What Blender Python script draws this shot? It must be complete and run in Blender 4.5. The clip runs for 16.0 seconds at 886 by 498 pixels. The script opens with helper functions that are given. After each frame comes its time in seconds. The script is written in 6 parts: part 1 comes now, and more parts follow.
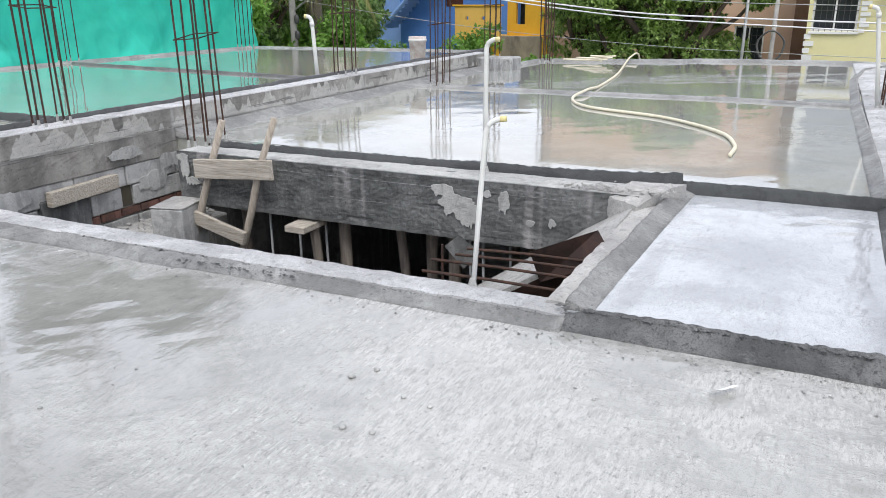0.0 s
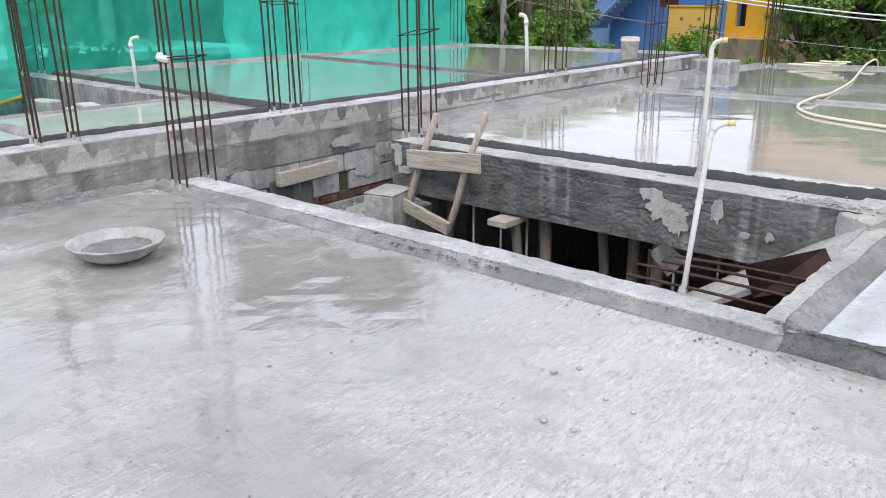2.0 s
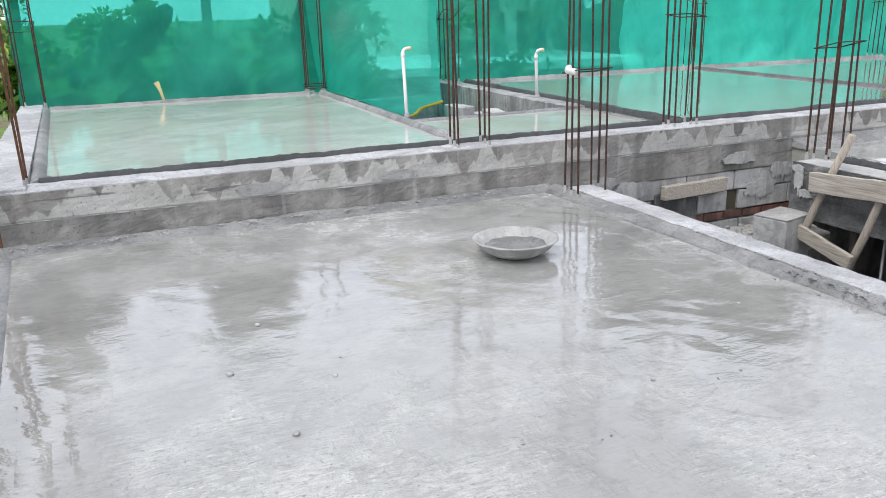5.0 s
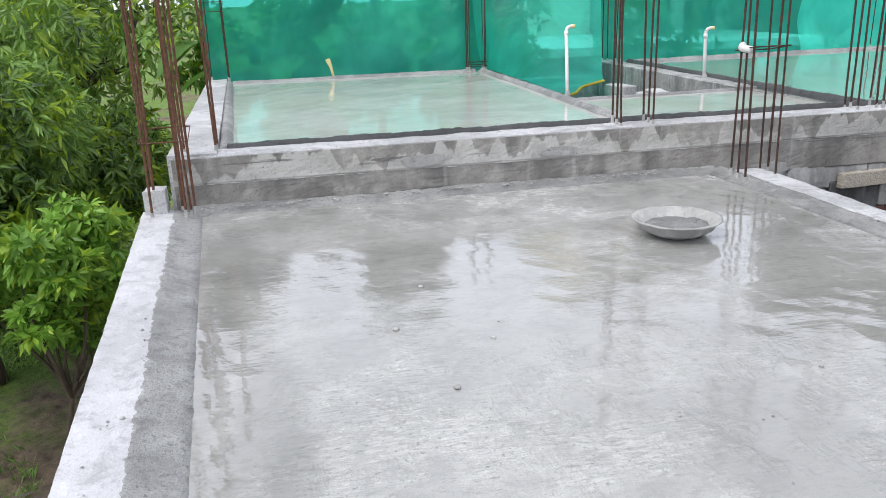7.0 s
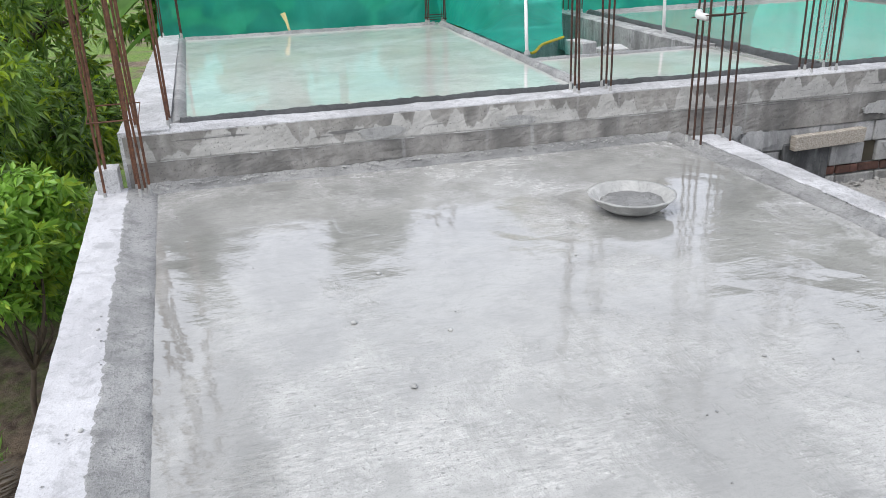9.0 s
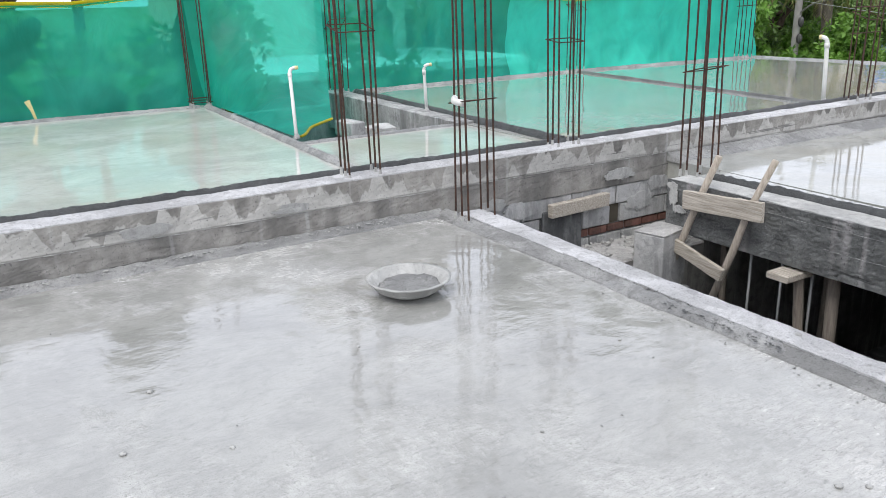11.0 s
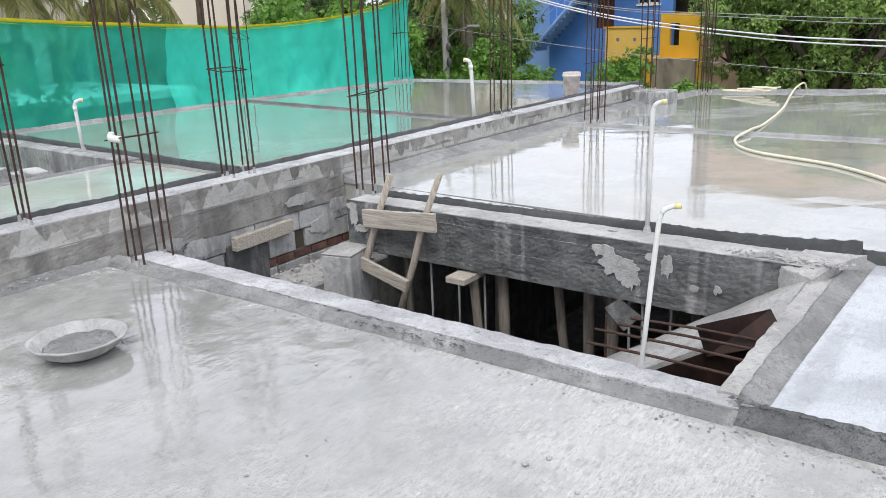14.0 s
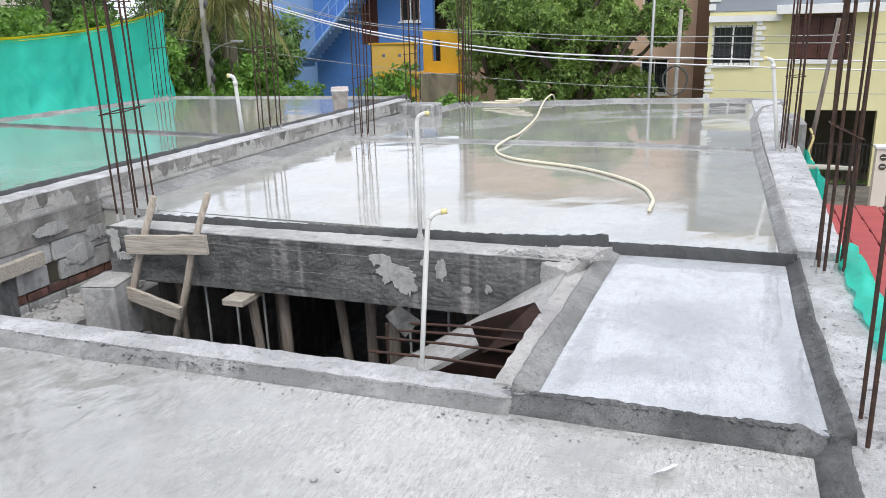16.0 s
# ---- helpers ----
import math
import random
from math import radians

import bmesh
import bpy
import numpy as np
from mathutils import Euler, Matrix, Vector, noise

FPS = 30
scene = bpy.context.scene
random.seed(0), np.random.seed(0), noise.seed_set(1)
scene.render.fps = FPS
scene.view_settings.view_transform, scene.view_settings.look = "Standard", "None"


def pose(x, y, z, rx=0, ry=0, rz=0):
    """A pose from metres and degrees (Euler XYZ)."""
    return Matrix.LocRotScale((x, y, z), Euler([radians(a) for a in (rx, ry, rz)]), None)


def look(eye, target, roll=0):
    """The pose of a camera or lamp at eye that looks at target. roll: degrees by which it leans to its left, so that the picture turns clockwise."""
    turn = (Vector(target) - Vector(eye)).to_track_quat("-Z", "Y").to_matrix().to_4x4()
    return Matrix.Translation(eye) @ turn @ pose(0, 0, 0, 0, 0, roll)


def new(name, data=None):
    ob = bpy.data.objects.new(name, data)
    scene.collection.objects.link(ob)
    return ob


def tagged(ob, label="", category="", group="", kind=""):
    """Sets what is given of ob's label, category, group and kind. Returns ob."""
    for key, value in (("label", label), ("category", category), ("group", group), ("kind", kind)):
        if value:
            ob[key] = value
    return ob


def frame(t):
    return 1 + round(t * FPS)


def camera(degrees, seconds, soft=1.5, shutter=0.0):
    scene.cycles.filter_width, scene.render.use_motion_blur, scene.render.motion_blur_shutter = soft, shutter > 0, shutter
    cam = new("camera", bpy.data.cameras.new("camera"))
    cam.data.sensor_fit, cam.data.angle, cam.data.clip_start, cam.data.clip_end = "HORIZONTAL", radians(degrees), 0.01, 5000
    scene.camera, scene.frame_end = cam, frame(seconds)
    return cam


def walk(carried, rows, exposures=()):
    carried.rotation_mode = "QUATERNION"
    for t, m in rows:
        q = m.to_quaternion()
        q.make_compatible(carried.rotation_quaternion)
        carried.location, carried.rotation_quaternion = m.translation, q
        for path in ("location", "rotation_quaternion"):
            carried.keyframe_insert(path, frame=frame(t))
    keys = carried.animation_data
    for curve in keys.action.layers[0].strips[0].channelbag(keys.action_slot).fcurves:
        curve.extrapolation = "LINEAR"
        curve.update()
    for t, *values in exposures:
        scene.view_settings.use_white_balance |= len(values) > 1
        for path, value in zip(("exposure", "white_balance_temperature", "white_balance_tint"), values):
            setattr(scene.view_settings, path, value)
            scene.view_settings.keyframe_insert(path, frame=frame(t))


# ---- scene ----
cam = camera(59.62, 16.0, 0.55)
PATH = [
    (0.0, 0.0000, 0.0000, 1.4107, 71.829, 0.431, 25.647),
    (0.5, -0.0109, -0.0139, 1.3837, 72.075, 0.237, 28.731),
    (1.0, -0.0318, -0.0380, 1.3971, 71.774, 0.230, 32.199),
    (1.5, -0.0526, -0.0475, 1.4026, 71.452, 0.190, 35.866),
    (2.0, -0.0687, -0.0728, 1.4006, 71.884, 0.181, 40.267),
    (2.5, -0.0879, -0.1053, 1.4017, 72.859, 0.402, 45.067),
    (3.0, -0.1083, -0.1260, 1.3985, 73.275, 0.249, 49.761),
    (3.5, -0.1186, -0.1413, 1.3940, 73.359, 0.445, 54.420),
    (4.0, -0.1408, -0.1729, 1.3650, 73.498, 0.696, 58.587),
    (4.5, -0.1523, -0.2011, 1.3777, 73.430, 1.160, 62.839),
    (5.0, -0.1150, -0.2284, 1.4368, 72.949, 1.549, 67.305),
    (5.2, -0.1035, -0.2438, 1.4343, 72.895, 1.690, 68.665),
    (7.3, -0.0254, -0.3326, 1.4110, 71.597, 2.087, 79.106),
    (7.5, -0.0291, -0.3270, 1.4288, 70.913, 2.096, 78.973),
    (8.0, -0.0438, -0.3077, 1.4817, 67.931, 2.471, 78.506),
    (8.2, -0.0439, -0.3070, 1.5127, 67.149, 2.664, 78.370),
    (10.3, -0.1354, -0.1840, 1.7571, 71.067, 1.346, 65.980),
    (10.5, -0.1334, -0.1838, 1.7592, 71.461, 1.432, 63.897),
    (11.0, -0.1174, -0.1779, 1.7668, 71.843, 1.594, 59.446),
    (11.5, -0.1125, -0.1773, 1.7758, 71.970, 1.701, 55.818),
    (12.0, -0.1335, -0.1558, 1.7650, 72.206, 1.774, 51.657),
    (12.5, -0.1291, -0.1337, 1.7577, 72.438, 1.886, 47.261),
    (13.0, -0.1222, -0.1220, 1.7568, 72.703, 2.013, 43.253),
    (13.5, -0.1171, -0.1188, 1.7468, 73.110, 1.882, 39.573),
    (14.0, -0.1135, -0.0996, 1.7550, 73.118, 1.867, 35.978),
    (14.5, -0.1045, -0.0924, 1.7445, 73.457, 1.641, 31.948),
    (15.0, -0.0878, -0.0892, 1.7502, 73.456, 1.477, 27.655),
    (15.5, -0.0787, -0.0778, 1.7373, 73.544, 1.413, 23.606),
    (16.0, -0.0717, -0.0899, 1.7410, 73.783, 1.330, 19.465),
]
walk(cam, [(t, pose(x, y, z, rx, ry, rz)) for t, x, y, z, rx, ry, rz in PATH])

# ---- sky and light: bright overcast noon ----
world = bpy.data.worlds.new("overcast_sky")
scene.world = world
world.use_nodes = True
wn, wl = world.node_tree.nodes, world.node_tree.links
wn.clear()
w_out, w_bg = wn.new("ShaderNodeOutputWorld"), wn.new("ShaderNodeBackground")
w_sky = wn.new("ShaderNodeTexSky")
w_sky.sky_type, w_sky.sun_disc = "NISHITA", False
w_sky.sun_elevation, w_sky.sun_rotation = radians(58), radians(150)
w_sky.air_density, w_sky.dust_density = 1.0, 4.0
w_cl = wn.new("ShaderNodeTexNoise")
w_cl.inputs["Scale"].default_value, w_cl.inputs["Detail"].default_value = 2.2, 4.0
w_rmp = wn.new("ShaderNodeValToRGB")
w_rmp.color_ramp.elements[0].position, w_rmp.color_ramp.elements[0].color = 0.3, (9.2, 9.7, 11.2, 1)
w_rmp.color_ramp.elements[1].position, w_rmp.color_ramp.elements[1].color = 0.7, (11.9, 12.2, 13.3, 1)
w_mix = wn.new("ShaderNodeMixRGB")
w_mix.inputs["Fac"].default_value = 0.8
wl.new(w_cl.outputs["Fac"], w_rmp.inputs["Fac"])
wl.new(w_sky.outputs["Color"], w_mix.inputs["Color1"])
wl.new(w_rmp.outputs["Color"], w_mix.inputs["Color2"])
wl.new(w_mix.outputs["Color"], w_bg.inputs["Color"])
w_bg.inputs["Strength"].default_value = 0.115
wl.new(w_bg.outputs["Background"], w_out.inputs["Surface"])

sun = new("sun", bpy.data.lights.new("sun", "SUN"))
scene.view_settings.exposure = 0.15
sun.data.energy, sun.data.angle, sun.data.color = 1.5, radians(25), (1.0, 0.985, 0.93)
sun.matrix_world = look((4, -7, 13), (0, 0, 0))

# ---- materials ----


class Mat:
    """A node material with short ways to add nodes."""

    def __init__(self, name):
        self.m = bpy.data.materials.new(name)
        self.m.use_nodes = True
        self.n, self.l = self.m.node_tree.nodes, self.m.node_tree.links
        self.b = self.n["Principled BSDF"]
        self.out = self.n["Material Output"]
        self.co = self.n.new("ShaderNodeTexCoord").outputs["Object"]

    def set(self, **kw):
        for k, v in kw.items():
            self.b.inputs[k.replace("_", " ")].default_value = v
        return self

    def noise(self, scale, detail=4, rough=0.55, stretch=(1, 1, 1), dist=0.0):
        mp = self.n.new("ShaderNodeMapping")
        mp.inputs["Scale"].default_value = stretch
        self.l.new(self.co, mp.inputs["Vector"])
        t = self.n.new("ShaderNodeTexNoise")
        t.inputs["Scale"].default_value, t.inputs["Detail"].default_value = scale, detail
        t.inputs["Roughness"].default_value, t.inputs["Distortion"].default_value = rough, dist
        self.l.new(mp.outputs["Vector"], t.inputs["Vector"])
        return t.outputs["Fac"]

    def ramp(self, fac, *stops):
        r = self.n.new("ShaderNodeValToRGB")
        e = r.color_ramp.elements
        while len(e) < len(stops):
            e.new(0.5)
        for k, (p, c) in enumerate(stops):
            e[k].position = p
            e[k].color = (c, c, c, 1) if isinstance(c, (int, float)) else (*c, 1)
        self.l.new(fac, r.inputs["Fac"])
        return r.outputs["Color"]

    def mix(self, fac, a, b, kind="MIX"):
        x = self.n.new("ShaderNodeMixRGB")
        x.blend_type = kind
        for s, v in ((x.inputs["Fac"], fac), (x.inputs["Color1"], a), (x.inputs["Color2"], b)):
            if isinstance(v, (int, float)):
                s.default_value = v if s.name == "Fac" else (v, v, v, 1)
            elif isinstance(v, tuple):
                s.default_value = (*v, 1)
            else:
                self.l.new(v, s)
        return x.outputs["Color"]

    def math(self, op, a, b):
        x = self.n.new("ShaderNodeMath")
        x.operation = op
        for s, v in zip(x.inputs, (a, b)):
            if isinstance(v, (int, float)):
                s.default_value = v
            else:
                self.l.new(v, s)
        return x.outputs[0]

    def to(self, name, sock):
        self.l.new(sock, self.b.inputs[name])
        return self

    def bump(self, fac, strength, dist=0.01):
        x = self.n.new("ShaderNodeBump")
        x.inputs["Strength"].default_value, x.inputs["Distance"].default_value = strength, dist
        self.l.new(fac, x.inputs["Height"])
        self.l.new(x.outputs["Normal"], self.b.inputs["Normal"])
        return self

    def spot(self, cx, cy, rx, ry, ragged):
        """1 inside an ellipse on the plan, 0 outside, with the ragged edge that the noise gives."""
        a, b, c = (self.n.new("ShaderNodeVectorMath") for _ in range(3))
        a.operation, b.operation, c.operation = "SUBTRACT", "MULTIPLY", "LENGTH"
        a.inputs[1].default_value, b.inputs[1].default_value = (cx, cy, 0), (1 / rx, 1 / ry, 0)
        self.l.new(self.co, a.inputs[0])
        self.l.new(a.outputs["Vector"], b.inputs[0])
        self.l.new(b.outputs["Vector"], c.inputs[0])
        return self.soft(self.math("ADD", c.outputs["Value"], self.math("MULTIPLY", ragged, 2.4)))

    def soft(self, d):
        m = self.n.new("ShaderNodeMapRange")
        m.inputs["From Min"].default_value, m.inputs["From Max"].default_value = 1.85, 2.45
        m.inputs["To Min"].default_value, m.inputs["To Max"].default_value = 1.0, 0.0
        self.l.new(d, m.inputs["Value"])
        return m.outputs["Result"]

    def rand(self):
        return self.n.new("ShaderNodeObjectInfo").outputs["Random"]

    def island(self):
        return self.n.new("ShaderNodeNewGeometry").outputs["Random Per Island"]


def wet_slab(name, dry, tone, wet_lo, wet_hi, ripple=1.0, coarse=1.0, ior=1.5, pools=(), mud=None, coat=0.0, stains=()):
    """Cured slab under a film of water: puddles mirror, patches between are matt brushed cement."""
    k = Mat(name)
    big = k.noise(0.55, 5, 0.6, (1, 1.2, 1), 0.35)
    small = k.noise(4.6, 6, 0.7, (0.8, 1.5, 1), 0.3)
    pud = k.ramp(k.mix(0.3, big, small), (wet_lo, 0.0), (wet_hi, 1.0))
    if pools:
        ragged = k.noise(2.6, 6, 0.68, (1, 1, 1), 0.5)
        for p in pools:
            pud = k.math("MAXIMUM", pud, k.spot(*p, ragged))
    grain = k.noise(170, 3, 0.8)
    pit = k.noise(52, 3, 0.65)
    blot = k.noise(1.3, 6, 0.7, (1, 1, 1), 0.4)
    broom = k.noise(30, 5, 0.75, (1.9, 0.42, 1), 0.5)
    scuff = k.noise(13, 6, 0.8, (1.8, 0.6, 1), 0.9)
    mott = k.noise(9, 6, 0.78, (1.5, 0.8, 1), 0.4)
    c = k.mix(k.ramp(blot, (0.4, 0.0), (0.58, 1.0)), tuple(0.82 * x for x in dry), dry)
    c = k.mix(k.ramp(mott, (0.36, 0.5 * coarse), (0.5, 0.0)), c, tuple(0.68 * x for x in dry))
    c = k.mix(k.ramp(broom, (0.5, 0.0), (0.66, 0.6 * coarse)), c, tuple(min(0.9, 1.3 * x) for x in dry))
    c = k.mix(k.ramp(broom, (0.34, 0.8 * coarse), (0.45, 0.0)), c, tuple(0.5 * x for x in dry))
    c = k.mix(k.ramp(scuff, (0.34, 0.75 * coarse), (0.41, 0.0)), c, tuple(0.5 * x for x in dry))
    c = k.mix(k.ramp(pit, (0.6, 0.0), (0.66, 0.8 * coarse)), c, tuple(0.35 * x for x in dry))
    wetc = k.mix(k.ramp(blot, (0.42, 0.0), (0.56, 1.0)), tuple(0.8 * x for x in tone), tone)
    wetc = k.mix(k.ramp(mott, (0.36, 0.4), (0.5, 0.0)), wetc, tuple(0.62 * x for x in tone))
    wetc = k.mix(k.ramp(scuff, (0.36, 0.5 * coarse), (0.44, 0.0)), wetc, tuple(0.55 * x for x in tone))
    if mud:
        silt = k.ramp(k.noise(0.42, 4, 0.6, (1, 1, 1), 0.6), (0.45, 0.0), (0.62, 0.7))
        wetc = k.mix(silt, wetc, mud)
    c = k.mix(k.math("MULTIPLY", pud, 0.85), c, wetc)
    for cx, cy, rx, ry in stains:
        blot2 = k.math("MULTIPLY", k.spot(cx, cy, rx, ry, k.mix(0.5, k.noise(7, 6, 0.75, (1, 1, 1), 0.8), scuff)), 0.4)
        c = k.mix(blot2, c, tuple(0.5 * x for x in tone))
    c = k.mix(k.ramp(grain, (0.52, 0.0), (0.66, 0.75 * coarse)), c, tuple(0.42 * x for x in dry))
    k.to("Base Color", c)
    k.to("Roughness", k.mix(pud, k.ramp(broom, (0.3, 0.15), (0.7, 0.4)), 0.012))
    wave = k.mix(0.35, k.noise(7, 2, 0.5, (2.6, 0.7, 1), 0.9), k.noise(26, 2, 0.5, (2.2, 0.8, 1), 0.6))
    rip = k.math("MULTIPLY", wave, 0.13 * ripple)
    fine = k.mix(0.5, k.mix(0.4, grain, pit), k.mix(0.4, broom, scuff))
    k.bump(k.mix(pud, fine, rip), 0.6 if pools else 0.34, 0.012)
    k.set(IOR=ior, Coat_IOR=1.5, Coat_Roughness=0.006)
    film = k.n.new("ShaderNodeBump")
    film.inputs["Strength"].default_value, film.inputs["Distance"].default_value = 0.5, 0.012
    k.l.new(rip, film.inputs["Height"])
    k.l.new(film.outputs["Normal"], k.b.inputs["Coat Normal"])
    k.to("Coat Weight", k.math("MULTIPLY", pud, coat))
    return k.m


M_SLAB = wet_slab("wet_slab_near", (0.5, 0.497, 0.478), (0.335, 0.335, 0.312), 0.5, 0.56, 1.5, 1.0, 1.7, ((-3.0, 2.2, 1.4, 1.0), (-4.2, -0.3, 1.6, 0.9), (-3.9, 0.7, 1.4, 1.0), (-4.6, 2.3, 1.0, 0.8), (-3.2, -0.72, 2.0, 0.3)), None, 0.68, ((-2.5, -0.5, 0.55, 0.14), (-2.1, -0.42, 0.4, 0.1), (-3.3, -0.75, 0.9, 0.1), (-4.6, -0.75, 0.5, 0.2), (-1.9, 1.2, 0.6, 0.3)))
M_POOL = wet_slab("ponded_slab", (0.5, 0.51, 0.49), (0.43, 0.44, 0.415), 0.24, 0.34, 1.0, 0.6, 1.5, (), (0.38, 0.36, 0.29), 0.45)
M_MILK = wet_slab("milky_ponded_slab", (0.55, 0.55, 0.52), (0.56, 0.56, 0.525), 0.24, 0.34, 1.0, 0.6, 1.4, (), (0.47, 0.46, 0.39))
M_PALE = wet_slab("pale_ponded_slab", (0.56, 0.58, 0.6), (0.51, 0.53, 0.55), 0.36, 0.48, 0.8, 1.0, 1.5, (), None, 0.0, ((-0.25, 3.62, 0.3, 0.16), (-0.3, 4.3, 0.34, 0.3), (0.36, 4.3, 0.07, 1.3), (-0.68, 3.7, 0.06, 0.7)))


def concrete(name, light, dark, streaks=0.0, rough=0.8, rel=0.5, speck=0.3):
    k = Mat(name)
    mid = k.noise(9, 5, 0.7, (1, 1, 1), 0.6)
    big = k.ramp(k.noise(1.7, 6, 0.65, (1, 1, 1), 0.7), (0.42, 0.0), (0.58, 1.0))
    c = k.mix(big, dark, light)
    if streaks:
        run = k.ramp(k.noise(7.5, 3, 0.6, (1, 1, 0.1), 0.3), (0.53, 0.0), (0.6, 1.0))
        c = k.mix(k.math("MULTIPLY", run, streaks), c, tuple(min(0.62, 1.9 * x) for x in light))
        wetr = k.ramp(k.noise(3.6, 4, 0.6, (1, 1, 0.2), 0.5), (0.54, 0.0), (0.6, 1.0))
        c = k.mix(k.math("MULTIPLY", wetr, streaks), c, tuple(0.55 * x for x in dark))
    c = k.mix(k.ramp(mid, (0.36, 0.55), (0.47, 0.0)), c, tuple(0.66 * x for x in dark))
    c = k.mix(k.ramp(mid, (0.58, 0.0), (0.66, 0.45)), c, tuple(min(0.7, 1.25 * x) for x in light))
    gr = k.noise(120, 3, 0.8)
    pt = k.noise(38, 4, 0.7)
    c = k.mix(k.ramp(pt, (0.57, 0.0), (0.64, speck)), c, tuple(0.45 * x for x in dark))
    c = k.mix(k.ramp(gr, (0.48, 0.0), (0.68, speck)), c, tuple(0.4 * x for x in dark))
    k.to("Base Color", c).set(Roughness=rough)
    k.bump(k.mix(0.5, k.mix(0.5, gr, pt), k.noise(13, 6, 0.75)), min(1.0, rel * 1.2), 0.03)
    return k.m


M_EDGE = concrete("dry_edge_concrete", (0.65, 0.65, 0.66), (0.45, 0.45, 0.455), 0, 0.85, 1.0, 0.55)
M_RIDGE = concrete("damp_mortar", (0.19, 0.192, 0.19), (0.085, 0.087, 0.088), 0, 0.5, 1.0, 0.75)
M_TROWEL = concrete("trowelled_edge", (0.58, 0.58, 0.6), (0.45, 0.45, 0.465), 0, 0.8, 0.4, 0.25)
M_SETM = concrete("set_mortar", (0.4, 0.4, 0.395), (0.25, 0.252, 0.25), 0, 0.6, 0.9, 0.6)
M_MORT = concrete("grey_mortar", (0.35, 0.35, 0.342), (0.22, 0.22, 0.216), 0, 0.7, 0.9, 0.6)
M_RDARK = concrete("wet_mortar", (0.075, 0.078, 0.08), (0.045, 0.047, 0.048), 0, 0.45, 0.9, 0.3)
M_BEAM = concrete("stained_beam", (0.38, 0.38, 0.37), (0.23, 0.23, 0.228), 0.5, 0.7, 0.6, 0.45)
M_BEAMD = concrete("wet_beam", (0.17, 0.175, 0.175), (0.085, 0.088, 0.09), 0.7, 0.6, 0.7)


def beam_face():
    """Cast beam in two lifts: damp scallops hang from the top over paler dry cement, dark damp stretches below the seam."""
    k = Mat("beam_face")
    sep = k.n.new("ShaderNodeSeparateXYZ")
    k.l.new(k.co, sep.inputs[0])
    z = sep.outputs["Z"]
    fuzz = k.math("MULTIPLY", k.math("SUBTRACT", k.noise(34, 4, 0.65), 0.5), 0.05)
    slow, quick = k.noise(1.5, 2, 0.5, (0, 1, 0)), k.noise(6.5, 2, 0.5, (0, 1, 0.12))
    h = k.math("ADD", k.math("MULTIPLY", slow, 0.5), k.math("MULTIPLY", quick, 0.62))
    h = k.math("ADD", k.math("SUBTRACT", h, 0.255), fuzz)
    dry = k.ramp(k.math("ADD", k.math("SUBTRACT", h, z), 0.5), (0.495, 0.0), (0.512, 1.0))
    above = k.ramp(k.math("ADD", z, 0.3), (0.492, 0.0), (0.498, 1.0))
    dry = k.math("MULTIPLY", dry, above)
    mott = k.noise(5, 6, 0.7, (1, 1, 1), 0.5)
    c = k.mix(k.ramp(mott, (0.36, 0.0), (0.62, 1.0)), (0.21, 0.2, 0.184), (0.36, 0.347, 0.322))
    damp = k.ramp(k.noise(1.9, 3, 0.6, (0, 1, 0.15), 0.2), (0.5, 0.0), (0.63, 0.75))
    c = k.mix(damp, c, (0.095, 0.093, 0.087))
    run = k.ramp(k.noise(8, 2, 0.5, (0.2, 1, 0.06), 0.1), (0.62, 0.0), (0.72, 0.5))
    c = k.mix(run, c, (0.5, 0.5, 0.49))
    c = k.mix(dry, c, k.mix(k.ramp(mott, (0.36, 0.0), (0.6, 1.0)), (0.37, 0.362, 0.34), (0.5, 0.49, 0.465)))
    lines = k.ramp(k.noise(14, 3, 0.6, (0.3, 0.06, 1.5), 0.15), (0.32, 0.7), (0.36, 0.0))
    c = k.mix(lines, c, (0.09, 0.09, 0.09))
    pit = k.noise(60, 3, 0.7)
    c = k.mix(k.ramp(pit, (0.61, 0.0), (0.67, 0.7)), c, (0.07, 0.07, 0.07))
    k.to("Base Color", c).to("Roughness", k.mix(dry, 0.5, 0.85))
    k.bump(k.mix(0.5, k.mix(0.5, pit, k.noise(26, 4, 0.7, (0.3, 0.16, 1.6), 0.2)), k.noise(140, 3, 0.8)), 0.5, 0.012)
    return k.m


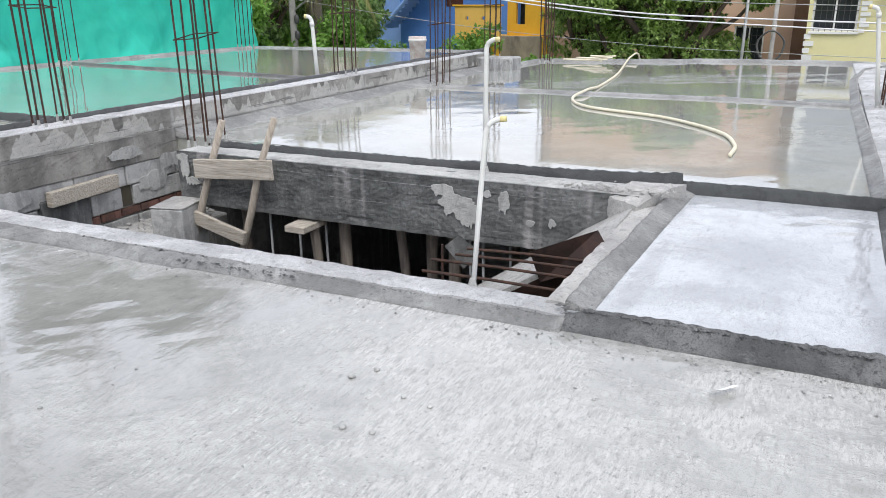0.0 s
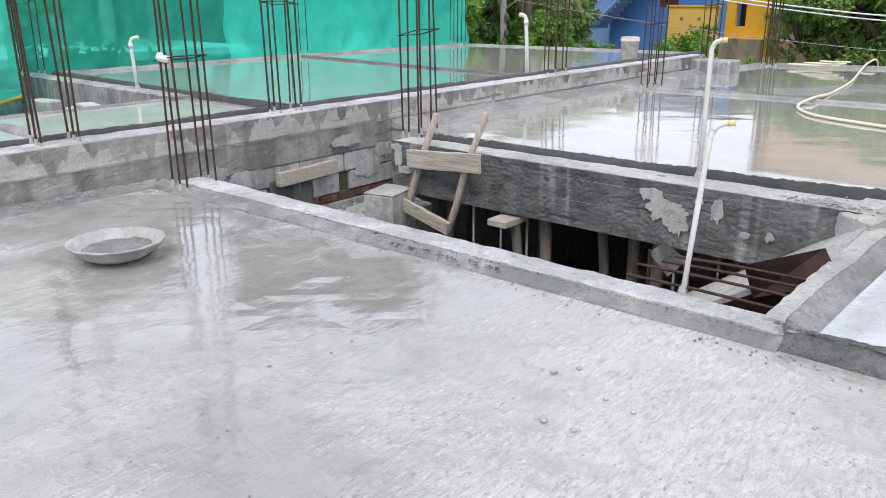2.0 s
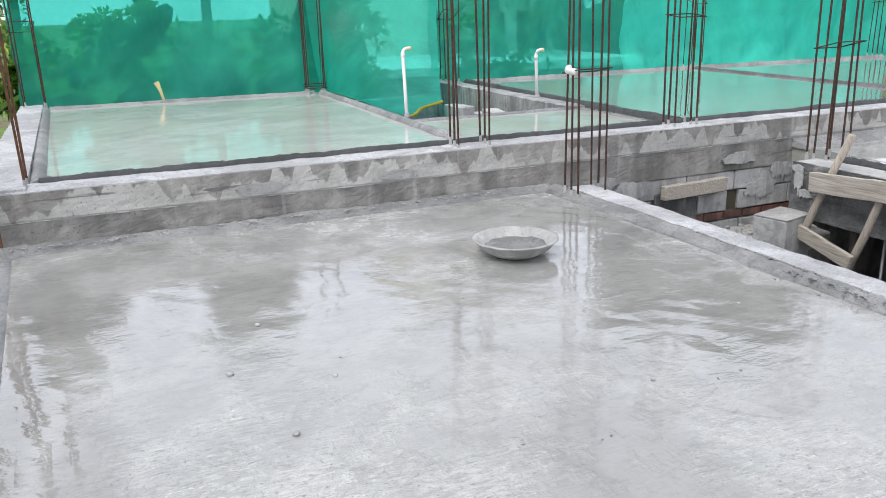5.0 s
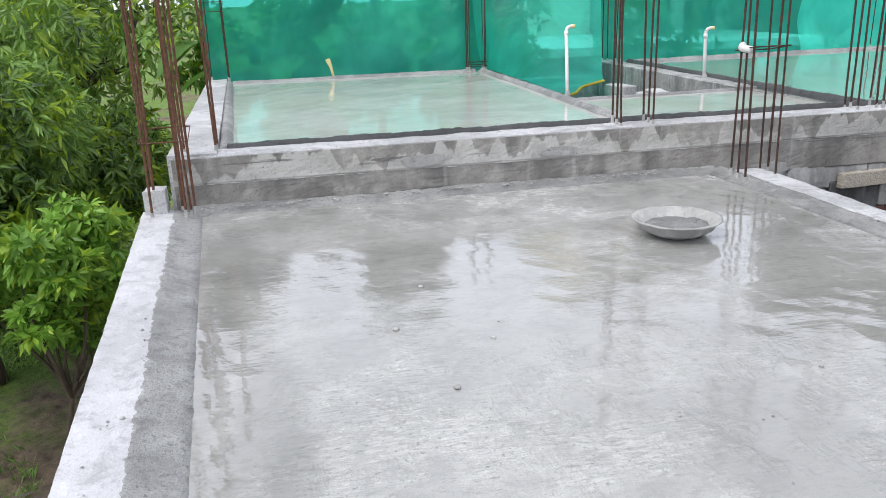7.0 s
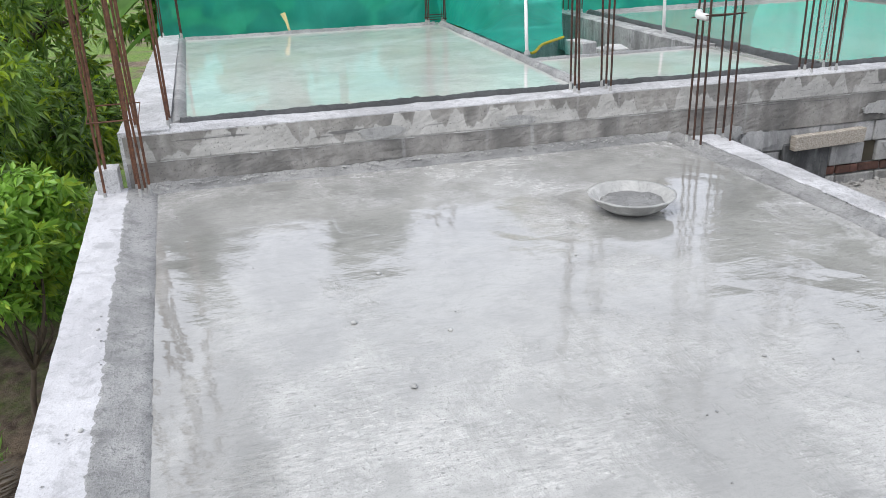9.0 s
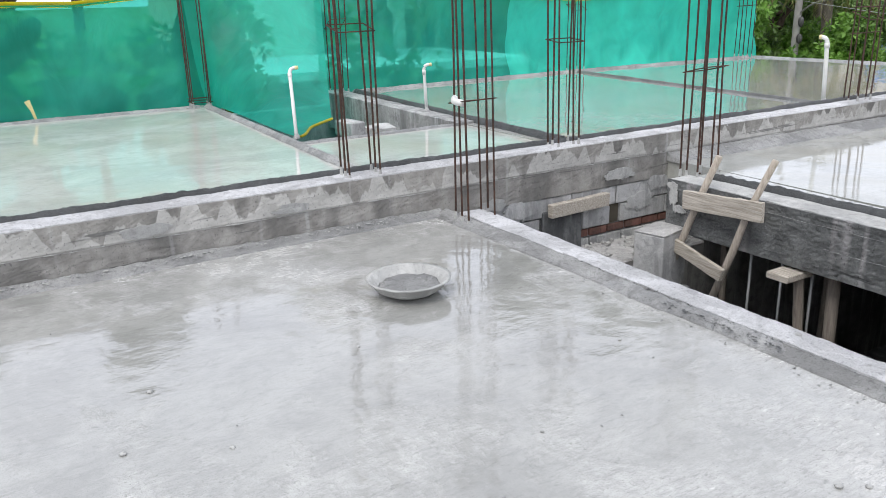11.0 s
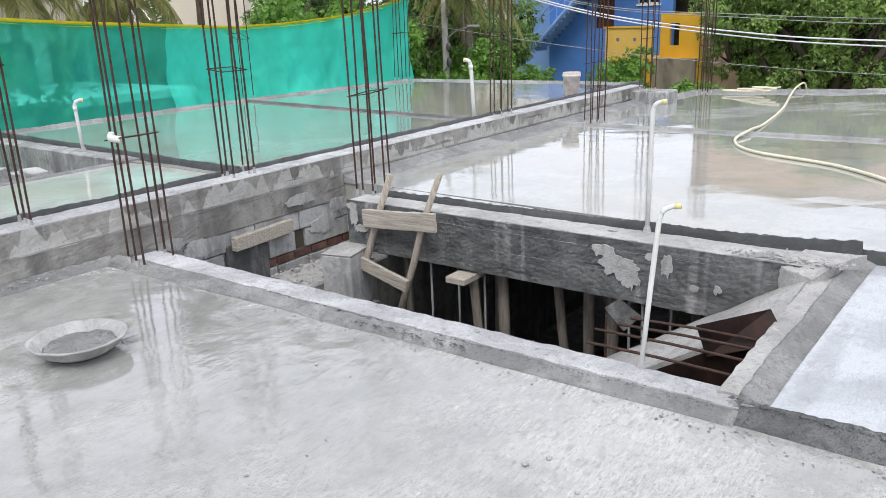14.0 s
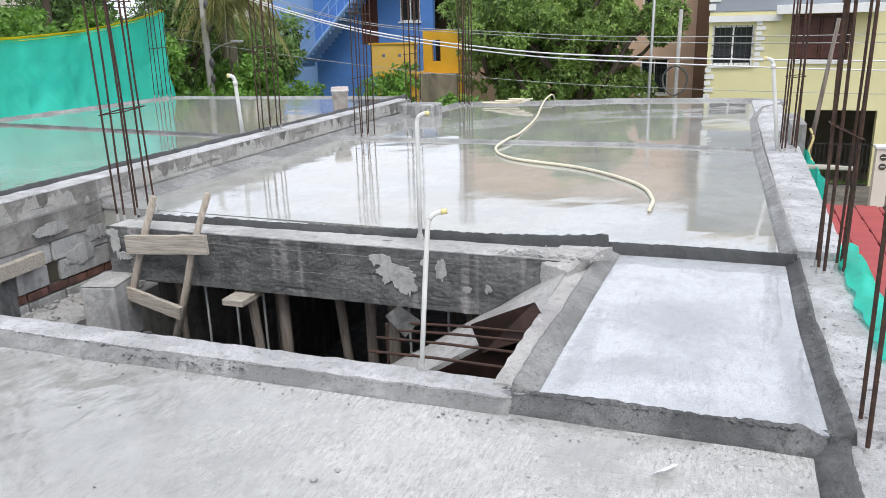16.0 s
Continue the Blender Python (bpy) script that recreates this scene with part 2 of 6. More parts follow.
def dark_beam():
    """Wet board-marked beam: near black with pale lime runs, grit and plank lines."""
    k = Mat("wet_board_marked_beam")
    mott = k.noise(3.2, 6, 0.7, (1, 1, 1.4), 0.7)
    c = k.mix(k.ramp(mott, (0.38, 0.0), (0.62, 1.0)), (0.07, 0.073, 0.072), (0.18, 0.185, 0.181))
    run = k.ramp(k.noise(5.0, 2, 0.5, (1, 0.2, 0.09), 0.15), (0.56, 0.0), (0.72, 0.85))
    c = k.mix(run, c, (0.5, 0.47, 0.47))
    drip = k.ramp(k.noise(9, 2, 0.5, (1, 0.2, 0.07), 0.1), (0.34, 0.4), (0.42, 0.0))
    c = k.mix(drip, c, (0.06, 0.062, 0.064))
    plank = k.noise(12, 3, 0.6, (0.06, 0.3, 1.5), 0.15)
    c = k.mix(k.ramp(plank, (0.33, 0.8), (0.37, 0.0)), c, (0.035, 0.036, 0.037))
    pit, gr = k.noise(45, 4, 0.75), k.noise(130, 3, 0.8)
    c = k.mix(k.ramp(pit, (0.58, 0.0), (0.66, 0.7)), c, (0.03, 0.03, 0.03))
    c = k.mix(k.ramp(gr, (0.6, 0.0), (0.7, 0.3)), c, (0.4, 0.4, 0.4))
    k.to("Base Color", c).set(Roughness=0.48)
    k.bump(k.mix(0.4, k.mix(0.4, pit, plank), gr), 0.9, 0.018)
    return k.m


M_FACE, M_XBEAM = beam_face(), dark_beam()
M_BLOCK = concrete("cement_block", (0.54, 0.54, 0.53), (0.36, 0.36, 0.355), 0.45, 0.9, 0.6)
M_PLASTER = concrete("pale_mortar_smear", (0.5, 0.5, 0.48), (0.38, 0.38, 0.37), 0.2, 0.9, 0.6)
M_SAND = concrete("sandy_concrete", (0.56, 0.55, 0.53), (0.42, 0.41, 0.4), 0, 0.95, 0.9, 0.5)
# Darker concrete: the shade under the slabs is put into the colour.
M_UNDER = concrete("shade_toned_concrete", (0.3, 0.3, 0.29), (0.2, 0.2, 0.2), 0.3, 0.9)
M_BRICK = concrete("red_brick", (0.18, 0.085, 0.065), (0.1, 0.062, 0.052), 0.35, 0.9)
M_PAN = concrete("cement_caked_metal", (0.52, 0.52, 0.5), (0.34, 0.34, 0.33), 0, 0.7, 0.5)


def simple(name, a, b, scale, rough=0.6, rel=0.2, metal=0.0, stretch=(1, 1, 1), by_object=False):
    k = Mat(name)
    f = k.noise(scale, 5, 0.65, stretch, 0.4)
    c = k.mix(k.ramp(f, (0.32, 0.0), (0.68, 1.0)), a, b)
    if by_object:
        c = k.mix(k.math("MULTIPLY", k.rand(), 0.35), c, tuple(0.6 * x for x in a))
    k.to("Base Color", c).set(Roughness=rough, Metallic=metal)
    k.bump(k.noise(scale * 4, 4, 0.7, stretch), rel, 0.005)
    return k.m


M_RUST = simple("rusty_steel", (0.03, 0.022, 0.02), (0.105, 0.052, 0.035), 22, 0.75, 0.4, 0.3)
M_RUSTB = simple("bright_rust", (0.075, 0.036, 0.026), (0.2, 0.09, 0.05), 30, 0.8, 0.4, 0.2)
M_PLATE = simple("rusty_form_plate", (0.022, 0.017, 0.016), (0.085, 0.045, 0.034), 5, 0.6, 0.3, 0.4)
M_PVC = simple("white_pvc", (0.74, 0.74, 0.72), (0.62, 0.62, 0.6), 6, 0.35, 0.05)
M_CAP = simple("yellowed_pvc", (0.74, 0.66, 0.36), (0.66, 0.56, 0.24), 9, 0.45, 0.05)
M_HOSE = simple("cream_hose", (0.78, 0.73, 0.58), (0.68, 0.62, 0.46), 9, 0.4, 0.1)
M_WOOD = simple("weathered_plank", (0.6, 0.55, 0.48), (0.26, 0.225, 0.18), 9, 0.85, 0.9, 0, (0.4, 8, 9))
# Darker copy of bleached_timber_pole: the props' shade is put into the colour.
M_POLE = simple("shade_toned_old_timber", (0.25, 0.215, 0.18), (0.12, 0.1, 0.085), 9, 0.85, 0.6, 0, (5, 5, 0.5))
M_TPOLE = simple("bleached_timber_pole", (0.52, 0.46, 0.39), (0.28, 0.24, 0.195), 9, 0.85, 0.6, 0, (5, 5, 0.5))
M_REDTILE = simple("red_roof_tile", (0.48, 0.075, 0.075), (0.33, 0.05, 0.05), 3, 0.55, 0.3, 0, (1, 1, 1), True)
M_BUCKET = simple("cement_stained_white_plastic", (0.66, 0.64, 0.62), (0.45, 0.36, 0.32), 9, 0.6, 0.2)
M_YELLOW = simple("yellow_house_paint", (0.74, 0.69, 0.40), (0.68, 0.63, 0.35), 0.8, 0.8, 0.1)
M_GREYP = simple("grey_house_paint", (0.32, 0.35, 0.40), (0.28, 0.31, 0.36), 0.8, 0.8, 0.1)
M_WHITEP = simple("white_trim_paint", (0.8, 0.8, 0.8), (0.7, 0.7, 0.7), 2, 0.7, 0.1)
M_BLUE = simple("blue_house_paint", (0.09, 0.24, 0.62), (0.07, 0.19, 0.52), 0.7, 0.8, 0.1)
M_LBLUE = simple("pale_blue_paint", (0.24, 0.40, 0.72), (0.2, 0.34, 0.64), 0.8, 0.8, 0.1)
M_OCHRE = simple("ochre_house_paint", (0.75, 0.44, 0.035), (0.64, 0.35, 0.02), 0.7, 0.8, 0.1)
M_PEACH = simple("peach_house_paint", (0.66, 0.46, 0.34), (0.58, 0.39, 0.29), 0.5, 0.85, 0.1)
M_CREAM = simple("cream_house_paint", (0.78, 0.70, 0.62), (0.7, 0.62, 0.54), 0.5, 0.85, 0.1)
M_BROWN = simple("brown_stained_wood", (0.10, 0.03, 0.02), (0.06, 0.018, 0.012), 5, 0.5, 0.2)
# Dark colour for the shade in rooms and holes; also the pillar's own motif.
M_DARK = simple("recess_shade_and_dark_motif", (0.06, 0.052, 0.036), (0.09, 0.078, 0.055), 2, 0.9, 0.1)
M_IRON = simple("black_painted_iron", (0.02, 0.02, 0.02), (0.04, 0.04, 0.04), 10, 0.5, 0.1)
M_GALV = simple("galvanised_pole", (0.42, 0.43, 0.43), (0.32, 0.33, 0.33), 4, 0.5, 0.1, 0.4)
M_CPOLE = simple("grey_cement_pole", (0.42, 0.41, 0.39), (0.3, 0.29, 0.28), 3, 0.9, 0.3)
M_CABLE = simple("white_cable_sheath", (0.8, 0.8, 0.82), (0.7, 0.7, 0.72), 3, 0.5, 0.05)
M_WIRE = simple("dark_wire", (0.06, 0.06, 0.06), (0.1, 0.1, 0.1), 3, 0.5, 0.05)
M_BARK = simple("brown_bark", (0.12, 0.09, 0.065), (0.06, 0.045, 0.035), 6, 0.9, 0.7, 0, (3, 3, 0.6))
M_PALMB = simple("palm_trunk_bark", (0.2, 0.17, 0.14), (0.11, 0.095, 0.08), 4, 0.9, 0.6, 0, (1, 1, 6))
M_MOSSW = simple("stained_compound_wall", (0.36, 0.31, 0.22), (0.13, 0.11, 0.085), 1.6, 0.9, 0.4, 0, (1, 1, 0.4))


def glass(name, tint):
    k = Mat(name)
    k.set(Base_Color=(*tint, 1), Roughness=0.06, IOR=1.5)
    k.bump(k.noise(3, 2), 0.02, 0.01)
    return k.m


M_PANE = glass("dark_window_glass", (0.02, 0.025, 0.03))


def leafy(name, dark, light, gloss=0.45, fresh=None):
    k = Mat(name)
    isl = k.island()
    c = k.mix(isl, dark, light)
    clump = k.ramp(k.noise(1.1, 3, 0.6), (0.42, 0.0), (0.62, 1.0))
    c = k.mix(k.math("MULTIPLY", clump, 0.6), c, tuple(min(1, 1.4 * x) for x in light))
    if fresh:
        c = k.mix(k.ramp(k.noise(1.7, 3, 0.6), (0.54, 0.0), (0.6, 0.85)), c, tuple(0.85 * x for x in fresh))
        c = k.mix(k.ramp(isl, (0.9, 0.0), (0.92, 1.0)), c, fresh)
    k.to("Base Color", c).set(Roughness=gloss)
    tr = k.n.new("ShaderNodeBsdfTranslucent")
    k.l.new(c, tr.inputs["Color"])
    mx = k.n.new("ShaderNodeMixShader")
    mx.inputs["Fac"].default_value = 0.35
    k.l.new(k.b.outputs["BSDF"], mx.inputs[1])
    k.l.new(tr.outputs["BSDF"], mx.inputs[2])
    k.l.new(mx.outputs["Shader"], k.out.inputs["Surface"])
    return k.m


M_MANGO = leafy("mango_leaf", (0.014, 0.045, 0.011), (0.25, 0.41, 0.09), 0.33, (0.36, 0.5, 0.03))
M_SHOOT = leafy("sapling_leaf", (0.07, 0.17, 0.025), (0.26, 0.46, 0.07), 0.4, (0.4, 0.55, 0.06))
M_NEEM = leafy("neem_leaf", (0.03, 0.07, 0.022), (0.31, 0.45, 0.12), 0.5)
M_BUSH = leafy("creeper_leaf", (0.07, 0.16, 0.03), (0.2, 0.37, 0.065), 0.5)
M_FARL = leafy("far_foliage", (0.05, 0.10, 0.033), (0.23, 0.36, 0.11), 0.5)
# Darker, greyer than far_foliage: shade put into the colour to deepen its reflection.
M_TALL = leafy("shade_toned_foliage", (0.03, 0.05, 0.026), (0.11, 0.15, 0.07), 0.6)
M_FROND = leafy("palm_leaflet", (0.1, 0.12, 0.04), (0.34, 0.33, 0.13), 0.45)
# Dark copy of banana_leaf: the backlit silhouette is put into the colour.
M_SHADEL = leafy("silhouette_banana_leaf", (0.02, 0.06, 0.012), (0.03, 0.08, 0.016), 0.6)
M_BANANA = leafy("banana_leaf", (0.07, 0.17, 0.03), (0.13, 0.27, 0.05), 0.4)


def netting(name, col, clear):
    k = Mat(name)
    f = k.noise(1.4, 5, 0.6, (1, 1, 0.6), 0.8)
    c = k.mix(k.ramp(f, (0.3, 0.0), (0.7, 1.0)), tuple(0.7 * x for x in col), col)
    k.to("Base Color", c).set(Roughness=0.4)
    k.bump(k.noise(2.0, 4, 0.5, (1, 1, 0.7), 1.4), 0.7, 0.08)
    tr, tp = k.n.new("ShaderNodeBsdfTranslucent"), k.n.new("ShaderNodeBsdfTransparent")
    k.l.new(c, tr.inputs["Color"])
    tp.inputs["Color"].default_value = (0.14, 0.76, 0.64, 1)
    m1, m2 = k.n.new("ShaderNodeMixShader"), k.n.new("ShaderNodeMixShader")
    m1.inputs["Fac"].default_value = 0.44
    k.l.new(k.b.outputs["BSDF"], m1.inputs[1])
    k.l.new(tr.outputs["BSDF"], m1.inputs[2])
    k.l.new(k.ramp(k.noise(0.5, 3), (0.3, clear * 0.7), (0.7, clear * 1.3)), m2.inputs["Fac"])
    k.l.new(m1.outputs["Shader"], m2.inputs[1])
    k.l.new(tp.outputs["BSDF"], m2.inputs[2])
    k.l.new(m2.outputs["Shader"], k.out.inputs["Surface"])
    return k.m


M_NET = netting("green_shade_net", (0.07, 0.98, 0.77), 0.24)
# Thinner layer; its green is also darkened for the shade of plants behind.
M_THIN = netting("thin_green_shade_net", (0.045, 0.72, 0.55), 0.5)
M_HEM = netting("yellow_net_hem", (0.75, 0.62, 0.03), 0.03)


def soil():
    k = Mat("grass_and_soil")
    p = k.ramp(k.noise(0.35, 5, 0.6, (1, 1, 1), 0.5), (0.38, 0.0), (0.52, 1.0))
    p = k.math("SUBTRACT", p, k.spot(-8.3, -2.3, 3.0, 1.9, k.noise(1.1, 5, 0.65)))
    g = k.mix(k.ramp(k.noise(9, 6, 0.75), (0.35, 0.0), (0.65, 1.0)), (0.05, 0.11, 0.012), (0.2, 0.32, 0.05))
    s = k.mix(k.ramp(k.noise(4, 6, 0.75), (0.35, 0.0), (0.65, 1.0)), (0.05, 0.034, 0.024), (0.27, 0.2, 0.14))
    k.to("Base Color", k.mix(p, s, g)).set(Roughness=0.95)
    k.bump(k.noise(30, 5, 0.75), 0.8, 0.05)
    return k.m


M_GROUND = soil()
M_ROAD = concrete("dusty_lane", (0.2, 0.18, 0.155), (0.12, 0.11, 0.095), 0, 0.95)

# ---- building tools ----


def mesh_of(name, bm, material, smooth=False):
    me = bpy.data.meshes.new(name)
    bm.normal_update()
    bm.to_mesh(me)
    bm.free()
    me.materials.append(material)
    if smooth:
        for p in me.polygons:
            p.use_smooth = True
    return me


def raw(name, verts, faces, material, smooth=False):
    me = bpy.data.meshes.new(name)
    me.from_pydata([tuple(v) for v in verts], [], faces)
    me.update()
    me.materials.append(material)
    if smooth:
        for p in me.polygons:
            p.use_smooth = True
    return me


def part(name, bm, material, parent, label="", smooth=False):
    me = bm if isinstance(bm, bpy.types.Mesh) else mesh_of(name, bm, material, smooth)
    ob = new(name, me)
    ob.parent = parent
    if label:
        tagged(ob, label)
    return ob


def thing(name, at, label, category, group="", kind=""):
    ob = new(name)
    ob.empty_display_size = 0.1
    ob.location = at
    return tagged(ob, label, category, group, kind)


def solid(name, bm, material, label, category, group="", kind="", smooth=False):
    me = bm if isinstance(bm, bpy.types.Mesh) else mesh_of(name, bm, material, smooth)
    return tagged(new(name, me), label, category, group, kind)


def box(bm, x0, x1, y0, y1, z0, z1, bevel=0.0):
    v = [bm.verts.new(p) for p in ((x0, y0, z0), (x1, y0, z0), (x1, y1, z0), (x0, y1, z0), (x0, y0, z1), (x1, y0, z1), (x1, y1, z1), (x0, y1, z1))]
    fs = [bm.faces.new([v[i] for i in f]) for f in ((3, 2, 1, 0), (4, 5, 6, 7), (0, 1, 5, 4), (1, 2, 6, 5), (2, 3, 7, 6), (3, 0, 4, 7))]
    if bevel:
        es = list({e for f in fs for e in f.edges})
        bmesh.ops.bevel(bm, geom=es, offset=bevel, segments=1, affect="EDGES")
    return bm


def boxed(*a, bevel=0.0):
    return box(bmesh.new(), *a, bevel=bevel)


def tube(bm, pts, r, n=8, close=True):
    """A round bar along pts; r is one radius or one for each point."""
    pts = [Vector(p) for p in pts]
    rs = r if isinstance(r, (list, tuple)) else [r] * len(pts)
    rings = []
    for i, p in enumerate(pts):
        d = (pts[min(i + 1, len(pts) - 1)] - pts[max(i - 1, 0)]).normalized()
        a = d.cross(Vector((0, 0, 1)) if abs(d.z) < 0.9 else Vector((0, 1, 0))).normalized()
        b = d.cross(a)
        rings.append([bm.verts.new(p + rs[i] * (math.cos(t) * a + math.sin(t) * b)) for t in (2 * math.pi * k / n for k in range(n))])
    for p, q in zip(rings, rings[1:]):
        for k in range(n):
            bm.faces.new((p[k], p[(k + 1) % n], q[(k + 1) % n], q[k]))
    if close:
        bm.faces.new(rings[0][::-1])
        bm.faces.new(rings[-1])
    return bm


def lathe(bm, prof, n=32, centre=(0, 0, 0), wob=0.0, seed=0):
    """A turned shell of (radius, height) pairs."""
    rng = random.Random(seed)
    c = Vector(centre)
    rings = []
    for r, z in prof:
        ring = []
        for k in range(n):
            t = 2 * math.pi * k / n
            j = 1 + wob * noise.noise((3 * math.cos(t) + seed, 3 * math.sin(t), z * 9))
            ring.append(bm.verts.new(c + Vector((r * j * math.cos(t), r * j * math.sin(t), z + wob * 0.3 * rng.uniform(-1, 1) * r))))
        rings.append(ring)
    for p, q in zip(rings, rings[1:]):
        for k in range(n):
            bm.faces.new((p[k], p[(k + 1) % n], q[(k + 1) % n], q[k]))
    bm.faces.new(rings[0][::-1])
    bm.faces.new(rings[-1])
    return bm


def spline(pts, steps=8):
    """A smooth line through pts."""
    p = [Vector(q) for q in pts]
    p = [2 * p[0] - p[1]] + p + [2 * p[-1] - p[-2]]
    out = []
    for i in range(1, len(p) - 2):
        for s in range(steps):
            t = s / steps
            out.append(0.5 * (2 * p[i] + (p[i + 1] - p[i - 1]) * t + (2 * p[i - 1] - 5 * p[i] + 4 * p[i + 1] - p[i + 2]) * t * t + (3 * p[i] - p[i - 1] - 3 * p[i + 1] + p[i + 2]) * t ** 3))
    return out + [p[-2]]


def ridge(name, pts, z, width, height, material, label, seed=0, rough=0.3, wave=0.07, ramp=0):
    """A hand-laid mortar bund along pts, with an uneven trowelled profile."""
    prof = [(-0.5, -0.3), (-0.42, 0.18), (-0.22, 0.72), (-0.06, 1.0), (0.12, 0.98), (0.28, 0.62), (0.42, 0.2), (0.5, -0.3)]
    if ramp:
        prof = [(-0.5, -0.3), (-0.46, 0.08), (-0.25, 0.3), (0.05, 0.58), (0.25, 0.9), (0.36, 1.0), (0.45, 0.85), (0.5, -0.3)]
        pts = pts if ramp > 0 else pts[::-1]
    line = []
    for a, b in zip(pts, pts[1:]):
        a, b = Vector((*a, 0)), Vector((*b, 0))
        n = max(2, int((b - a).length / 0.022))
        line += [a.lerp(b, i / n) for i in range(n)]
    line.append(Vector((*pts[-1], 0)))
    verts, faces = [], []
    m = len(prof)
    crumbly = {"bund_opening": 0.7, "bund_wall": 1.0, "bund_front": 0.6, "mortar_spill": 1.1}.get(name, 0.6)
    for i, p in enumerate(line):
        d = (line[min(i + 1, len(line) - 1)] - line[max(i - 1, 0)]).normalized()
        s = Vector((-d.y, d.x, 0))
        w1 = noise.noise(p * 2.3 + Vector((seed * 7.1, 0, 0)))
        w2 = noise.noise(p * 13 + Vector((0, seed * 3.3, 0)))
        off = wave * width * w1
        end = min(1.0, 0.15 + min(i, len(line) - 1 - i) * 0.022 / 0.2) if name in ("mortar_spill", "bund_front") else 1.0
        for k, (u, h) in enumerate(prof):
            h = h * end if h > 0 else h
            j = noise.noise(p * 21 + Vector((k * 5.3, seed, 0)))
            q = p + s * (u * width * (1 + 0.1 * w1) + off + 0.04 * crumbly * width * j)
            g = noise.noise(p * 55 + Vector((k * 9.7, 0, seed * 1.7)))
            q += s * (0.05 * crumbly * width * g)
            zz = z + height * h * (1 + rough * (0.5 * w1 + 0.35 * crumbly * w2)) + crumbly * height * (0.14 * j + 0.14 * g)
            verts.append((q.x, q.y, zz if h > 0 else z - 0.02))
        if i:
            a0, b0 = (i - 1) * m, i * m
            faces += [(a0 + k, a0 + k + 1, b0 + k + 1, b0 + k) for k in range(m - 1)]
    faces += [tuple(range(m - 1, -1, -1)), tuple(range(len(verts) - m, len(verts)))]
    faces = [f[::-1] for f in faces]
    return solid(name, raw(name, verts, faces, material, True), material, label, "mortar bund", kind="structure")


def pitted(name, pts, z0, z1, material, cell=0.06, amp=0.006, seed=0):
    """A straight block over a quad (anticlockwise), with an uneven cast top and front edges."""
    a, b, c, d = (Vector((*p, 0)) for p in pts)
    nu = max(2, min(240, int((b - a).length / cell)))
    nv = max(2, min(120, int((d - a).length / cell)))
    verts, faces = [], []
    for j in range(nv + 1):
        for i in range(nu + 1):
            u, v = i / nu, j / nv
            p = a.lerp(b, u).lerp(d.lerp(c, u), v)
            e = 1.0 if 0 < i < nu and 0 < j < nv else 0.0
            n1 = noise.noise(p * 6 + Vector((seed, 0, 0))) + 0.7 * noise.noise(p * 19)
            if not e:
                p = p + Vector((noise.noise(p * 11), noise.noise(p * 11 + Vector((9, 0, 0))), 0)) * amp * 1.6
            verts.append((p.x, p.y, z1 + amp * n1 - (0 if e else amp * 1.2)))
    w = nu + 1
    faces += [(j * w + i, j * w + i + 1, (j + 1) * w + i + 1, (j + 1) * w + i) for j in range(nv) for i in range(nu)]
    rim = [i for i in range(w)] + [j * w + nu for j in range(1, nv + 1)] + [nv * w + i for i in range(nu - 1, -1, -1)] + [j * w for j in range(nv - 1, 0, -1)]
    base = len(verts)
    verts += [(verts[k][0], verts[k][1], z0) for k in rim]
    n = len(rim)
    faces += [(rim[(k + 1) % n], rim[k], base + k, base + (k + 1) % n) for k in range(n)]
    faces.append(tuple(base + k for k in range(n - 1, -1, -1)))
    return raw(name, verts, faces, material)


def cast_face(name, origin, u, n, length, z0, z1, cell, material, rough, lip=None):
    """A board-marked cast face: plank ridges, lumps and blow holes, with a prouder upper lift where lip gives its height."""
    o, u, n = Vector(origin), Vector(u), Vector(n)
    nu, nv = int(length / cell), max(4, int((z1 - z0) / (cell * 0.55)))
    verts, faces = [], []
    for j in range(nv + 1):
        for i in range(nu + 1):
            a, z = length * i / nu, z0 + (z1 - z0) * j / nv
            board = math.floor(z / 0.105)
            d = 0.006 + 0.0025 * noise.noise((board * 3.7, a * 0.8, 1)) + 0.0035 * noise.noise((a * 8, z * 9, rough))
            d += 0.003 * noise.noise((a * 30, z * 34, 2)) - 0.009 * max(0.0, noise.noise((a * 17, z * 26, 5)) - 0.42)
            d = 0.006 + (d - 0.006) * rough
            if lip is not None and z > lip + 0.006 * noise.noise((a * 2.5, 0, 3)):
                d += 0.008
            if j == 0:
                d -= 0.012 * max(0.0, noise.noise((a * 14, 2, 7)))
            p = o + u * a + n * d
            verts.append((p.x, p.y, z))
    w = nu + 1
    faces = [(j * w + i, j * w + i + 1, (j + 1) * w + i + 1, (j + 1) * w + i) for j in range(nv) for i in range(nu)]
    rim = [i for i in range(w)] + [j * w + nu for j in range(1, nv + 1)] + [nv * w + i for i in range(nu - 1, -1, -1)] + [j * w for j in range(nv - 1, 0, -1)]
    base, m = len(verts), len(rim)
    for k in rim:
        q = Vector(verts[k])
        verts.append(tuple(q - n * ((q - o).dot(n) + 0.004)))
    faces += [(rim[(k + 1) % m], rim[k], base + k, base + (k + 1) % m) for k in range(m)]
    return raw(name, verts, faces, material)


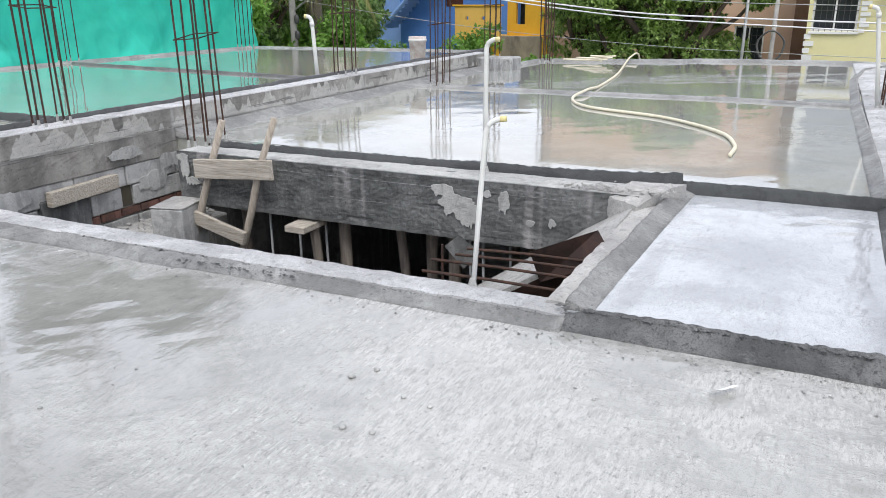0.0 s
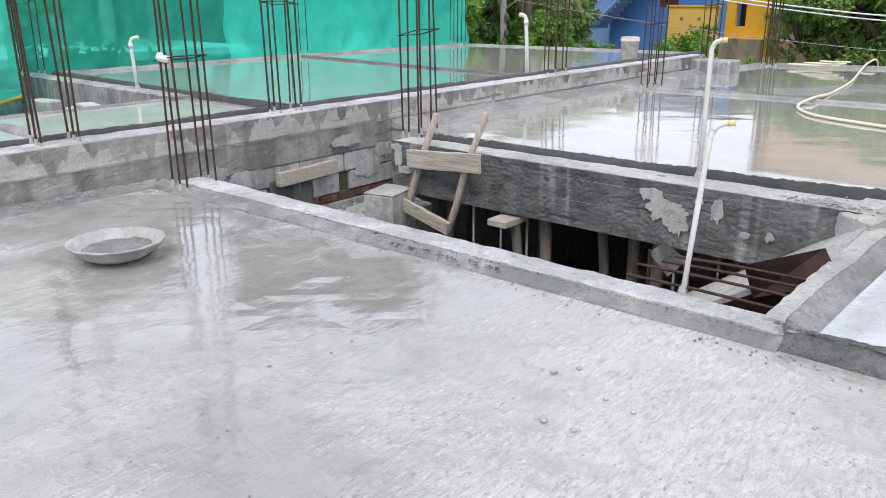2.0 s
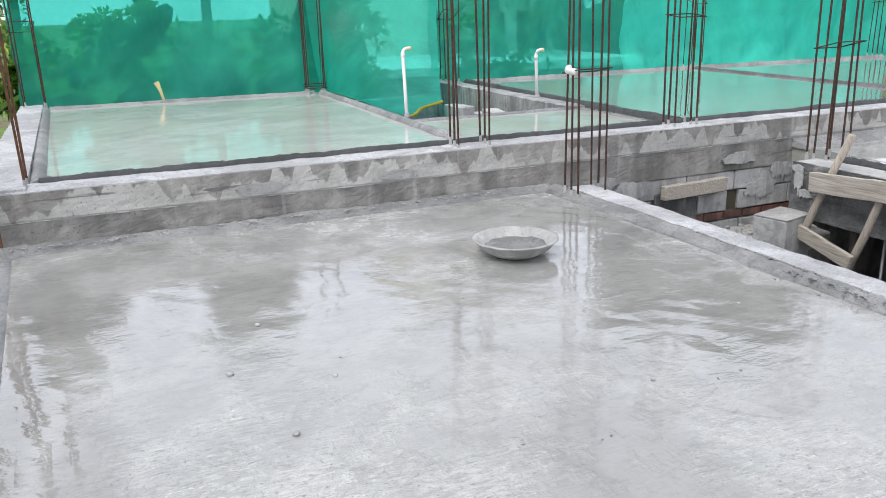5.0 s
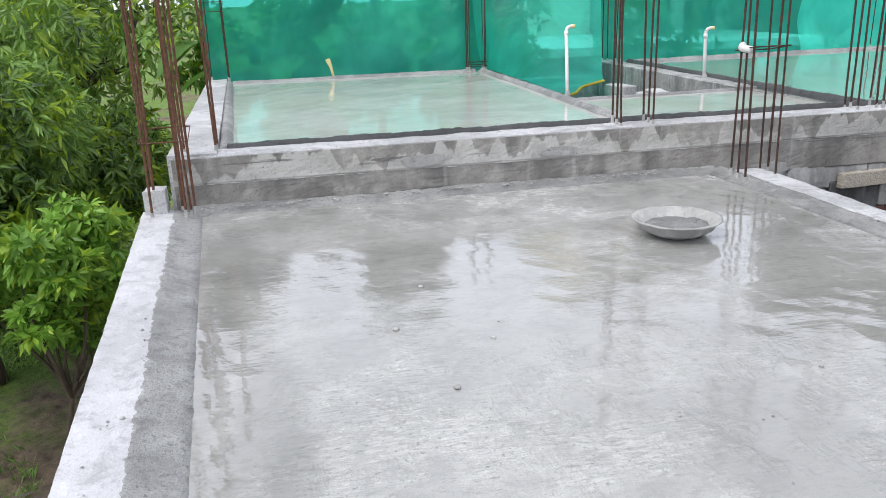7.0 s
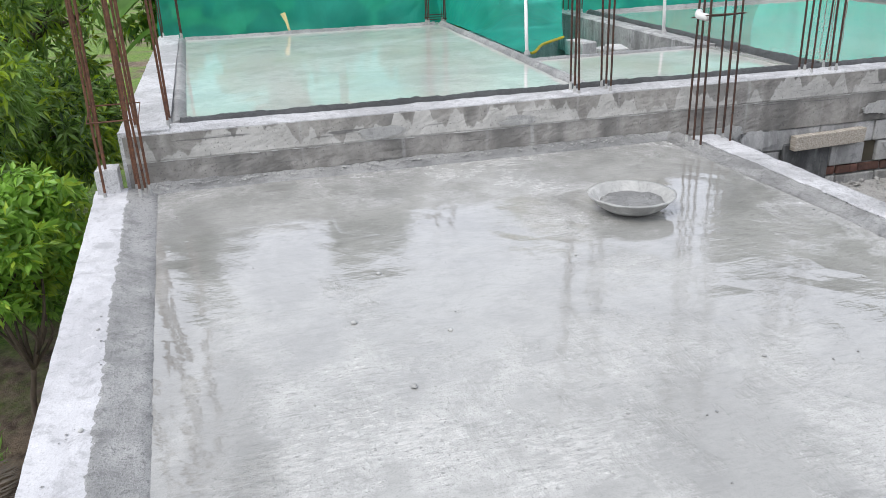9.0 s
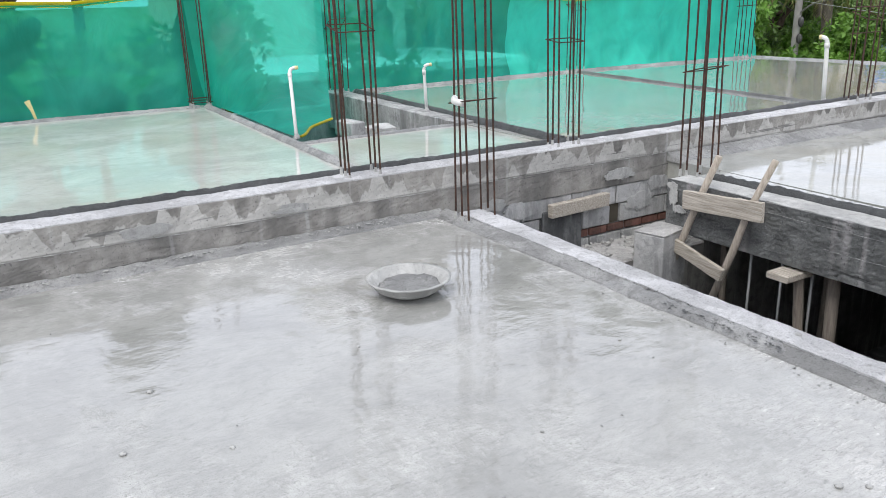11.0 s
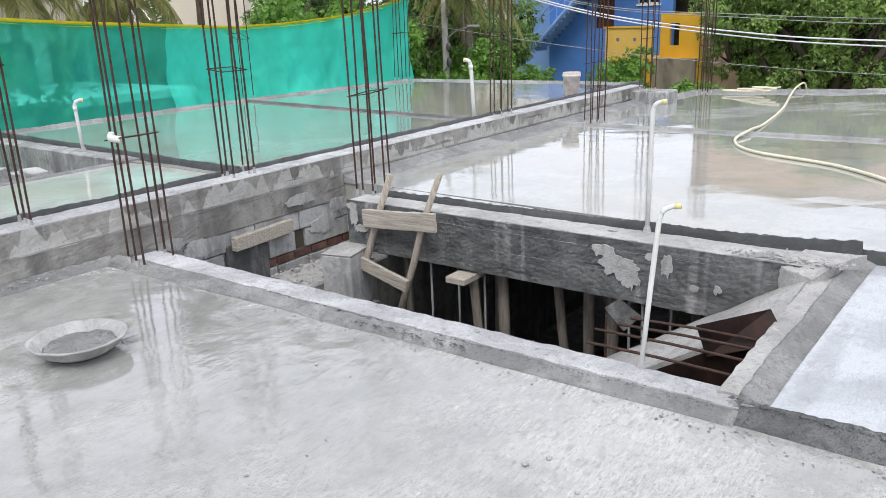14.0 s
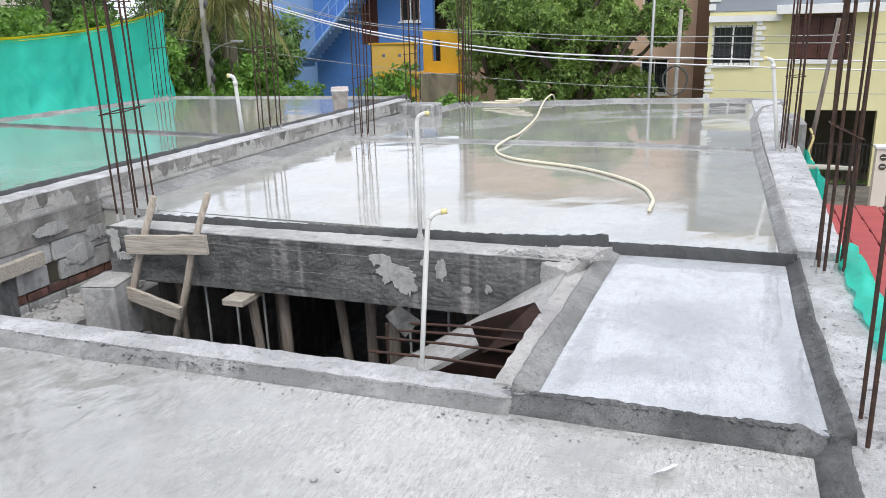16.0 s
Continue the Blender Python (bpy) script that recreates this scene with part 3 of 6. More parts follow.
def leaf_sheet(centres, dirs, ups, length, width, droop=0.15):
    """Folded leaf blades: four triangles each, as vertex and face lists."""
    verts, faces = [], []
    for c, d, u, s in zip(centres, dirs, ups, length):
        side = d.cross(u)
        if side.length < 1e-4:
            continue
        side.normalize()
        nrm = side.cross(d)
        w = s * width
        k = len(verts)
        mid = c + d * (0.45 * s)
        verts += [c, mid + side * w + nrm * (0.25 * w), mid, mid - side * w + nrm * (0.25 * w), c + d * s - Vector((0, 0, droop * s))]
        faces += [(k, k + 1, k + 2), (k, k + 2, k + 3), (k + 1, k + 4, k + 2), (k + 2, k + 4, k + 3)]
    return verts, faces

# ---- ground and the storey below ----
GROUND = -3.4
bm = bmesh.new()
rng = random.Random(3)
grid = {}
xs = [-2000, -300, -80] + [-40 + 1.25 * i for i in range(57)] + [60, 300, 2000]
ys = [-2000, -300, -60] + [-16 + 1.25 * i for i in range(57)] + [80, 300, 2000]
for i, x in enumerate(xs):
    for j, y in enumerate(ys):
        grid[i, j] = bm.verts.new((x, y, GROUND + 0.09 * noise.noise((x * 0.4, y * 0.4, 0)) + 0.05 * noise.noise((x * 1.7, y * 1.7, 3))))
for i in range(len(xs) - 1):
    for j in range(len(ys) - 1):
        bm.faces.new((grid[i, j], grid[i + 1, j], grid[i + 1, j + 1], grid[i, j + 1]))
solid("ground", bm, M_GROUND, "uneven ground of grass and bare brown soil", "ground", kind="structure", smooth=True)
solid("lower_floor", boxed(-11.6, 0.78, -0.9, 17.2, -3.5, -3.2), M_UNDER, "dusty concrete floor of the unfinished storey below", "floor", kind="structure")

FACE, TOP = -5.68, 0.40           # the long upstand beam: its face and the top of the high slabs
NEAR, FAR = 3.28, 4.99            # the stair opening between the near slab and the cross beam
RZ = 0.12                         # the far slabs' water level

# ---- near slab ----
solid("roof_slab_near", pitted("roof_slab_near", [(-5.7, -1.16), (0.47, -0.72), (0.47, 3.1), (-5.7, 3.1)], -0.14, 0.0, M_SLAB, 0.12, 0.0022), M_SLAB, "wet grey concrete roof slab with puddles of curing water", "roof slab", kind="structure")
solid("slab_edge_opening", pitted("slab_edge_opening", [(-5.42, 3.06), (-0.9, 3.12), (-0.9, 3.29), (-5.42, 3.27)], -0.16, 0.055, M_EDGE, 0.04, 0.007, 1), M_EDGE, "pale rough concrete edge along the stair opening", "slab edge", kind="structure")
solid("slab_edge_left", pitted("slab_edge_left", [(-5.62, -1.40), (0.5, -0.93), (0.5, -0.72), (-5.62, -1.17)], -0.5, 0.05, M_TROWEL, 0.05, 0.003, 2), M_TROWEL, "pale dry concrete roof edge above the garden", "slab edge", kind="structure")
solid("slab_edge_right", pitted("slab_edge_right", [(0.47, -0.93), (0.81, -0.93), (0.8, 3.2), (0.47, 3.2)], -0.45, 0.05, M_EDGE, 0.06, 0.007, 3), M_EDGE, "pale rough concrete roof edge with crumbs of mortar", "slab edge", kind="structure")
ridge("bund_opening", [(-5.6, 2.973), (-4.6, 3.003), (-3.7, 3.043), (-2.9, 3.06), (-2, 3.073), (-0.9, 3.093)], 0.0, 0.16, 0.046, M_MORT, "damp grey mortar bund along the stair opening", 1, ramp=1)
ridge("mortar_spill", [(-3.6, 3.03), (-3.1, 3.03), (-2.75, 3.06), (-2.25, 3.07)], 0.0, 0.15, 0.05, M_SETM, "rough gritty spill of mortar on the slab edge", 31, 0.5, 0.3)
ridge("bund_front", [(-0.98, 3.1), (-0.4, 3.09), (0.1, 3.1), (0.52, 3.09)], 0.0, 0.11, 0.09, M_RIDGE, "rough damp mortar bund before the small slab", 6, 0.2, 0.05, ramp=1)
ridge("bund_wall", [(-5.62, -1.05), (-5.6, 0.6), (-5.6, 3.0)], 0.0, 0.16, 0.045, M_SETM, "damp mortar fillet at the foot of the long beam", 2, 0.5, ramp=1)
ridge("bund_left", [(-5.6, -1.1), (-3, -0.905), (0.45, -0.64)], 0.0, 0.22, 0.05, M_SETM, "smooth damp mortar fillet inside the roof edge", 3, 0.15, 0.02, ramp=-1)
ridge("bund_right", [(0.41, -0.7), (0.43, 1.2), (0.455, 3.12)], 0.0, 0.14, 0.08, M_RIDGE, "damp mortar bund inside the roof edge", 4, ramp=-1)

solid("corner_stub", pitted("corner_stub", [(-5.66, -1.36), (-5.5, -1.36), (-5.5, -1.22), (-5.66, -1.22)], -0.1, 0.22, M_EDGE, 0.03, 0.006, 33), M_EDGE, "pale upright stub of concrete at the roof corner", "concrete stub", kind="structure")

# ---- small slab beside the opening ----
solid("roof_slab_small", pitted("roof_slab_small", [(-0.9, 3.14), (0.47, 3.14), (0.47, 5.59), (-0.8, 5.59)], -0.14, 0.06, M_PALE, 0.12, 0.002, 4), M_PALE, "pale wet concrete slab beside the stair opening", "roof slab", kind="structure")
solid("slab_edge_stair", pitted("slab_edge_stair", [(-1.02, 3.2), (-0.88, 3.2), (-0.8, 5.6), (-1.0, 5.3)], -0.16, 0.08, M_SAND, 0.04, 0.008, 5), M_SAND, "pale crumbly concrete edge of the stair opening", "slab edge", kind="structure")
ridge("bund_stair", [(-0.855, 3.15), (-0.815, 4.4), (-0.765, 5.58)], 0.06, 0.14, 0.05, M_MORT, "grey mortar bund along the stair opening", 5, ramp=1)
solid("slab_edge_right_small", pitted("slab_edge_right_small", [(0.49, 3.2), (0.8, 3.2), (0.8, 5.7), (0.49, 5.7)], -0.45, 0.09, M_EDGE, 0.06, 0.008, 6), M_EDGE, "pale rough concrete roof edge", "slab edge", kind="structure")
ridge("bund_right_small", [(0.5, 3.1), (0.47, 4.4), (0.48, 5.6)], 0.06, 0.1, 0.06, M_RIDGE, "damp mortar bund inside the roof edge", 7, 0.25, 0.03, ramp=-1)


# ---- far slabs beyond the opening ----
solid("roof_slab_far", pitted("roof_slab_far", [(-5.7, 5.72), (0.47, 5.6), (0.5, 10.6), (-5.7, 10.6)], -0.1, RZ, M_POOL, 0.25, 0.0015, 7), M_POOL, "flooded concrete roof slab mirroring the sky", "roof slab", kind="structure")
solid("roof_slab_far_infill", pitted("roof_slab_far_infill", [(-4.97, 5.2), (-0.86, 5.3), (-0.84, 5.5), (-4.97, 5.69)], -0.1, RZ, M_POOL, 0.25, 0.0015, 7), M_POOL, "flooded edge of the far roof slab", "roof slab", kind="structure")
solid("roof_slab_end", pitted("roof_slab_end", [(-5.7, 10.6), (0.5, 10.6), (0.55, 16.9), (-5.3, 15.6)], -0.1, RZ + 0.003, M_POOL, 0.3, 0.0015, 8), M_POOL, "flooded concrete roof slab at the far end", "roof slab", kind="structure")
solid("cross_beam", pitted("cross_beam", [(-4.97, FAR), (-0.98, FAR), (-0.98, 5.22), (-4.97, 5.22)], -0.31, 0.15, M_XBEAM, 0.05, 0.008, 9), M_XBEAM, "dark wet concrete beam with drips and a formwork seam", "beam", kind="structure")
solid("beam_edge", pitted("beam_edge", [(-4.95, FAR + 0.012), (-1.2, FAR + 0.012), (-1.0, 5.3), (-4.95, 5.24)], 0.1, 0.156, M_PLASTER, 0.04, 0.005, 10), M_PLASTER, "pale dry strip on top of the cross beam", "slab edge", kind="structure")
solid("cross_beam_face", cast_face("cross_beam_face", (-4.97, FAR, 0), (1, 0, 0), (0, -1, 0), 3.99, -0.31, 0.148, 0.014, M_XBEAM, 2.0), M_XBEAM, "dark wet board-marked face of the cross beam", "beam face", kind="structure")
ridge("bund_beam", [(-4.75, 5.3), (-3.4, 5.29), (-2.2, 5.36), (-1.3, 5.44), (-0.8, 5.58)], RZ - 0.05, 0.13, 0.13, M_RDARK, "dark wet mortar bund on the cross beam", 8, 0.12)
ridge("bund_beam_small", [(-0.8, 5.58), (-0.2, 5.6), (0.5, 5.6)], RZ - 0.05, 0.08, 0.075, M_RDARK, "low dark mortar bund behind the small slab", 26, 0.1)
ridge("bund_long_right", [(-5.6, 5.7), (-5.55, 8.0), (-5.55, 10.5), (-5.52, 13.4)], RZ, 0.26, 0.07, M_SETM, "smooth mortar fillet at the foot of the long beam", 9, 0.3, ramp=1)
ridge("bund_joint_far", [(-5.5, 10.4), (-3.0, 10.45), (-1.0, 10.5), (0.45, 10.35)], RZ, 0.12, 0.035, M_SETM, "low mortar bund between two flooded slabs", 10)
ridge("bund_right_far", [(0.445, 5.6), (0.425, 8), (0.395, 10.3), (0.435, 13.5), (0.595, 15.2), (1.075, 16.3)], RZ, 0.115, 0.06, M_SETM, "damp mortar bund inside the roof edge", 11, 0.2, 0.03, ramp=-1)
ridge("bund_end", [(1.1, 16.6), (0.0, 16.75), (-2.3, 16.4), (-2.6, 16.1), (-5.2, 15.4)], RZ, 0.14, 0.06, M_SETM, "pale mortar bund at the far roof edge", 12)
ridge("bund_end_left", [(-5.2, 15.4), (-5.35, 13.6)], RZ, 0.14, 0.06, M_SETM, "pale mortar bund at the far roof edge", 13)
solid("slab_edge_right_far", pitted("slab_edge_right_far", [(0.49, 5.7), (0.82, 5.7), (1.0, 16.9), (0.49, 16.9)], -0.45, 0.15, M_EDGE, 0.07, 0.008, 11), M_EDGE, "pale rough concrete roof edge with loose grit", "slab edge", kind="structure")

# ---- long upstand beam and the high slabs ----
beam = thing("long_beam", (0, 0, 0), "long stained concrete beam with pale drips and formwork seams", "beam", kind="structure")
part("beam_body", pitted("beam_body", [(FACE, -1.17), (FACE, 13.75), (FACE - 0.25, 13.75), (FACE - 0.25, -1.18)], -0.055, TOP - 0.01, M_FACE, 0.07, 0.006, 12), M_FACE, beam)
part("cast_face", cast_face("cast_face", (FACE, -1.15, 0), (0, 1, 0), (1, 0, 0), 14.85, -0.055, TOP - 0.014, 0.032, M_FACE, 1.3, 0.196), M_FACE, beam, "board-marked face cast in two lifts")
part("beam_top", pitted("beam_top", [(FACE + 0.006, -1.14), (FACE + 0.006, 13.75), (FACE - 0.3, 13.75), (FACE - 0.3, -1.14)], TOP - 0.03, TOP, M_EDGE, 0.05, 0.006, 13), M_EDGE, beam, "pale dry top of the beam")
for y0, y1 in ((-1.1, 0.35), (0.5, 2.9), (3.0, 6.4), (6.6, 12.8)):
    n = int((y1 - y0) / 0.03)
    line = [(FACE + 0.015, y0 + (y1 - y0) * i / n, 0.196 + 0.006 * noise.noise((i * 0.11, y0, 0))) for i in range(n + 1)]
    part("seam", tube(bmesh.new(), line, [0.001 + 0.009 * max(0.0, noise.noise((i * 0.4, y0, 4))) for i in range(n + 1)], 6), M_PLASTER, beam, "ragged pale seam of set cement slurry")
part("beam_end", boxed(FACE - 0.3, -5.0, 13.2, 13.7, -0.1, TOP - 0.06, bevel=0.02), M_BEAM, beam, "stub of the cross beam at the far end")
G_TOP = TOP - 0.03
solid("roof_slab_high", pitted("roof_slab_high", [(-5.9, -1.0), (-5.9, 2.42), (-11.5, 2.5), (-11.6, -1.2)], TOP - 0.2, G_TOP, M_MILK, 0.2, 0.002, 14), M_MILK, "flooded high slab with reflections of the green net", "roof slab", kind="structure")
solid("roof_slab_passage", pitted("roof_slab_passage", [(-5.9, 2.42), (-5.9, 4.5), (-7.7, 4.5), (-7.6, 2.44)], TOP - 0.2, G_TOP - 0.012, M_MILK, 0.2, 0.002, 15), M_MILK, "wet concrete passage slab beside a shaft", "roof slab", kind="structure")
solid("roof_slab_net", pitted("roof_slab_net", [(-5.9, 4.5), (-5.9, 8.7), (-11.6, 9.25), (-11.6, 4.56)], TOP - 0.2, G_TOP, M_POOL, 0.25, 0.002, 16), M_POOL, "flooded high slab mirroring the green net", "roof slab", kind="structure")
solid("roof_slab_bucket", pitted("roof_slab_bucket", [(-5.9, 8.7), (-5.9, 14.3), (-11.4, 13.8), (-11.6, 9.25)], TOP - 0.2, G_TOP, M_POOL, 0.3, 0.002, 17), M_POOL, "flooded high slab at the far end", "roof slab", kind="structure")
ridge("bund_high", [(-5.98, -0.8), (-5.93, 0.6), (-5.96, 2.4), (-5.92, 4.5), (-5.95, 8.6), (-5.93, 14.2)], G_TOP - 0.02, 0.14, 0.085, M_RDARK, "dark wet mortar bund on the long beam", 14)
ridge("bund_high_left", [(-6.0, -0.82), (-11.3, -1.1)], G_TOP - 0.02, 0.16, 0.06, M_SETM, "damp mortar fillet inside the roof edge", 15)
solid("slab_edge_high_left", pitted("slab_edge_high_left", [(-5.7, -1.2), (-5.7, -0.86), (-11.6, -1.14), (-11.6, -1.4)], -0.2, TOP + 0.02, M_EDGE, 0.06, 0.006, 18), M_EDGE, "pale concrete roof edge above the garden", "slab edge", kind="structure")
ridge("bund_high_back", [(-11.35, -1.05), (-11.3, 0.5), (-11.25, 2.4)], G_TOP - 0.02, 0.14, 0.055, M_SETM, "damp mortar bund below the net", 16)
ridge("bund_shaft", [(-6.1, 2.44), (-8.6, 2.48), (-11.2, 2.5)], G_TOP - 0.02, 0.15, 0.065, M_SETM, "pale mortar bund beside the shaft", 17)
ridge("bund_passage", [(-7.66, 2.5), (-7.66, 4.4)], G_TOP - 0.03, 0.12, 0.04, M_SETM, "low mortar bund at the edge of the shaft", 18)
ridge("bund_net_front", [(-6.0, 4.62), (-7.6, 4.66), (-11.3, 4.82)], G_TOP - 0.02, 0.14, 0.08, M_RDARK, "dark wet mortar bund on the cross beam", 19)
ridge("bund_net_back", [(-11.35, 4.8), (-11.4, 9.2), (-11.1, 13.6)], G_TOP - 0.02, 0.14, 0.06, M_SETM, "damp mortar bund below the net", 20)
ridge("bund_joint_high", [(-6.0, 8.65), (-8.8, 8.95), (-11.3, 9.25)], G_TOP - 0.02, 0.11, 0.05, M_RIDGE, "mortar bund between two flooded slabs", 21)
ridge("bund_bucket_end", [(-6.0, 14.2), (-11.1, 13.75)], G_TOP - 0.02, 0.14, 0.05, M_SETM, "pale mortar bund at the far roof edge", 22)
solid("shaft_beam", pitted("shaft_beam", [(-7.6, 4.38), (-7.6, 4.62), (-11.75, 4.72), (-11.75, 4.42)], -0.15, TOP, M_BEAM, 0.06, 0.007, 19), M_BEAM, "stained concrete beam over the open shaft", "beam", kind="structure")
solid("shaft_beam_near", pitted("shaft_beam_near", [(-5.95, 2.36), (-5.95, 2.5), (-11.5, 2.6), (-11.5, 2.4)], -0.15, TOP - 0.035, M_BEAM, 0.08, 0.006, 20), M_BEAM, "concrete edge beam of the high slab", "beam", kind="structure")
for nm, y0, y1 in (("wall_garden_upper", -1.3, -1.12), ("wall_garden_lower", -1.15, -0.92)):
    x0, x1 = (-11.5, -5.75) if "upper" in nm else (-5.6, 0.5)
    solid(nm, boxed(x0, x1, y0 + 0.02, y1, GROUND - 0.1, -0.21 if "upper" in nm else -0.5), M_BLOCK, "unplastered block wall of the storey below", "wall", kind="structure")
solid("wall_right", boxed(0.6, 0.78, -0.9, 16.8, GROUND - 0.1, -0.46), M_BLOCK, "unplastered block wall of the storey below", "wall", kind="structure")
solid("wall_back", boxed(-11.6, 0.6, 16.3, 16.5, GROUND - 0.1, -0.12), M_BLOCK, "unplastered block wall of the storey below", "wall", kind="structure")
solid("wall_net", boxed(-11.75, -11.55, -1.4, 13.8, GROUND - 0.1, 0.18), M_BLOCK, "unplastered block wall of the storey below", "wall", kind="structure")
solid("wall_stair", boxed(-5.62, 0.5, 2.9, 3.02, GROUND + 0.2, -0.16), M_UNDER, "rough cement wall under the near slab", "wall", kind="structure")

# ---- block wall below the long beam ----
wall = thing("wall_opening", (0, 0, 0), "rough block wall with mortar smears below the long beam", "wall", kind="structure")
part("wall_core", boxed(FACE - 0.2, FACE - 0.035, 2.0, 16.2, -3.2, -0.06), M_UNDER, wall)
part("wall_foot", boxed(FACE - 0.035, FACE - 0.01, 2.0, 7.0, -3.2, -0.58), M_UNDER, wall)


def laid(name, y0, y1, z0, z1, material, seed, proud=0.0):
    r = random.Random(seed)
    bm = boxed(FACE - 0.05, FACE - 0.004 + proud + r.uniform(-0.004, 0.004), y0 + 0.006, y1 - 0.006, z0 + 0.006, z1 - 0.006, bevel=0.006)
    return part(name, bm, material, wall)


y = 2.25
for i, w in enumerate((0.55, 0.5, 0.58, 0.6, 0.56, 0.62, 0.6)):
    laid("block", y, y + w, -0.25, -0.058, M_BLOCK, 10 + i)
    y += w
for i, (y0, y1) in enumerate(((2.3, 2.86), (2.86, 3.42), (3.42, 4.1), (4.62, 4.97), (5.1, 5.72), (5.72, 6.3))):
    laid("block", y0, y1, -0.445, -0.25, M_BLOCK, 30 + i)
for i in range(12):
    laid("brick", 3.3 + 0.235 * i, 3.53 + 0.235 * i, -0.53, -0.447, M_BRICK, 50 + i, -0.006)
for i in range(10):
    laid("block", 2.2 + 0.42 * i, 2.61 + 0.42 * i, -0.73, -0.535, M_BLOCK, 70 + i, -0.004)
part("pier", boxed(FACE - 0.03, FACE + 0.012, 4.12, 4.6, -0.9, -0.19, bevel=0.012), M_BEAMD, wall, "dark wet concrete pier")
# Solid dark block: the depth of the hole is only its shade colour.
part("hollow", boxed(FACE - 0.19, FACE - 0.03, 4.975, 5.095, -0.44, -0.255), M_DARK, wall, "hole in the wall, filled with a block in a dark shade colour")

# smears of slurry on wall and beam, each a thin ragged skin
smear_rng = random.Random(11)


def patch(parent, origin, u, v, w, h, material, seed, tongues=0.35):
    """A flat ragged splash of mortar with drip tongues, a few millimetres thick."""
    o, u, v = Vector(origin), Vector(u), Vector(v)
    n = u.cross(v)
    verts, faces = [o + n * 0.007], []
    m = 72
    for i in range(m):
        t = 2 * math.pi * i / m
        ct, st = math.cos(t), math.sin(t)
        k = 1 + 0.4 * noise.noise((ct * 1.3 + seed, st * 1.3, 0)) + 0.18 * noise.noise((ct * 3 + seed, st * 3, 3)) + 0.08 * noise.noise((ct * 8, st * 8 + seed, 6))
        p = o + u * (0.5 * w * k * ct) + v * (0.5 * h * k * st)
        if st < -0.3:
            p -= v * (tongues * h * 1.3 * max(0, noise.noise((ct * 22 * w + seed * 3, 0, 9))))
        verts += [p + n * 0.006, p - n * 0.004]
        a, b = 1 + 2 * i, 1 + 2 * ((i + 1) % m)
        faces += [(0, a, b), (a, a + 1, b + 1, b)]
    return part("smear", raw("smear", verts, faces, material), material, parent)


for y0, z0, w, h in ((0.62, 0.26, 0.34, 0.09), (1.7, 0.25, 0.3, 0.07), (3.55, -0.02, 0.3, 0.1), (5.05, 0.06, 0.4, 0.12)):
    patch(beam, (FACE + 0.02, y0, z0), (0, 1, 0), (0, 0, 1), w, h, M_PLASTER, int(y0 * 10), 0.15)
for y0, z0, w, h in ((2.75, -0.16, 0.5, 0.2), (3.3, -0.24, 0.45, 0.22), (3.85, -0.12, 0.4, 0.18), (5.35, -0.26, 0.4, 0.16), (5.6, -0.1, 0.35, 0.14)):
    patch(wall, (FACE + 0.004, y0, z0), (0, 1, 0), (0, 0, 1), w, h, M_BLOCK, int(y0 * 10), 0.3)
skins = thing("beam_smears", (0, 0, 0), "pale mortar smears on the dark cross beam", "mortar smear", kind="structure")
for x0, z0, w, h in ((-2.4, 0.06, 0.18, 0.09), (-2.28, -0.04, 0.34, 0.14), (-2.2, -0.12, 0.16, 0.14), (-2.05, 0.06, 0.06, 0.05), (-1.92, 0.02, 0.08, 0.14), (-1.72, -0.12, 0.06, 0.05), (-1.56, -0.1, 0.05, 0.05), (-4.88, 0.0, 0.1, 0.16), (-4.8, -0.1, 0.13, 0.07), (-4.9, 0.1, 0.12, 0.06)):
    patch(skins, (x0, FAR - 0.018, z0), (1, 0, 0), (0, 0, 1), w, h, M_PLASTER, int(-x0 * 100), 0.5)
for z0, x0, x1 in ((0.07, -4.6, -1.4), (-0.1, -3.4, -2.7)):
    line = [(x0 + (x1 - x0) * i / 40, FAR - 0.016, z0 + 0.008 * noise.noise((i * 0.35, z0, 0))) for i in range(41)]
    part("seam", tube(bmesh.new(), line, [0.001 + 0.004 * abs(noise.noise((i * 0.9, z0, 4))) for i in range(41)], 5), M_BEAM, skins, "ragged formwork seam")
crumbs = bmesh.new()


def crumb(p, r):
    """An angular chip of concrete."""
    for v in bmesh.ops.create_icosphere(crumbs, subdivisions=1, radius=r, matrix=Matrix.Translation(p))["verts"]:
        d = v.co - p
        v.co = p + Vector((d.x * smear_rng.uniform(0.6, 1.7), d.y * smear_rng.uniform(0.6, 1.7), d.z * smear_rng.uniform(0.4, 0.9)))


for i in range(420):
    a = smear_rng.random() ** 0.7
    p = Vector((-1.55 + 0.75 * a + smear_rng.gauss(0, 0.05), FAR + 0.05 + smear_rng.gauss(0, 0.06), 0.155 + 0.02 * smear_rng.random()))
    if p.y < FAR + 0.02:
        continue
    crumb(p, smear_rng.uniform(0.003, 0.011))
for i in range(160):
    p = Vector((smear_rng.uniform(-5.62, -5.14), smear_rng.uniform(4.5, 5.65), -0.59 + 0.02 * smear_rng.random()))
    crumb(p, 0.006 + 0.024 * smear_rng.random() ** 3)
solid("rubble", crumbs, M_SAND, "crumbled concrete at the corner of the cross beam", "rubble", kind="stuff")

mound = pitted("beam_corner", [(-1.2, FAR + 0.004), (-0.97, 4.88), (-0.74, 5.36), (-1.1, 5.3)], -0.02, 0.1, M_SAND, 0.02, 0.006, 40)
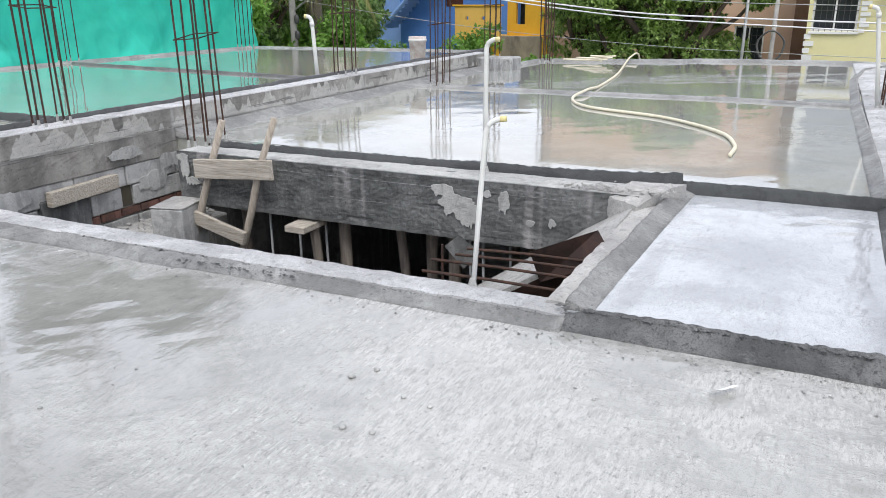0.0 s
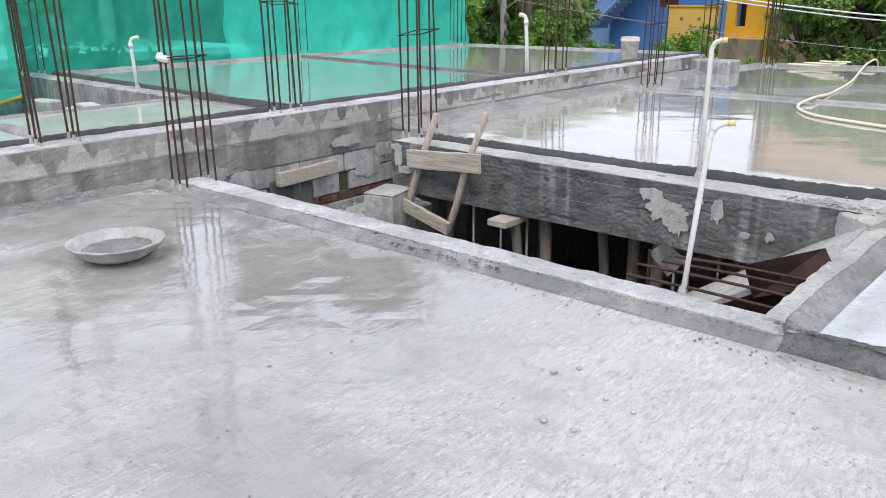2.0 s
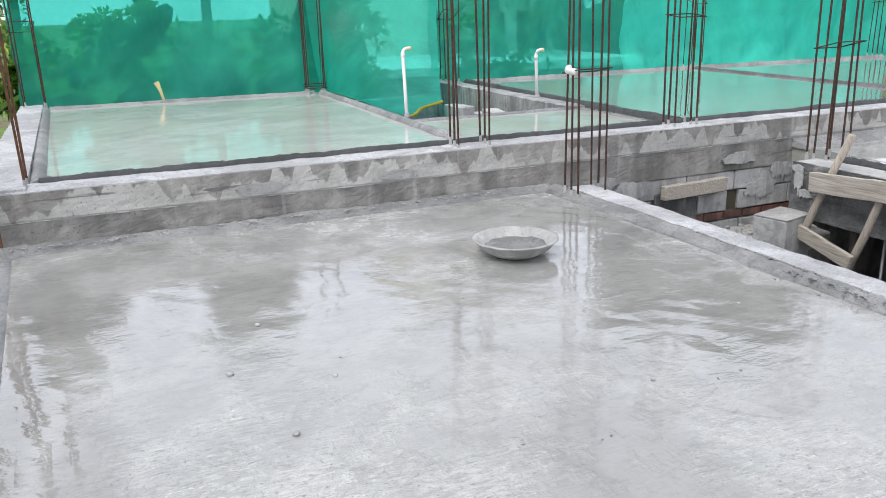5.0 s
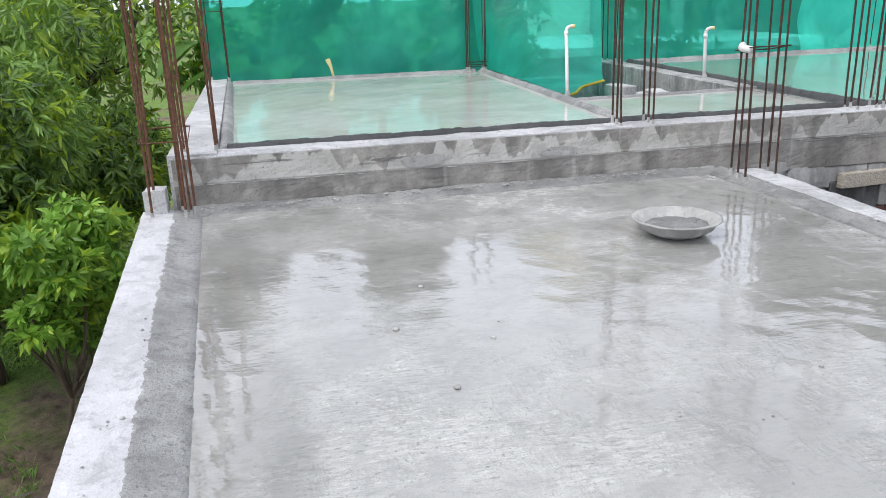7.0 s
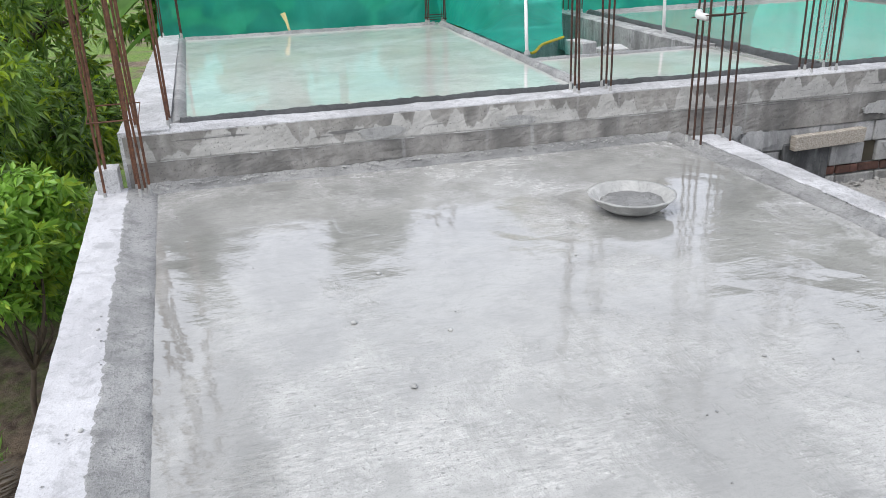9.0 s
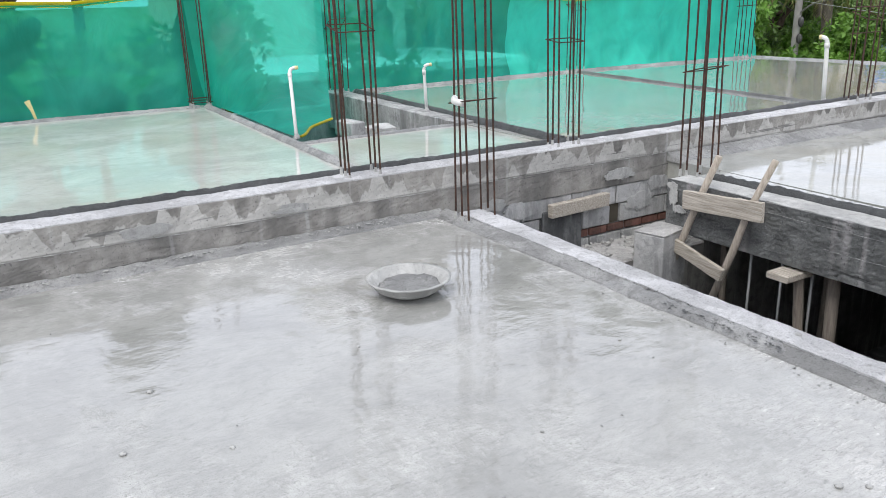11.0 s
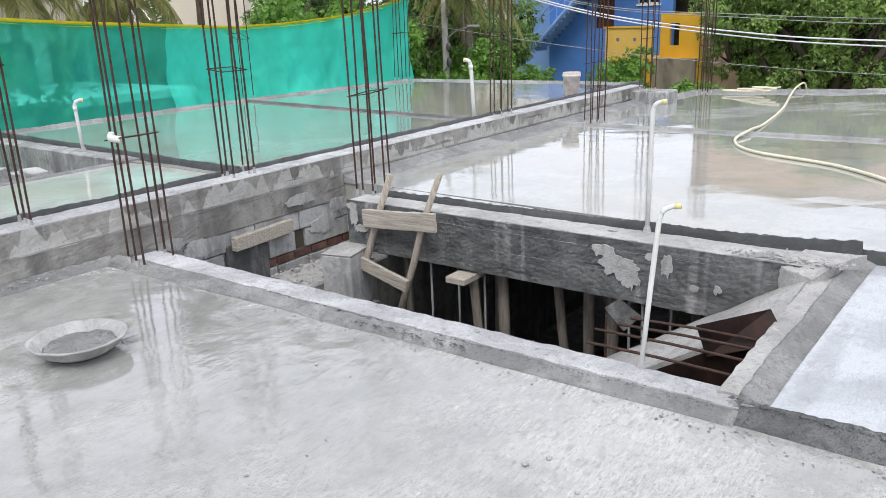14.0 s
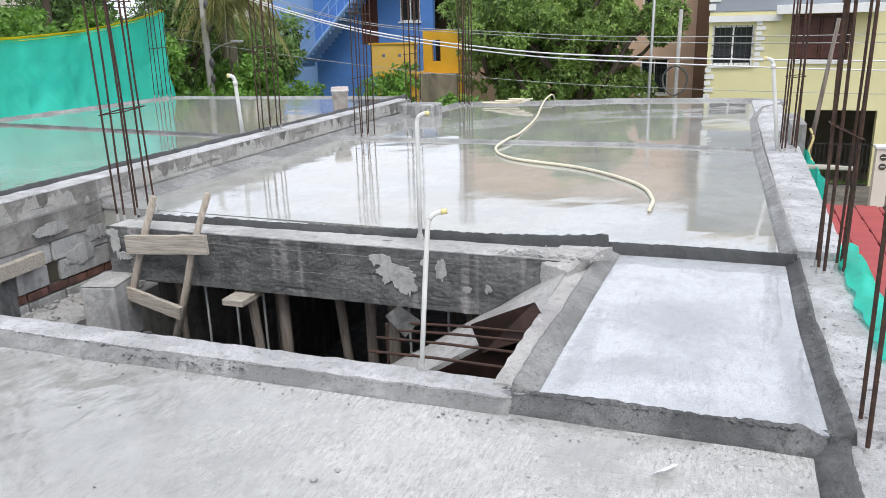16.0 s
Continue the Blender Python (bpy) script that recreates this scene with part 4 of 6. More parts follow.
for v in mound.vertices:
    if v.co.z > 0.0:
        v.co.z += 0.075 * max(0.0, min(1.0, (v.co.y - 4.86) / 0.22)) + 0.009 * noise.noise(v.co * 34)
solid("beam_corner", mound, M_SAND, "crumbling gritty corner of the cross beam", "beam corner", kind="structure")

# ---- stair flight in the opening ----
bm = bmesh.new()
v = [bm.verts.new(p) for p in ((-1.0, 4.2, 0.06), (-1.0, 4.985, 0.1), (-2.75, 4.985, -1.06), (-2.75, 4.2, -1.06), (-1.0, 4.2, -0.2), (-1.0, 4.985, -0.2), (-2.75, 4.985, -1.27), (-2.75, 4.2, -1.27))]
for f in ((0, 1, 2, 3), (7, 6, 5, 4), (0, 3, 7, 4), (1, 5, 6, 2), (3, 2, 6, 7), (0, 4, 5, 1)):
    bm.faces.new([v[i] for i in f])
bmesh.ops.subdivide_edges(bm, edges=bm.edges[:], cuts=10, use_grid_fill=True)
for w in bm.verts:
    w.co.z += 0.018 * noise.noise(w.co * 7)
solid("stair_flight", bm, M_SAND, "sandy unfinished concrete stair flight going down", "stairs", kind="structure")
solid("landing", boxed(-5.66, -5.1, 4.3, 5.7, -0.75, -0.6, bevel=0.02), M_SAND, "pale ledge littered with mortar", "ledge", kind="structure")


def plate(pts, thick, label):
    bm = bmesh.new()
    f = bm.faces.new([bm.verts.new(p) for p in pts])
    bmesh.ops.solidify(bm, geom=[f], thickness=thick)
    return solid("form_plate", bm, M_BEAM if "grey" in label else M_PLATE, label, "formwork plate", "formwork plates")


plate([(-1.44, 4.17, -0.05), (-1.04, 4.19, 0.13), (-0.98, 4.15, 0.06), (-1.1, 4.12, -0.1), (-1.36, 4.14, -0.22)], 0.012, "rusty brown steel formwork plate leaning on the stair flight")
plate([(-2.0, 4.185, -0.61), (-1.1, 4.185, -0.035), (-1.1, 4.175, -0.36), (-2.0, 4.175, -0.94)], 0.012, "dark rusty formwork plate against the side of the stair flight")
plate([(-2.26, 4.7, -0.28), (-2.13, 4.66, -0.17), (-1.96, 4.64, -0.26), (-2.1, 4.68, -0.42)], 0.012, "small grey formwork plate standing on edge")
STARTERS = ((-1.83, 4.13, -1.07, 4.12), (-1.85, 4.0, -1.06, 3.98), (-1.94, 3.86, -1.05, 3.81), (-1.9, 3.66, -1.06, 3.6))
for x0, y0, x1, y1 in STARTERS:
    bm = tube(bmesh.new(), [(x0, y0, -0.07), ((x0 + x1) / 2, (y0 + y1) / 2 + 0.015, -0.055), (x1 + 0.08, y1, -0.04)], 0.009, 8)
    solid("starter_bar", bm, M_RUST, "rusty reinforcing bar sticking out of the slab edge", "reinforcing bar", "stair starter bars")
bm = tube(bmesh.new(), [(-1.87, 3.86, 0.03), (-1.87, 3.87, -0.7)], 0.008, 6)
solid("hanger_bar", bm, M_RUST, "thin upright reinforcing bar in the stair opening", "reinforcing bar", "stair starter bars")
bm = boxed(-1.75, -1.05, 3.38, 3.44, -0.3, -0.24)
solid("form_batten", bm, M_WOOD, "short wooden batten under the slab edge", "batten")

# ---- props below the cross beam ----
prop_rng = random.Random(5)


def prop(x, y, top, lean, r, material, label):
    pts = [Vector((x + lean * s + 0.02 * noise.noise((x * 9, s * 3, 0)), y + 0.02 * noise.noise((x * 5, s * 3, 7)), -3.2 + (top + 3.2) * (1 - s))) for s in (0, 0.2, 0.4, 0.6, 0.8, 1.0)]
    return solid("prop", tube(bmesh.new(), pts[::-1], [r * 1.1, r, r * 1.05, r, r * 0.95, r], 9), material, label, "prop", "props below the beam", smooth=True)


for x, y, lean, r in ((-4.55, 5.3, 0.1, 0.035), (-3.42, 5.2, 0.12, 0.05), (-2.98, 5.35, 0.35, 0.042), (-2.72, 5.4, 0.1, 0.05), (-2.45, 5.3, 0.02, 0.055), (-1.78, 5.25, 0.22, 0.05), (-3.9, 5.9, 0.0, 0.04), (-2.2, 6.0, -0.1, 0.045)):
    prop(x, y, -0.31, lean, r, M_POLE, "crooked timber prop under the concrete beam")
for x in (-4.15, -3.85, -3.6, -2.28, -2.16, -1.95, -1.62, -1.5):
    prop(x, 5.02 + 0.2 * prop_rng.random(), -0.31, 0.0, 0.012, M_GALV, "thin steel prop under the concrete beam")
head = thing("jutting_prop", (-3.64, 4.97, -0.36), "timber prop with a board head jutting from under the beam", "prop")
part("head_board", boxed(-0.1, 0.09, -0.16, 0.16, -0.03, 0.025, bevel=0.006), M_WOOD, head)
part("post", tube(bmesh.new(), [(0.02, 0.08, -0.03), (0.1, 0.1, -1.0), (0.2, 0.12, -2.84)], 0.04, 10), M_POLE, head)

# ---- roof-edge column cages ----


def cage(x, y, z, wx, wy, height, bars, ties, lean=(0, 0), seed=0, radius=0.0086, label="rusty reinforcement cage rising from the slab"):
    """Starter bars of a column: upright bars, some lapped in pairs, held by wire-tied links."""
    r = random.Random(seed)
    steel = M_RUSTB if seed in (2, 3) else M_RUST
    c = thing("column_cage", (x, y, z), label, "rebar cage", "column starter cages")
    for bx, by in bars:
        p0 = Vector((bx * wx / 2, by * wy / 2, -0.05))
        p3 = p0 + Vector((lean[0] * height + r.gauss(0, 0.018), lean[1] * height + r.gauss(0, 0.018), height * r.uniform(0.93, 1.05)))
        mid = p0.lerp(p3, 0.5) + Vector((r.gauss(0, 0.007), r.gauss(0, 0.007), 0))
        part("bar", tube(bmesh.new(), [p0, p0.lerp(mid, 0.5), mid, mid.lerp(p3, 0.5), p3], radius * r.uniform(0.92, 1.1), 7), steel, c)
        part("cement_foot", tube(bmesh.new(), [p0 + Vector((0, 0, 0.02)), p0 + Vector((0, 0, 0.07 + 0.05 * r.random()))], [radius * 2.1, radius * 1.15], 7), M_PLASTER, c)
    for h in ties:
        o = Vector((lean[0] * h, lean[1] * h, h))
        a, b = wx / 2 + 0.02, wy / 2 + 0.02
        tilt = r.gauss(0, 0.03)
        loop = [o + Vector((sx * a, sy * b, tilt * sx)) for sx, sy in ((-1, -1), (1, -1), (1, 1), (-1, 1), (-1, -1))]
        part("link", tube(bmesh.new(), loop, 0.0055, 6), steel, c)
    return c


SQ = [(-1, -1), (1, -1), (1, 1), (-1, 1)]
SIX = SQ + [(0, -1), (0, 1)]
PAIR = SQ + [(-0.5, -0.8), (0.6, 0.7)]
cage(-5.26, 3.11, 0.03, 0.2, 0.25, 2.7, SIX, (0.95, 2.0), (-0.01, -0.005), 1)
cage(-5.53, -1.17, 0.03, 0.18, 0.28, 2.7, [(-1, -1), (-0.9, 0.3), (-0.3, 0.75), (1, -1), (1, 0.6), (0.35, 1), (0.1, -0.9)], (0.56, 1.7), (-0.01, 0.0), 2, 0.009)
cage(-5.88, -0.98, TOP, 0.14, 0.22, 2.4, SQ, (1.5,), (0.0, 0.0), 3)
cage(-5.81, 2.36, TOP, 0.17, 0.27, 2.4, SIX, (1.15, 1.5), (0.0, -0.01), 4)
cage(-5.81, 4.46, TOP, 0.16, 0.24, 2.4, PAIR, (0.95, 1.9), (0.0, -0.005), 5)
cage(-4.93, 5.33, 0.16, 0.2, 0.26, 2.6, PAIR, (0.93, 1.9), (-0.004, -0.006), 6)
cage(-5.85, 9.1, TOP, 0.18, 0.26, 2.5, PAIR, (0.8, 1.0, 1.1), (0.0, 0.0), 7)
cage(-5.1, 10.5, 0.12, 0.2, 0.25, 2.6, SIX, (0.9, 1.8), (0.0, 0.0), 8)
cage(-5.45, 13.4, TOP - 0.06, 0.2, 0.22, 2.5, SIX, (0.9, 1.2, 1.8), (0.0, 0.0), 9)
cage(-5.05, 15.3, 0.12, 0.2, 0.2, 2.7, SIX, (0.5, 0.9, 1.3), (0.0, 0.0), 10, 0.011)
cage(-11.28, 2.42, TOP, 0.2, 0.24, 2.4, SIX, (0.05, 0.1, 1.6), (0.0, 0.0), 11)
cage(-11.5, 4.62, TOP, 0.2, 0.22, 2.4, SQ, (1.0,), (0.0, 0.0), 12)
cage(-11.45, 9.3, TOP, 0.2, 0.24, 2.4, SQ, (1.1,), (0.0, 0.0), 13)
cage(-11.15, 13.5, TOP, 0.22, 0.26, 2.3, SIX, (1.0,), (0.0, 0.0), 14)
cage(-11.45, -1.22, TOP, 0.2, 0.24, 2.4, SQ, (1.0,), (0.0, 0.0), 15)
cage(0.66, 3.16, 0.04, 0.16, 0.2, 2.6, SQ, (0.95, 1.8), (0.0, 0.0), 16, 0.0095)
cage(0.69, 5.42, 0.08, 0.15, 0.14, 2.6, PAIR, (0.95, 1.8), (0.0, 0.0), 17, 0.01)
cage(0.74, 10.3, 0.14, 0.16, 0.3, 2.6, PAIR, (0.9,), (0.006, 0.0), 18, 0.0105)
bm = tube(bmesh.new(), spline([(-5.36, 3.0, 1.0), (-5.3, 2.96, 0.985), (-5.2, 2.98, 0.975)], 4), 0.026, 10)
solid("pipe_offcut", bm, M_PVC, "short white pipe offcut resting on a cage link", "pipe offcut", smooth=True)

# ---- drain and conduit stubs ----


def stub_pipe(base, top, bend, r=0.019, cap=True, label="upright white plastic pipe with a bent end"):
    b, t, d = Vector(base), Vector(top), Vector(bend)
    pipe = thing("stub_pipe", b, label, "pipe", "roof pipes")
    up = (t - b).normalized()
    tip = t - b
    s = 0.055
    pts = [(0, 0, -0.06), tip * 0.5, tip - up * s, tip - up * s * 0.3 + d * s * 0.3, tip + d * s, tip + d * (s + 0.035)]
    curve = [Vector(pts[0]), Vector(pts[1])] + spline(pts[2:], 5)
    part("tube", tube(bmesh.new(), curve, r, 12), M_PVC, pipe, smooth=True)
    if r > 0.018:
        part("socket", tube(bmesh.new(), [tip - up * (s + 0.06), tip - up * (s + 0.005)], r * 1.22, 12), M_PVC, pipe, smooth=True)
    if cap:
        part("end_cap", tube(bmesh.new(), [tip + d * (s + 0.012), tip + d * (s + 0.045)], [r * 1.12, r * 1.08], 12), M_CAP, pipe, "yellowed pipe end", smooth=True)
    part("mortar_foot", lathe(bmesh.new(), [(r * 2.0, 0.0), (r * 1.6, 0.025), (r * 1.02, 0.05)], 10, (0, 0, -0.01), 0.2), M_PLASTER, pipe)
    return pipe


stub_pipe((-1.42, 3.27, 0.05), (-1.39, 3.36, 0.85), (0.9, 0.25, 0.12), 0.013)
stub_pipe((-2.18, 5.24, 0.17), (-2.2, 5.3, 1.1), (0.93, 0.2, 0.1), 0.017)
stub_pipe((-7.95, 2.6, TOP - 0.02), (-8.4, 2.74, 1.06), (0.5, 0.85, 0.05))
stub_pipe((-8.62, 4.56, TOP), (-8.66, 4.56, 0.96), (0.4, 0.9, 0.03))
stub_pipe((-6.0, 8.66, TOP), (-6.02, 8.62, 1.16), (-0.9, -0.2, 0.08), 0.025)
stub_pipe((0.62, 10.2, 0.14), (0.47, 10.2, 1.25), (-0.97, 0.0, 0.05), 0.023)

# ---- odds and ends on the right edge ----
solid("column_stub", pitted("column_stub", [(0.78, 10.7), (0.97, 10.7), (0.97, 12.0), (0.78, 12.0)], -0.1, 0.42, M_BEAM, 0.05, 0.008, 61), M_BEAM, "rough grey concrete upstand at the roof edge", "upstand", kind="structure")
solid("lane", boxed(0.9, 14.0, 15.2, 25.9, GROUND - 0.2, GROUND + 0.12), M_ROAD, "dusty lane between the site and the yellow house", "lane", kind="structure")
lp = thing("leaning_pole", (1.0, 10.9, -0.4), "weathered wooden pole leaning outside the roof edge", "wooden pole")
part("pole", tube(bmesh.new(), [(0, 0, 0), (0.1, 0.0, 1.0), (0.22, 0.02, 2.1)], [0.03, 0.028, 0.024], 9), M_POLE, lp, smooth=True)
part("ribbon", tube(bmesh.new(), spline([(0.02, -0.03, 0.75), (0.07, -0.05, 0.62), (0.03, -0.06, 0.45), (0.1, -0.05, 0.3)], 4), 0.016, 6), M_CAP, lp, "yellow plastic ribbon")
scr = thing("edge_planks", (1.0, 9.6, 0.1), "short planks jutting from the roof edge", "plank")
for i, (yy, ll) in enumerate(((0.0, 0.42), (0.35, 0.3), (0.6, 0.36))):
    bm = boxed(-0.1, ll, yy, yy + 0.07, -0.06 - 0.05 * i, -0.02 - 0.05 * i, bevel=0.005)
    part("plank", bm, M_WOOD, scr)
hang = thing("edge_cloth", (0, 0, 0), "green netting hanging outside the far roof edge", "shade net")
vs, fs = [], []
for i in range(40):
    y = 8.6 + 2.6 * i / 39
    for k in range(9):
        s = k / 8
        vs.append((1.0 + 0.1 * s + 0.05 * noise.noise((y * 5, s * 3, 6)), y, 0.08 - 0.9 * s + 0.04 * noise.noise((y * 7, s * 4, 2))))
    if i:
        a, b = (i - 1) * 9, i * 9
        fs += [(a + k, a + k + 1, b + k + 1, b + k) for k in range(8)]
part("cloth", raw("cloth", vs, fs, M_NET, True), M_NET, hang)

# ---- loose things ----
pan = thing("mortar_pan", (-4.15, 1.9, 0.005), "cement-caked round metal mortar pan standing on the wet slab", "mortar pan")
PAN_SCALE = 0.89
prof = [(0.1, 0.0), (0.17, 0.006), (0.235, 0.045), (0.272, 0.098), (0.296, 0.106), (0.298, 0.114), (0.27, 0.112), (0.232, 0.062), (0.16, 0.035), (0.05, 0.03)]
prof = [(PAN_SCALE * r_, 0.9 * z_) for r_, z_ in prof]
part("bowl", lathe(bmesh.new(), prof, 40, (0, 0, 0), 0.035, 2), M_PAN, pan, smooth=True)
part("mortar", lathe(bmesh.new(), [(0.2, 0.045), (0.185, 0.058), (0.11, 0.062), (0.03, 0.058)], 30, (0, 0, 0), 0.16, 5), M_MORT, pan, "leftover wet mortar", smooth=True)

hose = thing("hose", (0, 0, 0), "cream rubber water hose lying across the flooded slab", "hose")
line = spline([(-0.6, 6.68, RZ + 0.02), (-0.62, 7.2, RZ + 0.02), (-0.84, 7.85, RZ + 0.02), (-1.5, 8.58, RZ + 0.02), (-2.45, 9.07, RZ + 0.02), (-2.85, 9.75, RZ + 0.02), (-2.86, 10.45, RZ + 0.055), (-2.9, 11.3, RZ + 0.02), (-3.08, 13.1, RZ + 0.02), (-3.4, 15.0, RZ + 0.02), (-3.5, 16.0, RZ + 0.1), (-3.45, 16.5, RZ + 0.06), (-3.4, 16.62, -0.6)], 10)
part("hose_tube", tube(bmesh.new(), line, 0.018, 10), M_HOSE, hose, smooth=True)
coil = thing("hose_coil", (-4.35, 15.2, RZ + 0.02), "loose coil of thin cream hose on the far bund", "hose")
part("coil", tube(bmesh.new(), spline([(0.45 * math.cos(a) * (1 - 0.03 * a) + 0.03 * a, 0.16 * math.sin(a), 0.03 + 0.006 * a) for a in [0.5 * i for i in range(38)]], 3), 0.014, 7), M_HOSE, coil, smooth=True)

bucket = thing("bucket", (-6.22, 11.95, G_TOP), "white plastic bucket splashed with cement on the wet slab", "bucket")
part("pail", lathe(bmesh.new(), [(0.118, 0.0), (0.125, 0.01), (0.142, 0.3), (0.152, 0.305), (0.152, 0.335), (0.147, 0.34), (0.149, 0.385), (0.137, 0.385), (0.118, 0.03)], 28), M_BUCKET, bucket, smooth=True)
part("rim", lathe(bmesh.new(), [(0.15, 0.32), (0.157, 0.325), (0.157, 0.34), (0.15, 0.345)], 28), M_PVC, bucket)

# timber trestle over the opening
trestle = thing("timber_trestle", (0, 0, 0), "weathered timber frame of two poles and two boards in the opening", "timber frame")
part("pole", tube(bmesh.new(), [(-4.89, 4.86, -0.98), (-4.67, 4.88, -0.35), (-4.55, 4.91, 0.02), (-4.37, 4.92, 0.45)], [0.034, 0.032, 0.03, 0.028], 10), M_TPOLE, trestle, smooth=True)
part("pole", tube(bmesh.new(), [(-4.36, 4.86, -0.98), (-4.13, 4.89, -0.3), (-4.03, 4.9, 0.05), (-3.84, 4.92, 0.5)], [0.032, 0.031, 0.028, 0.026], 10), M_TPOLE, trestle, smooth=True)


def board(parent, centre, length, height, thick, turn, seed, name="board"):
    bm = boxed(-length / 2, length / 2, -thick / 2, thick / 2, -height / 2, height / 2)
    bmesh.ops.subdivide_edges(bm, edges=[e for e in bm.edges if abs((e.verts[0].co - e.verts[1].co).x) > 0.1], cuts=9)
    for v in bm.verts:
        v.co.z += 0.035 * height * noise.noise((v.co.x * 9, v.co.z * 40, seed)) + 0.05 * height * (v.co.x / length)
        v.co.x += 0.012 * noise.noise((v.co.z * 20, v.co.y * 50, seed + 3)) if abs(abs(v.co.x) - length / 2) < 0.01 else 0
        v.co.y += 0.003 * noise.noise((v.co.x * 14, v.co.z * 30, seed + 5))
    bmesh.ops.bevel(bm, geom=[e for e in bm.edges if len(e.link_faces) == 2 and e.calc_face_angle(0) > 1.0], offset=0.004, segments=1, affect="EDGES")
    bm.transform(turn if isinstance(turn, Matrix) else pose(*centre, *turn))
    return part(name, bm, M_WOOD, parent)


board(trestle, (-4.25, 4.855, 0.07), 0.8, 0.16, 0.04, (0, -3.5, 0), 3)
board(trestle, (-4.44, 4.83, -0.44), 0.58, 0.115, 0.04, (0, 13, -3), 8)
plank = thing("wall_plank", (0, 0, 0), "weathered plank wedged against the block wall", "plank")
board(plank, (FACE + 0.045, 4.53, -0.17), 0.7, 0.125, 0.07, (0, -1, 90), 14)
blk = thing("concrete_block", (0, 0, 0), "loose pale concrete block standing at the beam's end", "concrete block")
bm = boxed(-0.15, 0.15, -0.2, 0.2, -0.26, 0.26, bevel=0.012)
for v in bm.verts:
    v.co += Vector((noise.noise(v.co * 17), noise.noise(v.co * 13 + Vector((5, 0, 0))), 0)) * 0.008
bm.transform(pose(-4.84, 4.8, -0.53, 0, 0, 14))
part("block_body", bm, M_BLOCK, blk)
bm = boxed(-0.15, 0.15, -0.2, 0.2, 0.262, 0.272, bevel=0.003)
bm.transform(pose(-4.84, 4.8, -0.53, 0, 0, 14))
part("mortar_cap", bm, M_SAND, blk, "pale crust of dry mortar")
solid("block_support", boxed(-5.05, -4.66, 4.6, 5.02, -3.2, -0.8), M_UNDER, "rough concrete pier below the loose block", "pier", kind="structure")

# crumbs and scraps on the near slab
bits = random.Random(21)


def pebble(x, y, r, label="lump of dried mortar on the wet slab", z=0.0):
    bm = bmesh.new()
    r *= 0.75
    bmesh.ops.create_icosphere(bm, subdivisions=2, radius=r)
    for v in bm.verts:
        v.co *= 1 + 0.35 * noise.noise(v.co / r * 1.3 + Vector((x * 7, y * 5, 0)))
        v.co.z *= 0.55
    bm.transform(pose(x, y, z + 0.35 * r, 0, 0, 90 * bits.random()))
    return solid("mortar_lump", bm, M_PAN, label, "mortar lump", "mortar lumps on the slab", smooth=True)


for x, y, r in ((-1.5, 2.28, 0.02), (-1.44, 2.37, 0.017), (-1.33, 1.95, 0.018), (-1.22, 1.96, 0.016), (-1.24, 2.22, 0.012), (-1.12, 2.2, 0.014), (-0.95, 1.6, 0.01), (-2.6, 0.2, 0.018), (-3.7, 0.25, 0.02), (-3.2, 0.05, 0.02), (-3.0, 0.45, 0.015), (-2.4, 1.6, 0.012), (-3.6, 1.3, 0.01), (-2.2, 0.9, 0.01), (-0.6, 2.5, 0.01), (-2.9, 2.5, 0.012), (-0.1, 2.6, 0.008)):
    pebble(x, y, r)
for x, y, r in ((-2.35, 3.21, 0.026), (-1.95, 3.18, 0.016), (-4.4, 3.2, 0.014), (-3.1, 3.22, 0.012), (0.6, 4.3, 0.02), (0.7, 4.9, 0.015), (0.63, 6.4, 0.02), (0.75, 7.6, 0.02), (-2.6, -1.0, 0.014), (-3.4, -1.06, 0.012), (-1.9, -0.95, 0.012)):
    pebble(x, y, r, "crumb of dried mortar on the roof edge", 0.05 if y < 4 else 0.12)
bm = bmesh.new()
pts = [(-0.233, 2.705), (-0.149, 2.801), (-0.131, 2.789), (-0.173, 2.723), (-0.203, 2.693)]
f = bm.faces.new([bm.verts.new((x, y, 0.012 + 0.006 * i)) for i, (x, y) in enumerate(pts)][::-1])
bmesh.ops.solidify(bm, geom=[f], thickness=0.002)
solid("paper_scrap", bm, M_WHITEP, "torn white scrap lying on the wet slab", "scrap")

# loose grit: chips of mortar and stone strewn along bunds and edges


def chips(name, spots, material, label, seed):
    """Angular eight-sided chips at (x, y, z, radius), too small and too many to count."""
    r = random.Random(seed)
    verts, faces = [], []
    for x, y, z, rad in spots:
        k = len(verts)
        for d in ((1, 0, 0), (0, 1, 0), (-1, 0, 0), (0, -1, 0), (0, 0, 1), (0, 0, -1)):
            verts.append((x + rad * d[0] * r.uniform(0.6, 1.6), y + rad * d[1] * r.uniform(0.6, 1.6), z + 0.3 * rad + 0.7 * rad * d[2] * r.uniform(0.5, 1.2)))
        faces += [(k + a, k + b, k + 4) for a, b in ((0, 1), (1, 2), (2, 3), (3, 0))] + [(k + b, k + a, k + 5) for a, b in ((0, 1), (1, 2), (2, 3), (3, 0))]
    return solid(name, raw(name, verts, faces, material), material, label, "grit", kind="stuff")


g = random.Random(77)
spots = [(g.uniform(-1.0, 0.4), 3.03 - abs(g.gauss(0, 0.09)), 0.001, 0.002 + 0.006 * g.random() ** 3) for _ in range(200)]
spots += [(g.uniform(-3.8, -1.0), 2.97 - abs(g.gauss(0, 0.05)), 0.001, 0.002 + 0.007 * g.random() ** 3) for _ in range(120)]
spots += [(g.uniform(-4.8, 0.3), g.uniform(-0.4, 2.9), 0.0, 0.0015 + 0.005 * g.random() ** 4) for _ in range(140)]
